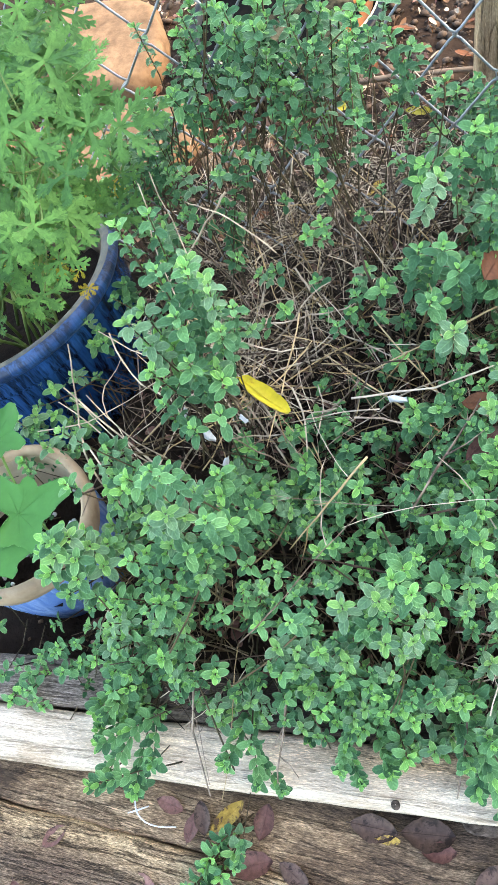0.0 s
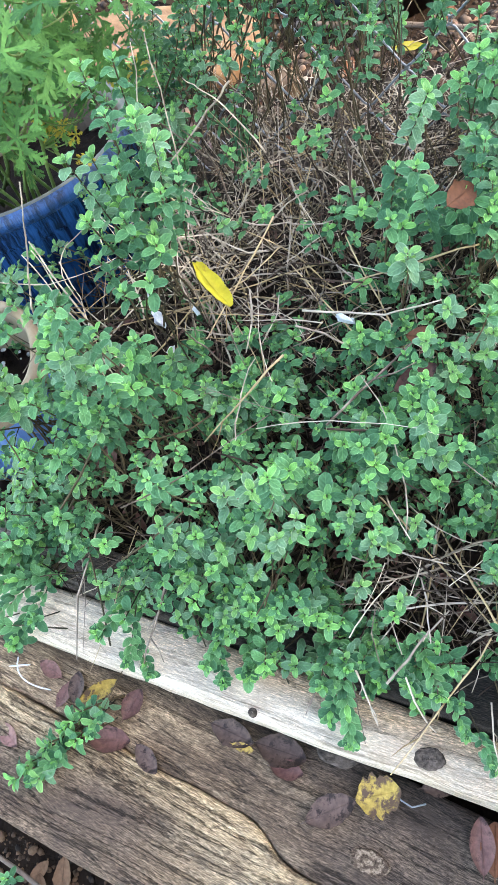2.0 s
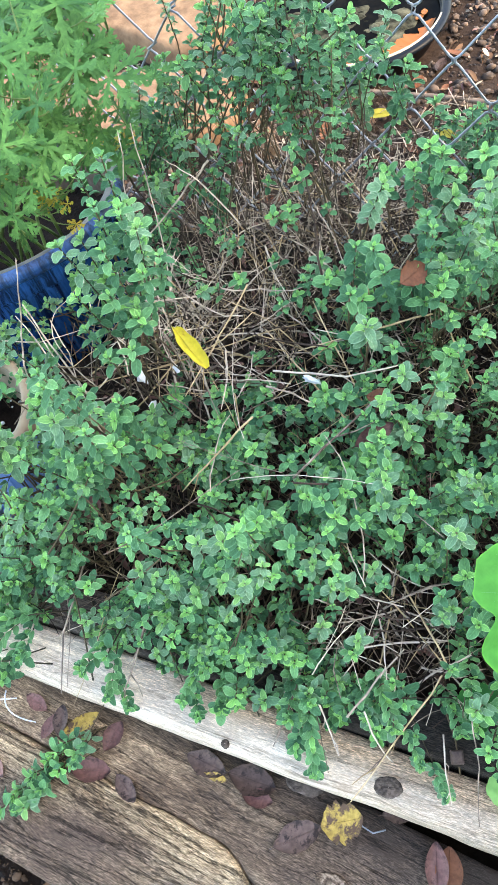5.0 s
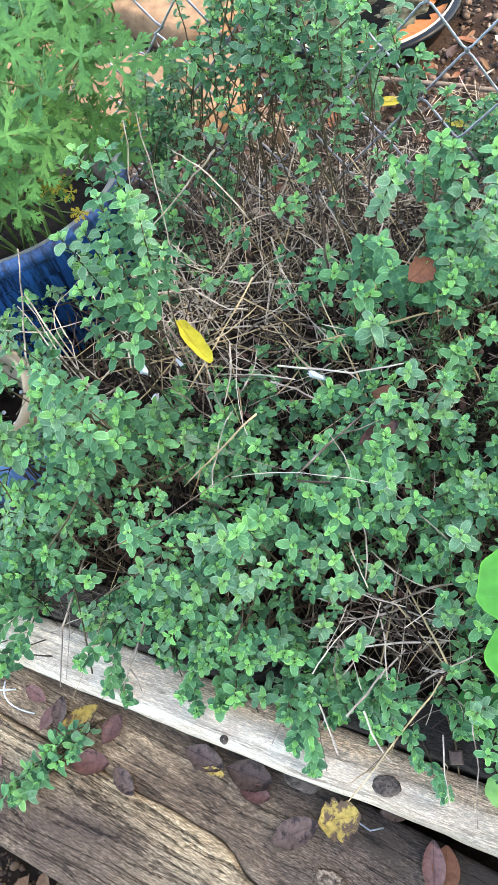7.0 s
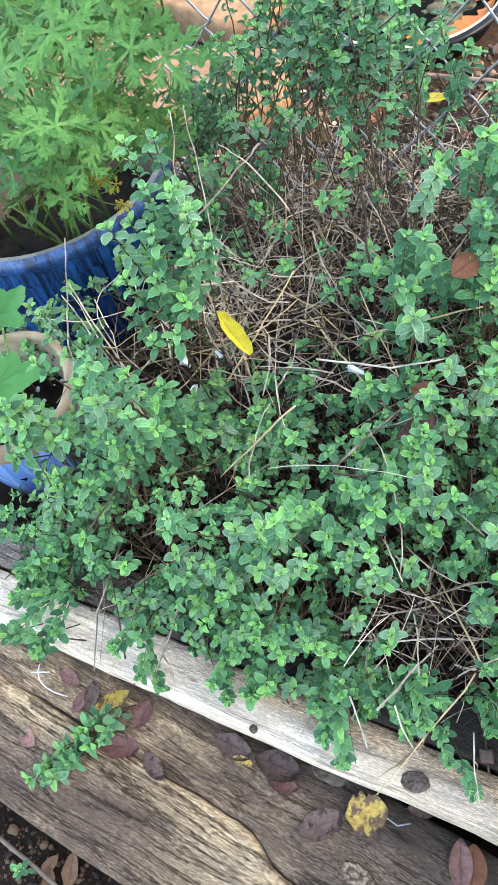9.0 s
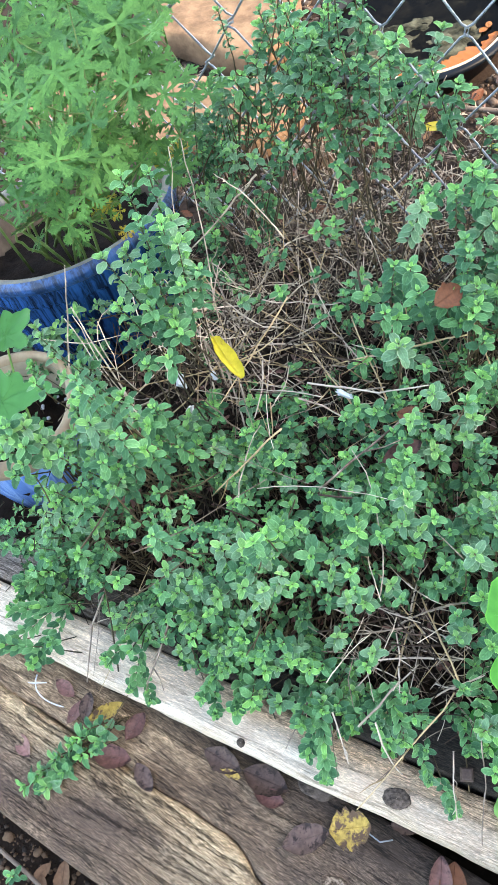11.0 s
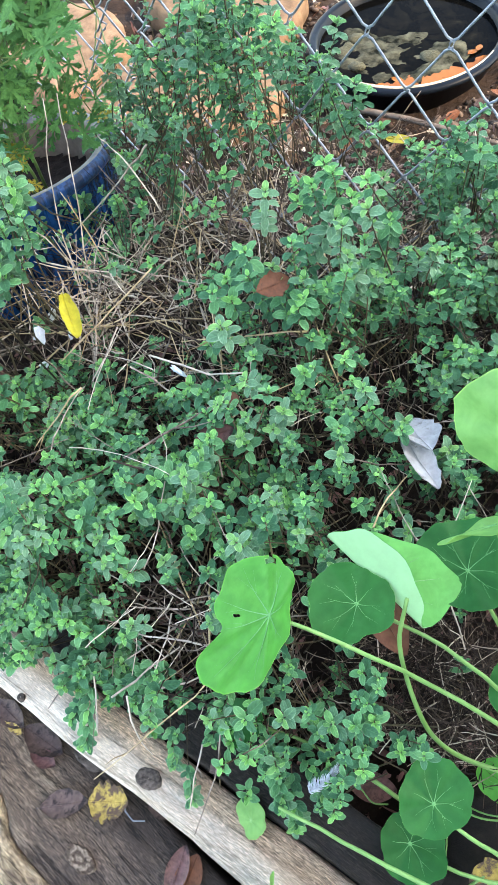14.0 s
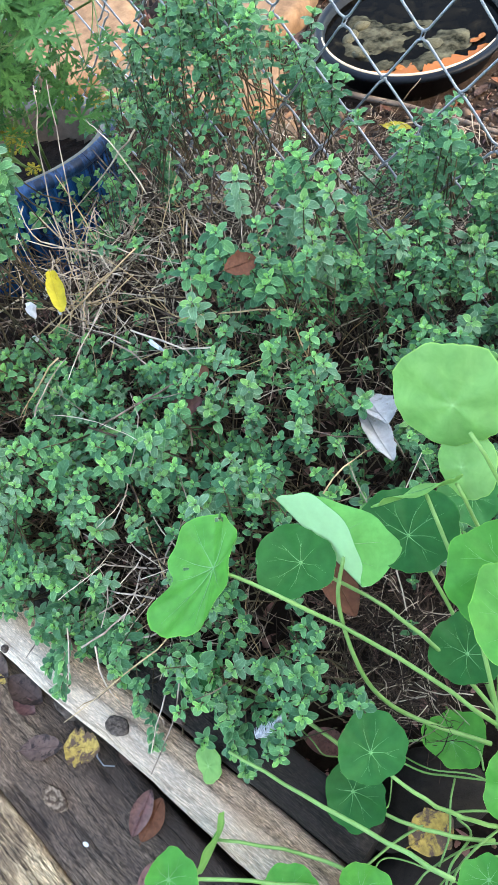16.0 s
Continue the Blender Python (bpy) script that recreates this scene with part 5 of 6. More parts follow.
        put("dry_twig", kinds[k % 21], Matrix.Translation(at) @ turn, None, label, "twig", "dead stems in the bed")

    for k in range(80):
        x, y = r.uniform(-0.15, 0.16), r.uniform(0.36, 0.63)
        fan = Vector((x - 0.0, y - 0.47, 0)) * 3.5
        stem(k, (x, y, r.uniform(0.15, 0.25)), fan + Vector((r.gauss(0, .35), r.gauss(0, .3), r.uniform(.5, 1.2))), "thin dead oregano stem standing in the bed")
    for k in range(64):      # bundle of dead stems by the pot
        x, y = r.uniform(-0.18, -0.07), r.uniform(0.34, 0.45)
        stem(k + 5, (x, y, r.uniform(0.19, 0.25)), (r.gauss(-.3, .5), r.gauss(.3, .5), r.uniform(.2, 1.1)), "thin dead stem leaning against the blue pot")
    for k in range(44):      # bundle in the gap at the front
        x, y = r.uniform(0.09, 0.19), r.uniform(0.115, 0.185)
        stem(6 * (k // 3) + k % 3, (x, y, r.uniform(0.14, 0.20)), (r.gauss(.2, 1), r.gauss(-.2, .6), r.uniform(-.3, .3)), "dead oregano stem in the twiggy gap of the plant")
    # lying ones on the open patches and over the leaves
    for k in range(104):
        c = r.choice(((-0.03, 0.40, 0.08, 0.225), (-0.08, 0.37, 0.06, 0.220), (0.03, 0.35, 0.05, 0.230), (0.03, 0.35, 0.07, 0.235), (0.13, 0.15, 0.05, 0.20), (0.28, 0.32, 0.06, 0.22), (-0.17, 0.33, 0.05, 0.23), (0.02, 0.26, 0.10, 0.255)))
        stem(k * 5, (c[0] + r.uniform(-1, 1) * c[2], c[1] + r.uniform(-1, 1) * c[2], c[3] + r.gauss(0, .012)), (r.gauss(0, 1), r.gauss(0, 1), r.gauss(.1, .35)), "bleached dry stem lying across the oregano")
    # bare stems that hang over the edging
    for k in range(13):
        x = r.uniform(-0.2, 0.24)
        stem(6 * k + k % 2, (x, 0.072 - 0.0992 * x, 0.135 + r.uniform(0, .03)), (r.gauss(.1, .3), -1, r.uniform(-1.0, -.35)), "bare dead stem hanging over the pale edging")
    # long single stalks by the pot: points along each, thickness
    for pts, rad in ((((-0.144, 0.449, 0.40), (-0.143, 0.414, 0.325), (-0.125, 0.385, 0.255), (-0.10, 0.36, 0.20)), 0.0008), (((-0.137, 0.458, 0.40), (-0.122, 0.425, 0.33), (-0.115, 0.395, 0.26), (-0.11, 0.375, 0.19)), 0.0008),
                     (((-0.187, 0.313, 0.39), (-0.207, 0.302, 0.325), (-0.222, 0.283, 0.262), (-0.21, 0.265, 0.19)), 0.0010), (((-0.244, 0.346, 0.287), (-0.195, 0.305, 0.268), (-0.145, 0.268, 0.24), (-0.12, 0.25, 0.21)), 0.0012),
                     (((-0.250, 0.338, 0.280), (-0.20, 0.300, 0.262), (-0.155, 0.262, 0.235), (-0.13, 0.24, 0.20)), 0.0009), (((-0.235, 0.335, 0.29), (-0.19, 0.296, 0.27), (-0.14, 0.262, 0.25), (-0.11, 0.25, 0.22)), 0.0008), (((-0.188, 0.36, 0.30), (-0.205, 0.335, 0.29), (-0.20, 0.315, 0.275), (-0.16, 0.29, 0.25)), 0.0006),
                     (((-0.125, 0.4765, 0.349), (-0.108, 0.473, 0.338), (-0.092, 0.4706, 0.328), (-0.06, 0.46, 0.29)), 0.0007), (((-0.217, 0.475, 0.20), (-0.165, 0.49, 0.25), (-0.123, 0.503, 0.294), (-0.10, 0.51, 0.32)), 0.0011), (((-0.010, 0.516, 0.30), (0.005, 0.48, 0.285), (0.018, 0.44, 0.26), (0.03, 0.41, 0.22)), 0.0013),
                     (((0.036, 0.576, 0.33), (0.040, 0.54, 0.31), (0.045, 0.49, 0.27), (0.05, 0.46, 0.21)), 0.0009)):
        way = [q + Vector((r.gauss(0, .0006), r.gauss(0, .0006), 0)) for q in smooth_line(pts)]
        put("dry_stalk", Shape().add(*tube(way, [rad * (0.55 + 0.04 * i) for i in range(len(way))], 6)).mesh("dry_stalk", [DRY_STEM if pts[0][0] < -0.05 else DARK_STEM]), None, None, "long pale dead stalk standing beside the blue pot" if pts[0][0] < -0.05 else "stout grey dead stalk among the dry stems", "twig", "dead stems in the bed")


build_dry_stems()

put("weed_seedling", LOW[1], pose(-0.186, -0.140, 0.035, 0, 0, 0), None, "tiny green weed sprouting in front of the sleeper", "weed")
put("weed_seedling", LOW[3], pose(-0.135, -0.150, 0.025, 0, 0, 60) @ Matrix.Scale(0.7, 4), None, "tiny green weed sprouting in front of the sleeper", "weed")

# ---- nasturtium ----
def round_leaf(seed, R, lobes=7, depth=0.05, fold=0.0, cup=0.12, off=0.12, notch=0.0, at=2.6, teeth=0.0, reach=1.0):
    """A round leaf in its xy plane, held from below near its middle, with a wavy rim; x < 0 may be folded up."""
    r = random.Random(seed)
    n, rings = 60, (0.0, 0.06, 0.22, 0.36, 0.50, 0.64, 0.76, 0.86, 0.95, 1.0)
    ph, ph2 = r.uniform(0, 6.3), r.uniform(0, 6.3)

    def place(t, s, lift=0.0):
        q = R * s * (1 + depth * (0.55 * math.cos(lobes * t + ph) + 0.9 * math.sin(5 * t + 3 * ph) * math.cos(2 * t + ph2) + 0.8 * math.cos(3 * t + 2 * ph2)) * s + 0.06 * math.sin(2 * t + ph2) + teeth * s * s * math.cos(22 * t) * math.sin(1.5 * t + ph) + 0.012 * s * s * math.sin(13 * t + 2 * ph2))
        if notch:
            q *= 1 - notch * s * math.exp(-((math.atan2(math.sin(t - at), math.cos(t - at))) / 0.32) ** 2)
        x, y = q * math.cos(t) + off * R * s, q * math.sin(t)
        z = R * (cup * s * s + 0.05 * s * math.cos(lobes * t + ph + 0.4) + 0.05 * s * s * math.sin(3 * t + ph2)) + lift
        if fold and x < 0:
            a = fold * min(1, -x / (0.25 * R))
            x, z = x * math.cos(a) + z * math.sin(a), z * math.cos(a) - x * math.sin(a)
        return (x, y, z)

    top, under, veins = Shape(), Shape(), Shape()
    for sh, dz in ((top, 0.0), (under, -0.0014 if fold else -0.0006)):
        vs = [place(0, 0, dz)] + [place(6.2832 * k / n, s, dz if s < 1 else dz * 0.4) for s in rings[1:] for k in range(n)]
        fs = [(0, 1 + k, 1 + (k + 1) % n) for k in range(n)]
        for i in range(len(rings) - 2):
            o = 1 + i * n
            fs += [(o + k, o + n + k, o + n + (k + 1) % n, o + (k + 1) % n) for k in range(n)]
        if sh is under:
            fs = [f[::-1] for f in fs]
        sh.add(vs, fs)
        for i in range(len(vs)):
            sh.a[i] = (rings[1 + (i - 1) // n] if i else 0.0, 0.5)
    for j in range(8):
        t = 6.2832 * j / 8 + r.uniform(-.12, .12)
        pts = [place(t + 0.05 * math.sin(6 * s + j), s * reach, 0.0003) for s in (0.02, 0.17, 0.34, 0.52, 0.70)]
        veins.add(*tube(pts, [reach * q for q in (0.00034, 0.00024, 0.00016, 0.0001, 0.00004)], 4, False))
        for g in (-1, 1):
            if r.random() < 0.6:
                pts = [place(t + g * 0.0, 0.42, 0.0004), place(t + g * 0.11, 0.6, 0.0004), place(t + g * 0.17, 0.78, 0.0004)]
                veins.add(*tube(pts, [0.00010, 0.00006, 0.00003], 3, False))
    veins.add(*lathe([(0.0014, 0.0), (0.001, 0.0006), (0.0002, 0.0007)], 10))
    return top, under, veins


def folded_leaf(seed, R, near=36, far=20):
    """A round leaf folded double along its y axis; both halves stand off to +x, the near one raised to +z."""
    r = random.Random(seed)
    n, rings, e = 48, (0.0, 0.2, 0.42, 0.66, 0.86, 1.0), 0.10 * R
    an, af = radians(near), radians(far)

    def place(t, s, off=0.0):
        q = R * s * (1 + 0.03 * s * math.cos(8 * t + 1) + 0.03 * math.sin(3 * t))
        u, v = q * math.cos(t), q * math.sin(t)
        k = -u / R
        v *= (1.15 + 0.25 * k) if v > 0 else (0.76 - 0.12 * k)
        u -= 0.38 * v if v > 0 else 0.12 * v
        w, side = math.sqrt(v * v + e * e) - e, math.tanh(v / e)
        a = af if v > 0 else an
        x, z = w * math.cos(a), -side * abs(w) * math.sin(a)
        nx, nz = -math.sin(a) * abs(side) - (1 - abs(side)), -side * math.cos(a) * (1 if v > 0 else 1)
        z += 0.04 * R * s * math.sin(2.2 * k)
        return (x + off * nx, u, z + off * nz)

    top, under, veins = Shape(), Shape(), Shape()
    for sh, off in ((top, 0.0), (under, 0.0007)):
        vs = [place(0, 0, off)] + [place(6.2832 * k / n, s, off) for s in rings[1:] for k in range(n)]
        fs = [(0, 1 + k, 1 + (k + 1) % n) for k in range(n)]
        for i in range(len(rings) - 2):
            o = 1 + i * n
            fs += [(o + k, o + n + k, o + n + (k + 1) % n, o + (k + 1) % n) for k in range(n)]
        sh.add(vs, fs)
    for j in range(5):
        t = 0.3 + 0.6 * j
        veins.add(*tube([place(t, s, -0.0003) for s in (0.05, 0.3, 0.55, 0.8)], [0.0005, 0.0004, 0.0003, 0.0001], 4, False))
    return top, under, veins


def build_nasturtium():
    plant = thing("nasturtium_plant", (0.45, 0.12, 0.03), "trailing nasturtium with round bright green leaves on long stems", "plant")
    base = plant.location
    # centre, the way its face looks, radius, turn, material of the face, depth of the notch
    leaves = [((0.229, 0.1515, 0.3177), (-.57, -.17, .80), 0.043, 286, NAST, 0.44),
              ((0.266, 0.195, 0.275), (.05, -.25, .95), 0.0275, 190, NAST_SHADED, 0),
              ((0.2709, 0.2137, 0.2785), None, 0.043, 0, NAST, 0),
              ((0.3216, 0.2535, 0.2625), (.05, -.20, .95), 0.034, 90, NAST_SHADED, 0),
              ((0.326, 0.306, 0.365), (.05, .80, -.35), 0.039, 20, NAST, 0),
              ((0.342, 0.290, 0.322), (.35, .60, -.60), 0.024, 70, NAST, 0),
              ((0.392, 0.240, 0.315), (.10, -.30, .90), 0.034, 250, NAST, 0),
              ((0.412, 0.204, 0.330), (.30, .10, .90), 0.032, 10, NAST, 0),
              ((0.3303, 0.2581, 0.3350), (-0.655, 0.60, 0.45), 0.029, 10, NAST_UNDER, 0),
              ((0.357, 0.118, 0.182), (.15, -.15, .95), 0.0255, 60, NAST_SHADED, 0),
              ((0.3525, 0.0927, 0.1250), (.05, -.10, .95), 0.0245, 300, NAST_SHADED, 0),
              ((0.403, 0.168, 0.105), (.10, -.10, .95), 0.024, 30, NAST, 0),
              ((0.2388, 0.0500, 0.1120), (.3, .50, -.75), 0.0155, 0, NAST, 0),
              ((0.2794, 0.0087, 0.1350), (-.93, -.1, .15), 0.025, 0, NAST, 0),
              ((0.270, -0.029, 0.170), (.1, -.1, .95), 0.019, 0, NAST, 0),
              ((0.3436, 0.0035, 0.1350), (.1, -.1, .95), 0.022, 0, NAST, 0),
              ((0.3888, 0.0374, 0.1400), (.3, -.2, .9), 0.018, 0, NAST, 0),
              ((0.464, 0.090, 0.13), (-.2, .1, .95), 0.018, 0, NAST, 0),
              ((0.455, 0.150, 0.17), (.2, -.1, .95), 0.028, 0, NAST, 0),
              ((0.203, 0.1055, 0.160), (.0, -.35, .9), 0.018, 0, NAST_SHADED, 0),
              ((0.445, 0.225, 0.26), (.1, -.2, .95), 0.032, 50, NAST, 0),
              ((0.389, 0.214, 0.195), (.1, -.2, .95), 0.028, 80, NAST_SHADED, 0),
              ((0.347, 0.312, 0.245), (.2, .1, .95), 0.024, 130, NAST_SHADED, 0)]
    for k, (c, nrm, R, turn, face, notch) in enumerate(leaves):
        if nrm:
            top, under, veins = round_leaf(40 + k, R, 7 - k % 3, 0.022 if k in (4, 5, 12) else 0.045 + 0.012 * (k % 3), 0, 0.03 if k == 8 else 0.10 + 0.05 * (k % 3), 0.40 if k == 0 else 0.16, notch, 6.05, 0.012, 1.25 if k == 0 else 0.85)
            turned = frame_to(nrm, radians(turn))
            if k == 0:      # two insect holes
                for sh in (top, under):
                    keep = [i for i in range(len(sh.f)) if i not in [60 * (1 + ring) + j for ring, j in ((6, 39), (6, 40), (7, 40), (6, 41), (3, 55))]]
                    sh.f, sh.m = [sh.f[i] for i in keep], [sh.m[i] for i in keep]
        else:       # the leaf folded double, its crease falling to the plant
            top, under, veins = folded_leaf(3, R)
            y = -Vector((0.8941, -0.2244, -0.3877)).normalized()
            z = Vector((0.367, -0.3985, 0.84))
            x = y.cross(z).normalized()
            turned = Matrix((x, y, x.cross(y))).transposed().to_4x4()
        m = Matrix.Translation(Vector(c) - base) @ turned
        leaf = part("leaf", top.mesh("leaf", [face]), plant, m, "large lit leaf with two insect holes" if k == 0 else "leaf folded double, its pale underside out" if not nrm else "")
        part("underside", under.mesh("underside", [NAST_UNDER if nrm else NAST_PALE]), leaf)
        part("vein_web", veins.mesh("vein_web", [VEIN]), leaf, None, "pale radiating web of veins" if k == 0 else "")
    stems = [((0.2295, 0.152, 0.316), (0.45, 0.19, 0.12), (0, .005, .02)), ((0.268, 0.194, 0.272), (0.43, 0.20, 0.12), (0, .01, .02)), 
             ((0.3216, 0.2535, 0.26), (0.43, 0.21, 0.08), (0, 0, .02)), ((0.345, 0.287, 0.372), (0.43, 0.20, 0.09), (.012, .02, .03)), ((0.345, 0.274, 0.328), (0.43, 0.20, 0.09), (0, .02, .02)),
             ((0.392, 0.24, 0.31), (0.45, 0.18, 0.08), (.02, .02, .02)), ((0.412, 0.204, 0.325), (0.46, 0.16, 0.08), (.02, 0, .02)), ((0.3303, 0.2581, 0.3310), (0.46, 0.15, 0.08), (.01, 0, .02)),
             ((0.357, 0.118, 0.178), (0.46, 0.13, 0.10), (0, -.012, .02)), ((0.3525, 0.0927, 0.1220), (0.46, 0.12, 0.09), (0, -.01, .01)),
             ((0.262, 0.066, 0.17), (0.4407, 0.074, 0.19), (0, .0, -.004)), ((0.270, -0.029, 0.167), (0.45, 0.05, 0.10), (0, .01, .005)), ((0.2794, 0.0087, 0.1350), (0.45, 0.05, 0.10), (0, .012, 0)),
             ((0.3436, 0.0035, 0.1350), (0.46, 0.06, 0.09), (0, .01, .01)), ((0.202, 0.1055, 0.158), (0.36, 0.115, 0.09), (0, .01, .01)), ((0.455, 0.15, 0.165), (0.47, 0.12, 0.06), (0, 0, 0)), ((0.445, 0.225, 0.255), (0.46, 0.16, 0.07), (.01, 0, .01))]
    for k, (a, b, sag) in enumerate(stems):
        pts = [p - base for p in bent(a, b, sag, 12, k, 0.0008)]
        part("stem", Shape().add(*tube(pts, [0.0013 + 0.0006 * i / 11 for i in range(12)], 7)).mesh("stem", [PETIOLE]), plant)
    way = smooth_line([Vector(q) - base for q in ((0.297, 0.204, 0.300), (0.3015, 0.184, 0.2680), (0.3225, 0.164, 0.2269), (0.3431, 0.1580, 0.1810), (0.3731, 0.1630, 0.1450), (0.43, 0.179, 0.12))], 5)
    part("stem", Shape().add(*tube(way, [0.0014 + 0.0006 * i / len(way) for i in range(len(way))], 7)).mesh("stem", [PETIOLE]), plant)
    # thin runners that wind over the dark soil
    winding = (((0.274, 0.119, 0.095), (0.302, 0.112, 0.107), (0.316, 0.107, 0.103), (0.327, 0.112, 0.099)),
        ((0.369, 0.133, 0.107), (0.393, 0.136, 0.103), (0.413, 0.145, 0.099), (0.453, 0.163, 0.095)),
        ((0.370, 0.134, 0.103), (0.369, 0.149, 0.099), (0.393, 0.168, 0.095), (0.417, 0.191, 0.107)),
        ((0.368, 0.131, 0.099), (0.378, 0.105, 0.095), (0.378, 0.096, 0.107), (0.369, 0.097, 0.103)),
        ((0.416, 0.145, 0.095), (0.420, 0.126, 0.107), (0.429, 0.104, 0.103), (0.431, 0.081, 0.099)),
        ((0.382, 0.049, 0.107), (0.398, 0.084, 0.103), (0.424, 0.120, 0.099), (0.461, 0.144, 0.095)))
    winding_low = (((0.392, 0.044, 0.103), (0.391, 0.062, 0.099), (0.408, 0.072, 0.095), (0.447, 0.078, 0.107)),
        ((0.387, 0.193, 0.099), (0.405, 0.182, 0.095), (0.424, 0.172, 0.107), (0.433, 0.161, 0.103)),
        ((0.461, 0.131, 0.095), (0.450, 0.108, 0.107), (0.444, 0.089, 0.103), (0.443, 0.074, 0.099)),
        ((0.468, 0.112, 0.107), (0.450, 0.097, 0.103), (0.441, 0.083, 0.099), (0.436, 0.067, 0.095)),
        ((0.421, 0.060, 0.103), (0.426, 0.076, 0.099), (0.445, 0.105, 0.095), (0.468, 0.122, 0.107)),
        ((0.429, 0.119, 0.099), (0.443, 0.114, 0.095), (0.438, 0.087, 0.107), (0.441, 0.070, 0.103)),
        ((0.366, 0.140, 0.095), (0.396, 0.140, 0.107), (0.428, 0.154, 0.103), (0.456, 0.156, 0.099)))
    for k, pts in enumerate(winding + winding_low):
        part("runner", Shape().add(*tube([q - base for q in smooth_line(pts, 5)], 0.0007 + 0.0002 * (k % 3), 6)).mesh("runner", [PETIOLE]), plant)


build_nasturtium()


# ---- scented geranium in the blue pot ----
def geranium_leaf_mesh(seed, R, mat):
    """A deeply cut leaf: five to seven lobes, each cut again into rounded teeth."""
    r = random.Random(seed)
    s = Shape()

    def lift(x, y):
        d = math.hypot(x, y) / R
        return R * (0.10 * d * d - 0.30 * max(0, d - 0.5) ** 1.5 + 0.06 * math.sin(3 * math.atan2(y, x) + seed) * d)

    def tongue(x, y, a, L, w):
        c, sn = math.cos(a), math.sin(a)
        vs = []
        for d, k in ((0, .55), (.3, .8), (.6, 1.0), (.85, .8), (1.0, .3)):
            for side in (1, 0, -1):
                px, py = x + L * d * c - w * k * side * sn, y + L * d * sn + w * k * side * c
                vs.append((px, py, lift(px, py) + 0.25 * w * k * abs(side)))
        s.add(vs, [f for i in range(4) for f in ((3 * i, 3 * i + 1, 3 * i + 4, 3 * i + 3), (3 * i + 1, 3 * i + 2, 3 * i + 5, 3 * i + 4))])

    lobes = ((-2.3, .58), (-1.2, .88), (0, 1.0), (1.2, .88), (2.3, .58)) if seed % 2 else ((-2.4, .5), (-1.6, .75), (-.8, .92), (0, 1.0), (.8, .92), (1.6, .75), (2.4, .5))
    for a, k in lobes:
        a += r.uniform(-.12, .12)
        L = R * k * r.uniform(.9, 1.1)
        tongue(0, 0, a, L, 0.06 * R)
        for d, q in ((.36, .30), (.56, .34), (.76, .24)):
            for g in (-1, 1):
                b = a + g * r.uniform(.55, .8)
                dd = L * (d + r.uniform(-.05, .05))
                q2 = L * q * r.uniform(.8, 1.15)
                tongue(dd * math.cos(a), dd * math.sin(a), b, q2, 0.044 * R)
                for e, o in ((.45, .9), (.75, -.9), (.8, .7)):      # teeth
                    px, py = dd * math.cos(a) + e * q2 * math.cos(b), dd * math.sin(a) + e * q2 * math.sin(b)
                    t = [(px + 0.03 * R * math.cos(b + f), py + 0.03 * R * math.sin(b + f)) for f in (0, 3.14)] + [(px + 0.085 * R * math.cos(b + o), py + 0.085 * R * math.sin(b + o))]
                    s.add([(x, y, lift(x, y) + 0.012 * R) for x, y in t], [(0, 1, 2)])
    return s.mesh("leaf", [mat])


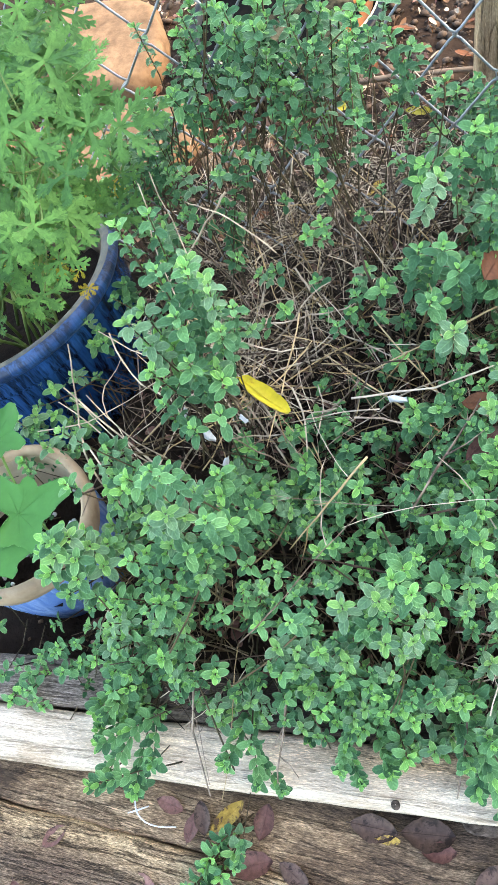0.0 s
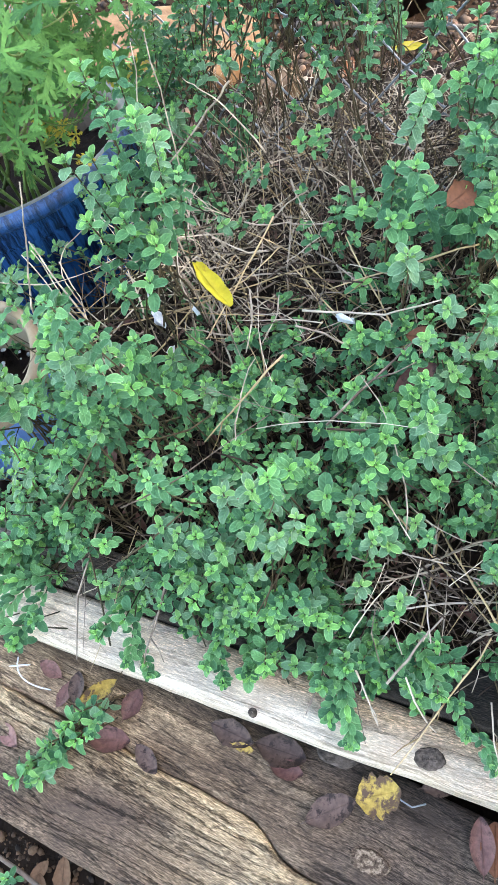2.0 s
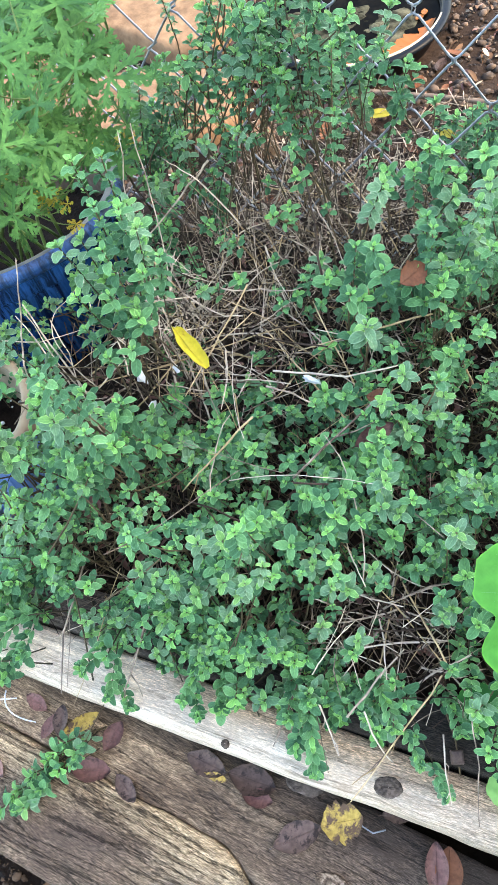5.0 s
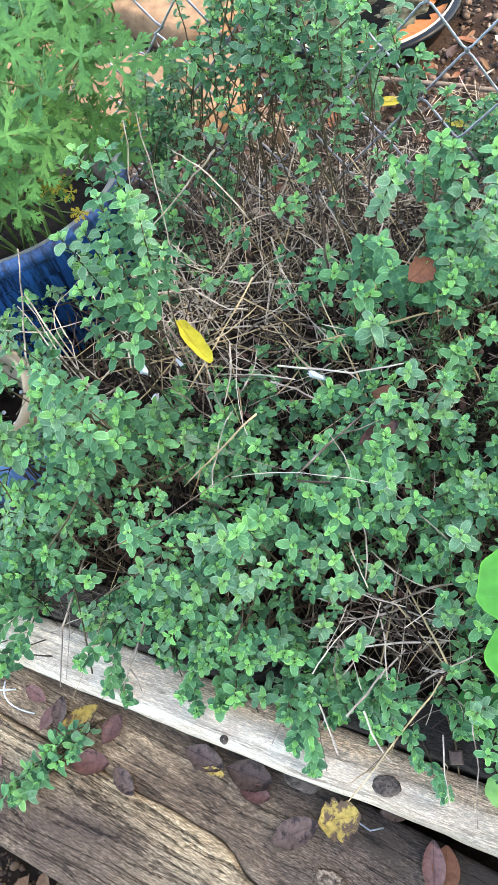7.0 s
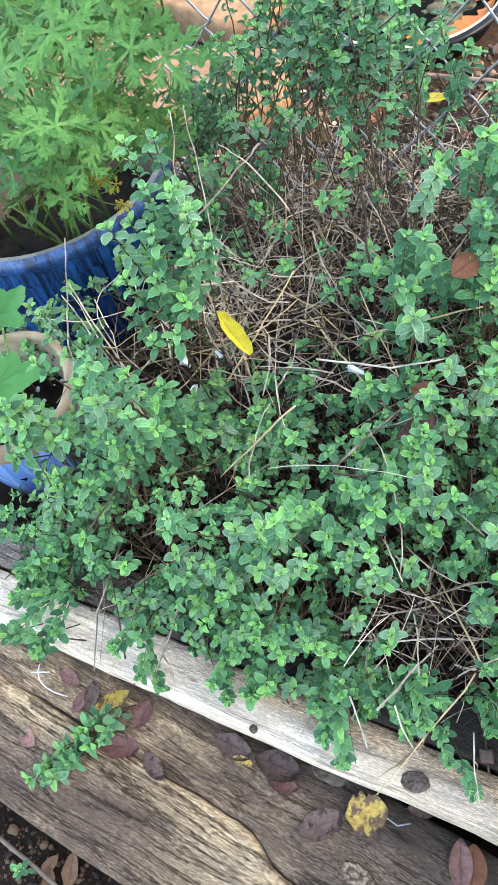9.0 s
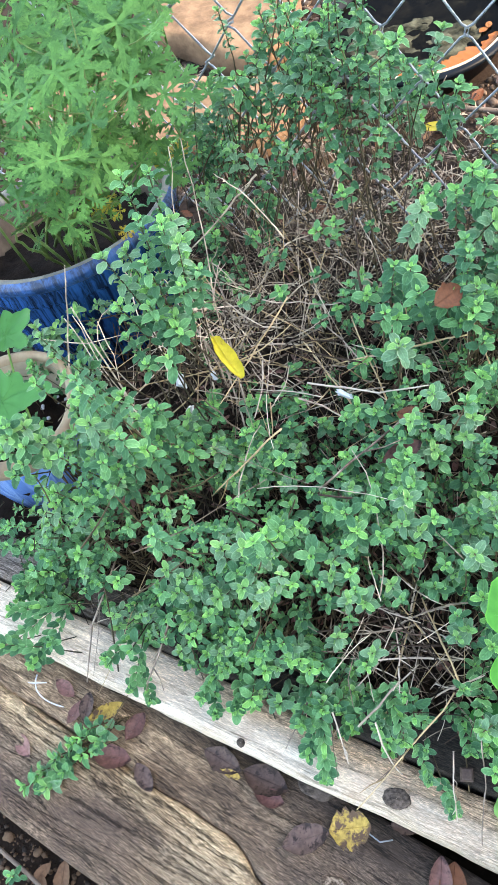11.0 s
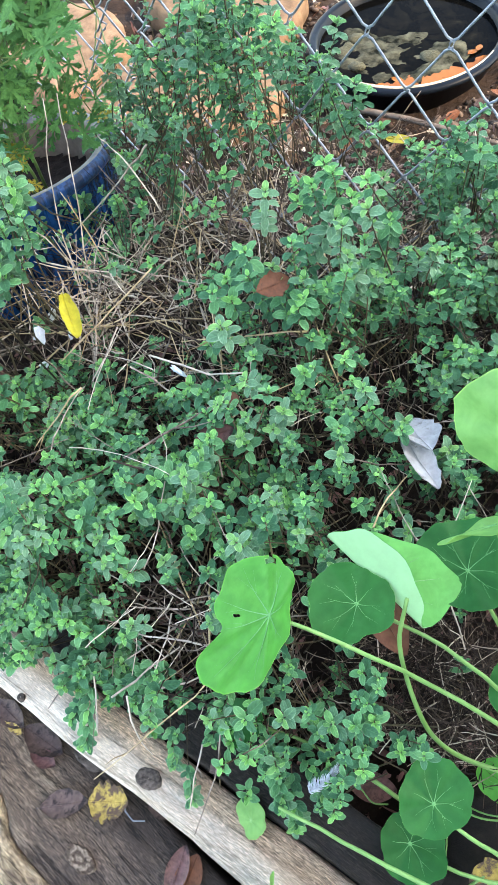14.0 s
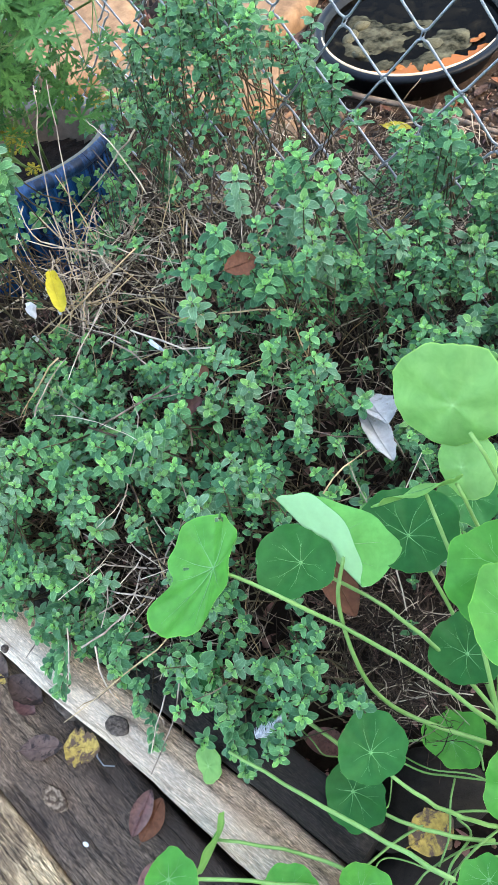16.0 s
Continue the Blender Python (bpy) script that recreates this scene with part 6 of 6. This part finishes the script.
def build_geranium():
    plant = thing("scented_geranium", (-0.40, 0.55, 0.145), "bright green scented geranium with lacy leaves in the blue pot", "plant")
    base = plant.location
    kinds = [geranium_leaf_mesh(k, 0.039, GERAN) for k in range(8)]
    old = [geranium_leaf_mesh(20 + k, 0.026, GERAN_OLD) for k in range(2)]
    r = random.Random(9)
    stems = []
    for k in range(22):
        tip = Vector((r.uniform(-0.46, -0.20), r.uniform(0.41, 0.66), r.uniform(0.36, 0.47))) if k < 16 else Vector((r.uniform(-0.46, -0.28), r.uniform(0.42, 0.60), r.uniform(0.27, 0.36)))
        root = Vector((-0.39 + r.uniform(-.05, .06), 0.54 + r.uniform(-.06, .05), 0.145))
        pts = bent(root, tip, (r.uniform(-.02, .02), r.uniform(-.02, .02), 0.03), 9, k, 0.003)
        stems.append(pts)
        part("stem", Shape().add(*tube([p - base for p in pts], [0.0022 - 0.00012 * i for i in range(9)], 6)).mesh("stem", [GERAN_STEM]), plant)
    def add(p, nrm, sc, turn, near):
        m = Matrix.Translation(Vector(p) - base) @ frame_to(nrm, turn) @ Matrix.Scale(sc, 4)
        part("leaf", r.choice(old) if r.random() < (0.10 if p[2] < 0.36 and p[1] > 0.43 else 0.01) else kinds[r.randrange(8)], plant, m)
        pts = bent(near, p, (0, 0, -0.008), 6, 0, 0)
        part("leaf_stalk", Shape().add(*tube([q - base for q in pts], 0.0007, 5)).mesh("leaf_stalk", [GERAN_STEM]), plant)
    for k in range(6):      # yellowed leaves low in the pot
        p = Vector((r.uniform(-.31, -.24), r.uniform(.47, .53), r.uniform(.25, .31)))
        q = min((q for st in stems for q in st[2:]), key=lambda q: (q - p).length)
        part("leaf", old[k % 2], plant, Matrix.Translation(p - base) @ frame_to((r.gauss(.1, .4), r.gauss(-.4, .3), 1), r.uniform(0, 6.3)) @ Matrix.Scale(0.5, 4))
        part("leaf_stalk", Shape().add(*tube([w - base for w in bent(q, p, (0, 0, -0.006), 6, 0, 0)], 0.0006, 5)).mesh("leaf_stalk", [GERAN_STEM]), plant)
    big = [((-0.188, 0.403, 0.50), 1.1), ((-0.157, 0.383, 0.475), 0.95), ((-0.187, 0.363, 0.455), 0.95), ((-0.157, 0.443, 0.46), 1.15), ((-0.150, 0.475, 0.43), 1.15), ((-0.226, 0.378, 0.37), 0.85), ((-0.205, 0.392, 0.39), 0.8), ((-0.185, 0.52, 0.42), 1.1),
           ((-0.235, 0.52, 0.46), 1.2), ((-0.21, 0.60, 0.45), 1.1), ((-0.27, 0.43, 0.45), 1.1), ((-0.23, 0.58, 0.47), 1.15), ((-0.30, 0.50, 0.46), 1.15), ((-0.24, 0.47, 0.44), 1.0), ((-0.20, 0.45, 0.47), 1.15), ((-0.22, 0.40, 0.48), 1.1), ((-0.215, 0.375, 0.44), 1.0), ((-0.24, 0.395, 0.40), 0.9), ((-0.148, 0.544, 0.380), 0.7)]
    for p, sc in big:
        s = min((q for st in stems for q in st[4:]), key=lambda q: (q - Vector(p)).length)
        add(p, (r.gauss(.1, .3), r.gauss(-.3, .3), 1), sc * 0.85, r.uniform(0, 6.3), s)
    for k in range(26):
        p = Vector((r.uniform(-.31, -.19), r.uniform(.50, .63), r.uniform(.40, .47)))
        s = min((q for st in stems for q in st[4:]), key=lambda q: (q - p).length)
        add(p, (r.gauss(.1, .3), r.gauss(-.3, .3), 1), r.uniform(0.8, 1.15), r.uniform(0, 6.3), s)
    for k in range(16):      # low leaves that hang inside the pot's far side
        p = Vector((r.uniform(-.27, -.205), r.uniform(.50, .60), r.uniform(.265, .36)))
        s = min((q for st in stems for q in st[2:]), key=lambda q: (q - p).length)
        add(p, (r.gauss(.2, .4), r.gauss(-.3, .4), 1), r.uniform(0.6, 0.9), r.uniform(0, 6.3), s)
    for k in range(235):
        st = r.choice(stems)
        q = st[r.randrange(3, 9)]
        p = q + (Vector((r.gauss(0, .035), r.gauss(-.005, .04), r.gauss(.012, .025))) if k < 270 else Vector((r.uniform(-.02, .04), r.uniform(.0, .06), r.uniform(0, .03))))
        if p.z < 0.27 + max(0, -0.29 - p.x) * 0.8 or p.x > -0.145 - 0.25 * max(0, p.y - 0.46) or p.y < 0.385:
            continue
        add(p, (r.gauss(.15, .7), r.gauss(-.4, .65), 1), r.uniform(0.45, 1.0), r.uniform(0, 6.3), q)


build_geranium()


def build_mallow():
    plant = thing("mallow_seedling", (-0.325, 0.264, 0.146), "broad soft green lobed leaves growing from the small pot", "plant")
    base = plant.location
    for k, (c, nrm, R, turn) in enumerate((((-0.276, 0.240, 0.270), (.1, -.2, 1), 0.030, 10), ((-0.302, 0.205, 0.262), (.15, -.25, 1), 0.024, -30), ((-0.312, 0.312, 0.270), (0, -.1, 1), 0.024, 60), ((-0.340, 0.245, 0.27), (0, -.1, 1), 0.028, 120))):
        top, under, veins = round_leaf(80 + k, R, 5, 0.26, 0, 0.16, 0.25, 0.3, 2.6, 0.045)
        m = Matrix.Translation(Vector(c) - base) @ frame_to(nrm, radians(turn))
        leaf = part("leaf", top.mesh("leaf", [LOBED]), plant, m)
        part("vein_web", veins.mesh("vein_web", [LOBED]), leaf)
        part("underside", under.mesh("underside", [NAST_PALE]), leaf)
        part("stem", Shape().add(*tube([p - base for p in bent((-0.325 + .01 * k, 0.262, 0.145), c, (-.01, 0, -.01), 8, k)], 0.0013, 6)).mesh("stem", [PETIOLE]), plant)


build_mallow()


# ---- fallen leaves and odds and ends ----
_fall = {}


def fallen_mesh(kind, mat, L=1.0, W=0.5, curl=0.25, seed=0, ragged=0.0, blunt=0.75):
    """A dry oval leaf of length 1 along x with a raised midrib, curled along its length."""
    key = (kind, mat.name, W, curl, seed, ragged, blunt)
    if key not in _fall:
        r = random.Random(seed * 31 + 7)
        nx, ny, vs, fs = 14, 6, [], []
        for i in range(nx + 1):
            t = i / nx
            w = W * 0.5 * (math.sin(math.pi * min(1, t * 0.97 + 0.015)) ** blunt) * (1 + ragged * r.uniform(-.5, .5))
            for j in range(ny + 1):
                s = j / ny * 2 - 1
                y = w * s
                z = curl * (0.55 * s * s * w + 0.20 * (t - 0.5) ** 2) + 0.03 * noise.noise(Vector((t * 5, s * 2, seed))) + 0.02
                vs.append((t - 0.5, y, z))
        for i in range(nx):
            for j in range(ny):
                o = i * (ny + 1) + j
                fs.append((o, o + ny + 1, o + ny + 2, o + 1))
        s = Shape().add(vs, fs)
        low = [(x, y, z - 0.014) for x, y, z in vs]
        s.add(low, [f[::-1] for f in fs])
        s.add(*tube([(-0.60, 0.0, 0.02), (-0.5, 0, 0.03 + curl * .05), (0, 0, 0.035), (0.45, 0, 0.03 + curl * .04)], [0.011, 0.011, 0.008, 0.003], 5))
        _fall[key] = s.mesh("fallen_leaf", [mat])
    return _fall[key]


def fallen(name, at, size, turn, mat, label, W=0.5, curl=0.3, seed=0, tilt=(0, 0), ragged=0.0, group="fallen leaves", blunt=0.75):
    put(name, fallen_mesh(name, mat, 1, W, curl, seed, ragged, blunt), pose(at[0], at[1], at[2], tilt[0], tilt[1], turn) @ Matrix.Scale(size, 4), None, label, "leaf", group)


Z = 0.0595
for k, (x, y, s, turn, mat) in enumerate(((-0.178, 0.016, 0.030, 70, DEAD), (-0.168, 0.024, 0.032, 100, DEAD_GREY), (-0.112, 0.022, 0.034, 75, DEAD), (-0.122, -0.012, 0.042, 12, DEAD), (-0.085, -0.018, 0.036, -35, DEAD_GREY),
                                         (-0.016, 0.020, 0.046, -10, DEAD_GREY), (0.036, 0.003, 0.032, 0, DEAD), (0.028, 0.016, 0.050, -3, DEAD_GREY), (-0.218, -0.030, 0.034, -30, DEAD), (0.078, -0.018, 0.050, 35, DEAD_GREY),
                                         (-0.31, 0.005, 0.030, 40, DEAD), (-0.335, -0.045, 0.036, -60, DEAD), (-0.20, 0.034, 0.030, 160, DEAD), (0.16, 0.022, 0.035, 20, DEAD_GREY))):
    fallen("fallen_leaf", (x, y, Z + 0.002 * (k % 2)), s * 0.88, turn, mat, "purplish brown dead leaf lying on the sleeper" if mat is DEAD else "grey rotting leaf stuck to the damp sleeper", 0.52 + 0.03 * (k % 4), 0.5 + 0.2 * (k % 4), k, (6 * ((k % 3) - 1), 5 * ((k % 4) - 1.5)), 0.16)
fallen("fallen_leaf", (-0.004, 0.011, Z + 0.004), 0.020, -5, YELLOW_OLD, "small orange dead leaf lying on the sleeper", 0.4, 0.2, 60)
fallen("fallen_leaf", (0.195, -0.012, Z + 0.003), 0.040, 100, DEAD, "curled purple and orange dead leaf on the sleeper", 0.48, 0.75, 61)
fallen("fallen_leaf", (0.205, -0.012, Z + 0.001), 0.038, 96, RUST_LEAF, "rust-orange dead leaf under a purple one", 0.6, 0.3, 62)
fallen("fallen_leaf", (0.232, -0.046, Z + 0.001), 0.036, 70, DEAD, "purplish brown dead leaf lying on the sleeper", 0.56, 0.4, 63)
fallen("fallen_leaf", (0.113, 0.003, Z + 0.004), 0.037, 25, YELLOW_OLD, "torn yellow leaf with black rot on the sleeper", 0.85, 0.7, 64, (4, -5), 0.45)
fallen("fallen_leaf", (-0.143, 0.026, Z + 0.008), 0.040, 40, YELLOW_OLD, "yellow and green dying leaf at the foot of the edging", 0.36, 1.0, 65, (12, 0))
fallen("fallen_leaf", (-0.070, 0.3200, 0.283), 0.050, -40, YELLOW, "bright yellow fallen leaf resting on the dry stems", 0.31, 1.2, 66, (-18, 8), 0.16, blunt=0.42)
fallen("fallen_leaf", (0.108, 0.384, 0.330), 0.030, 60, RUST_LEAF, "small brown leaf caught in the oregano", 0.7, 0.5, 67, (30, 10), 0.3)
fallen("fallen_leaf", (0.094, 0.285, 0.245), 0.036, 40, DEAD, "brown curled leaf caught under the oregano", 0.5, 0.6, 68, (35, -10))
fallen("fallen_leaf", (0.095, 0.315, 0.255), 0.030, -20, RUST_LEAF, "small brown leaf caught in the oregano", 0.5, 0.6, 69, (10, -30))
fallen("fallen_leaf", (0.2765, 0.2202, 0.1850), 0.058, -35, RUST_LEAF, "large rust-brown dead leaf under the nasturtium", 0.5, 0.5, 70, (0, 12))
fallen("fallen_leaf", (-0.150, 0.262, 0.215), 0.036, 75, DEAD, "pinkish brown dead leaf between pot and oregano", 0.6, 0.5, 71, (25, -30))
fallen("fallen_leaf", (-0.150, 0.20, 0.20), 0.036, 100, DEAD, "pinkish brown dead leaf under the oregano", 0.55, 0.5, 72, (10, -30))
fallen("fallen_leaf", (0.416, 0.100, 0.10), 0.040, 60, YELLOW_OLD, "toothed yellow and orange leaf among nasturtium stems", 0.85, 0.3, 73, (10, -10), 0.25)
fallen("fallen_leaf", (0.243, 0.358, 0.232), 0.046, 140, PAPER, "bleached grey-white crumpled leaf in the oregano", 0.75, 0.9, 74, (15, 20), 0.25)
fallen("fallen_leaf", (0.252, 0.338, 0.230), 0.056, -35, PAPER, "bleached grey-white crumpled leaf in the oregano", 0.45, 0.8, 75, (-20, 10), 0.2)
fallen("fallen_leaf", (0.310, 0.12, 0.075), 0.040, 20, DEAD, "dead leaf lying in the dark gap by the timber", 0.6, 0.4, 76)
fallen("fallen_leaf", (-0.015, 0.93, 0.045), 0.045, 10, GERAN_OLD, "dull yellow fallen leaf behind the fence", 0.45, 0.3, 77)
fallen("fallen_leaf", (0.085, 0.90, 0.04), 0.038, -20, GERAN_OLD, "dull yellow fallen leaf behind the fence", 0.45, 0.3, 78)
fallen("fallen_leaf", (0.02, 0.74, 0.07), 0.03, 50, YELLOW_OLD, "yellow fallen leaf at the foot of the fence", 0.45, 0.3, 79)

pond_stones()
_r = random.Random(77)
for k in range(120):
    x, y = _r.uniform(-0.35, 0.42), _r.uniform(0.67, 1.20)
    if in_tub(x, y):
        continue
    fallen("fallen_leaf", (x, y, ground_z(x, y) + 0.008), _r.uniform(0.016, 0.036), _r.uniform(0, 360), (LITTER, DEAD_GREY, LITTER, RUST_LEAF)[k % 4], "dry tan and brown leaf on the ground behind the fence", 0.5, 0.5, k % 6, (_r.uniform(-20, 20), _r.uniform(-20, 20)), 0.2, "leaf litter behind the fence")
for k in range(16):
    x = _r.uniform(-0.34, -0.02)
    y = -0.155 - 0.19 * x - _r.uniform(0, 0.12)
    fallen("fallen_leaf", (x, y, ground_z(x, y) + 0.006), _r.uniform(0.022, 0.036), _r.uniform(0, 360), LITTER, "dry brown leaf on the soil in front of the sleeper", 0.5, 0.5, k % 6, (0, 0), 0.2)

# litter of fine scraps on the soil behind the fence and under the oregano
_s = Shape()
for k in range(2600):
    back = k < 1500
    x, y = (_r.uniform(-0.7, 0.6), _r.uniform(0.66, 1.4)) if back else (_r.uniform(-0.3, 0.45), _r.uniform(0.10, 0.66))
    if back and in_tub(x, y):
        continue
    L, w = _r.uniform(0.006, 0.024), _r.uniform(0.002, 0.008)
    vs, fs = leaf_blade(L, w, _r.uniform(-.3, .4), .3)
    _s.add(vs, fs, _r.randrange(3) if back else 2, Matrix.Translation((x, y, ground_z(x, y) + 0.004)) @ Euler((_r.gauss(0, .5), _r.gauss(0, .5), _r.uniform(0, 6.3))).to_matrix().to_4x4())
put("leaf_scraps", _s.mesh("leaf_scraps", [LITTER, DRY_STEM, DEAD]), None, None, "dry scraps of leaf and bark scattered on the soil", "leaf litter", kind="stuff")

put("fallen_stick", Shape().add(*tube(bent((-0.19, 1.0, 0.03), (0.36, 0.935, 0.035), (0, .01, .005), 14, 3, 0.002), [0.0052 - 0.0002 * i for i in range(14)], 8)).mesh("fallen_stick", [STICK]), None, None, "long pale dry stick lying behind the fence", "stick")
put("fallen_stick", Shape().add(*tube(bent((0.03, 0.80, 0.035), (0.26, 0.90, 0.06), (0, .02, .005), 12, 5, 0.002), [0.004 - 0.0002 * i for i in range(12)], 8)).mesh("fallen_stick", [STICK]), None, None, "thin forked dry stick leaning behind the fence", "stick")
put("fallen_stick", Shape().add(*tube(bent((-0.30, -0.115, 0.012), (-0.09, -0.165, 0.012), (0, .008, .002), 10, 6, 0.001), 0.0022, 6)).mesh("fallen_stick", [STICK]), None, None, "thin pale stick on the soil in front of the sleeper", "stick")

def crumb_mesh(k):
    bm = bmesh.new()
    bmesh.ops.create_cube(bm, size=1.6)
    bmesh.ops.subdivide_edges(bm, edges=bm.edges[:], cuts=1, use_grid_fill=True)
    for v in bm.verts:
        v.co += Vector((noise.noise(v.co * 1.7 + Vector((k, 0, 0))), noise.noise(v.co * 1.7 + Vector((0, k, 3))), noise.noise(v.co * 1.7 + Vector((5, 0, k))))) * 0.95
    me = bpy.data.meshes.new("crumb")
    bm.to_mesh(me)
    bm.free()
    me.materials.append(WHITE)
    return me


for (x, y, z, s) in ((0.033, 0.327, 0.250, 0.012), (-0.130, 0.319, 0.232, 0.014), (-0.098, 0.330, 0.236, 0.006), (-0.165, 0.365, 0.20, 0.011), (-0.118, 0.30, 0.215, 0.008)):
    s *= 0.5
    put("polystyrene_crumb", crumb_mesh(int(s * 1000) % 5), Matrix.Translation((x, y, z)) @ Euler((x * 40, y * 30, z * 50)).to_matrix().to_4x4() @ Matrix.Diagonal((s * 1.2, s, s * .35, 1)), None, "crumb of white polystyrene among dry stems", "polystyrene", "white crumbs in the bed")
put("cable_tie", Shape().add(*tube(bent((-0.229, 0.036, 0.074), (-0.192, 0.016, 0.063), (-.008, -.007, .003), 9), 0.0007, 6)).add(*tube([(-0.236, 0.026, 0.071), (-0.228, 0.028, 0.073), (-0.216, 0.032, 0.072)], [0.0005, 0.0010, 0.0006], 6)).mesh("cable_tie", [WHITE]), None, None, "bent white plastic tie lying on the sleeper", "cable tie")
put("wire_scrap", Shape().add(*tube([(0.126, 0.012, 0.066), (0.130, 0.004, 0.064), (0.140, 0.001, 0.063), (0.150, 0.006, 0.065)], 0.0007, 5)).mesh("wire_scrap", [GALV]), None, None, "thin scrap of wire on the sleeper", "wire")
put("dry_scrap", pebble_mesh(2, WHITE), Matrix.Translation((0.1644, -0.0588, 0.0605)) @ Matrix.Diagonal((.0035, .002, .0015, 1)), None, "small pale crumb on the sleeper", "crumb")


def build_feather():
    s = Shape()
    s.add(*tube([(0, 0, 0), (0.004, 0.012, 0.002), (0.003, 0.030, 0.0)], [0.0006, 0.0005, 0.0002], 5))
    r = random.Random(3)
    for k in range(60):
        t = k / 60
        p = Vector((0.004 * math.sin(t * 2), 0.024 * t, 0.001))
        for g in (-1, 1):
            e = p + Vector((g * 0.005 * (1 - 0.6 * t) * r.uniform(.4, 1.2), r.uniform(.001, .007), r.uniform(-.003, .004)))
            s.add(*tube([p, p.lerp(e, .5) + Vector((r.uniform(-.001, .001), -.0006, r.uniform(0, .001))), e], [0.0005, 0.0004, 0.0002], 3))
    put("feather", s.mesh("feather", [WHITE]), pose(0.279, 0.084, 0.188, 0, 20, -15), None, "small downy white feather caught on the oregano", "feather")


build_feather()
put("rock", pebble_mesh(1, ROCK), pose(0.405, 0.135, 0.055, 0, 0, 30) @ Matrix.Diagonal((0.05, 0.035, 0.045, 1)), None, "dark rock in the corner of the bed", "rock", "rocks at the end of the timber")
put("rock", pebble_mesh(5, ROCK), pose(0.392, 0.100, 0.050, 0, 0, 55) @ Matrix.Diagonal((0.034, 0.022, 0.026, 1)), None, "dark rock at the end of the edging timber", "rock", "rocks at the end of the timber")
put("rock", pebble_mesh(3, ROCK), pose(0.43, 0.06, 0.03, 0, 0, 70) @ Matrix.Diagonal((0.05, 0.04, 0.05, 1)), None, "dark rock at the end of the edging timber", "rock", "rocks at the end of the timber")
put("rock", pebble_mesh(4, ROCK), pose(0.37, 0.005, 0.02, 0, 0, 10) @ Matrix.Diagonal((0.04, 0.03, 0.035, 1)), None, "dark rock at the end of the edging timber", "rock", "rocks at the end of the timber")
for k, (x, y, s) in enumerate(((-0.198, -0.143, 0.012), (-0.186, -0.118, 0.010), (-0.16, -0.15, 0.011), (-0.24, -0.13, 0.010), (-0.22, -0.115, 0.012), (-0.14, -0.135, 0.008))):
    put("pebble", pebble_mesh(k, PATH_STONE), pose(x, y, ground_z(x, y) + s * 0.2, 0, 0, 40 * k) @ Matrix.Diagonal((s * 0.6, s * 0.45, s * 0.4, 1)), None, "smooth brown pebble on the soil by the sleeper", "pebble", "pebbles by the sleeper")
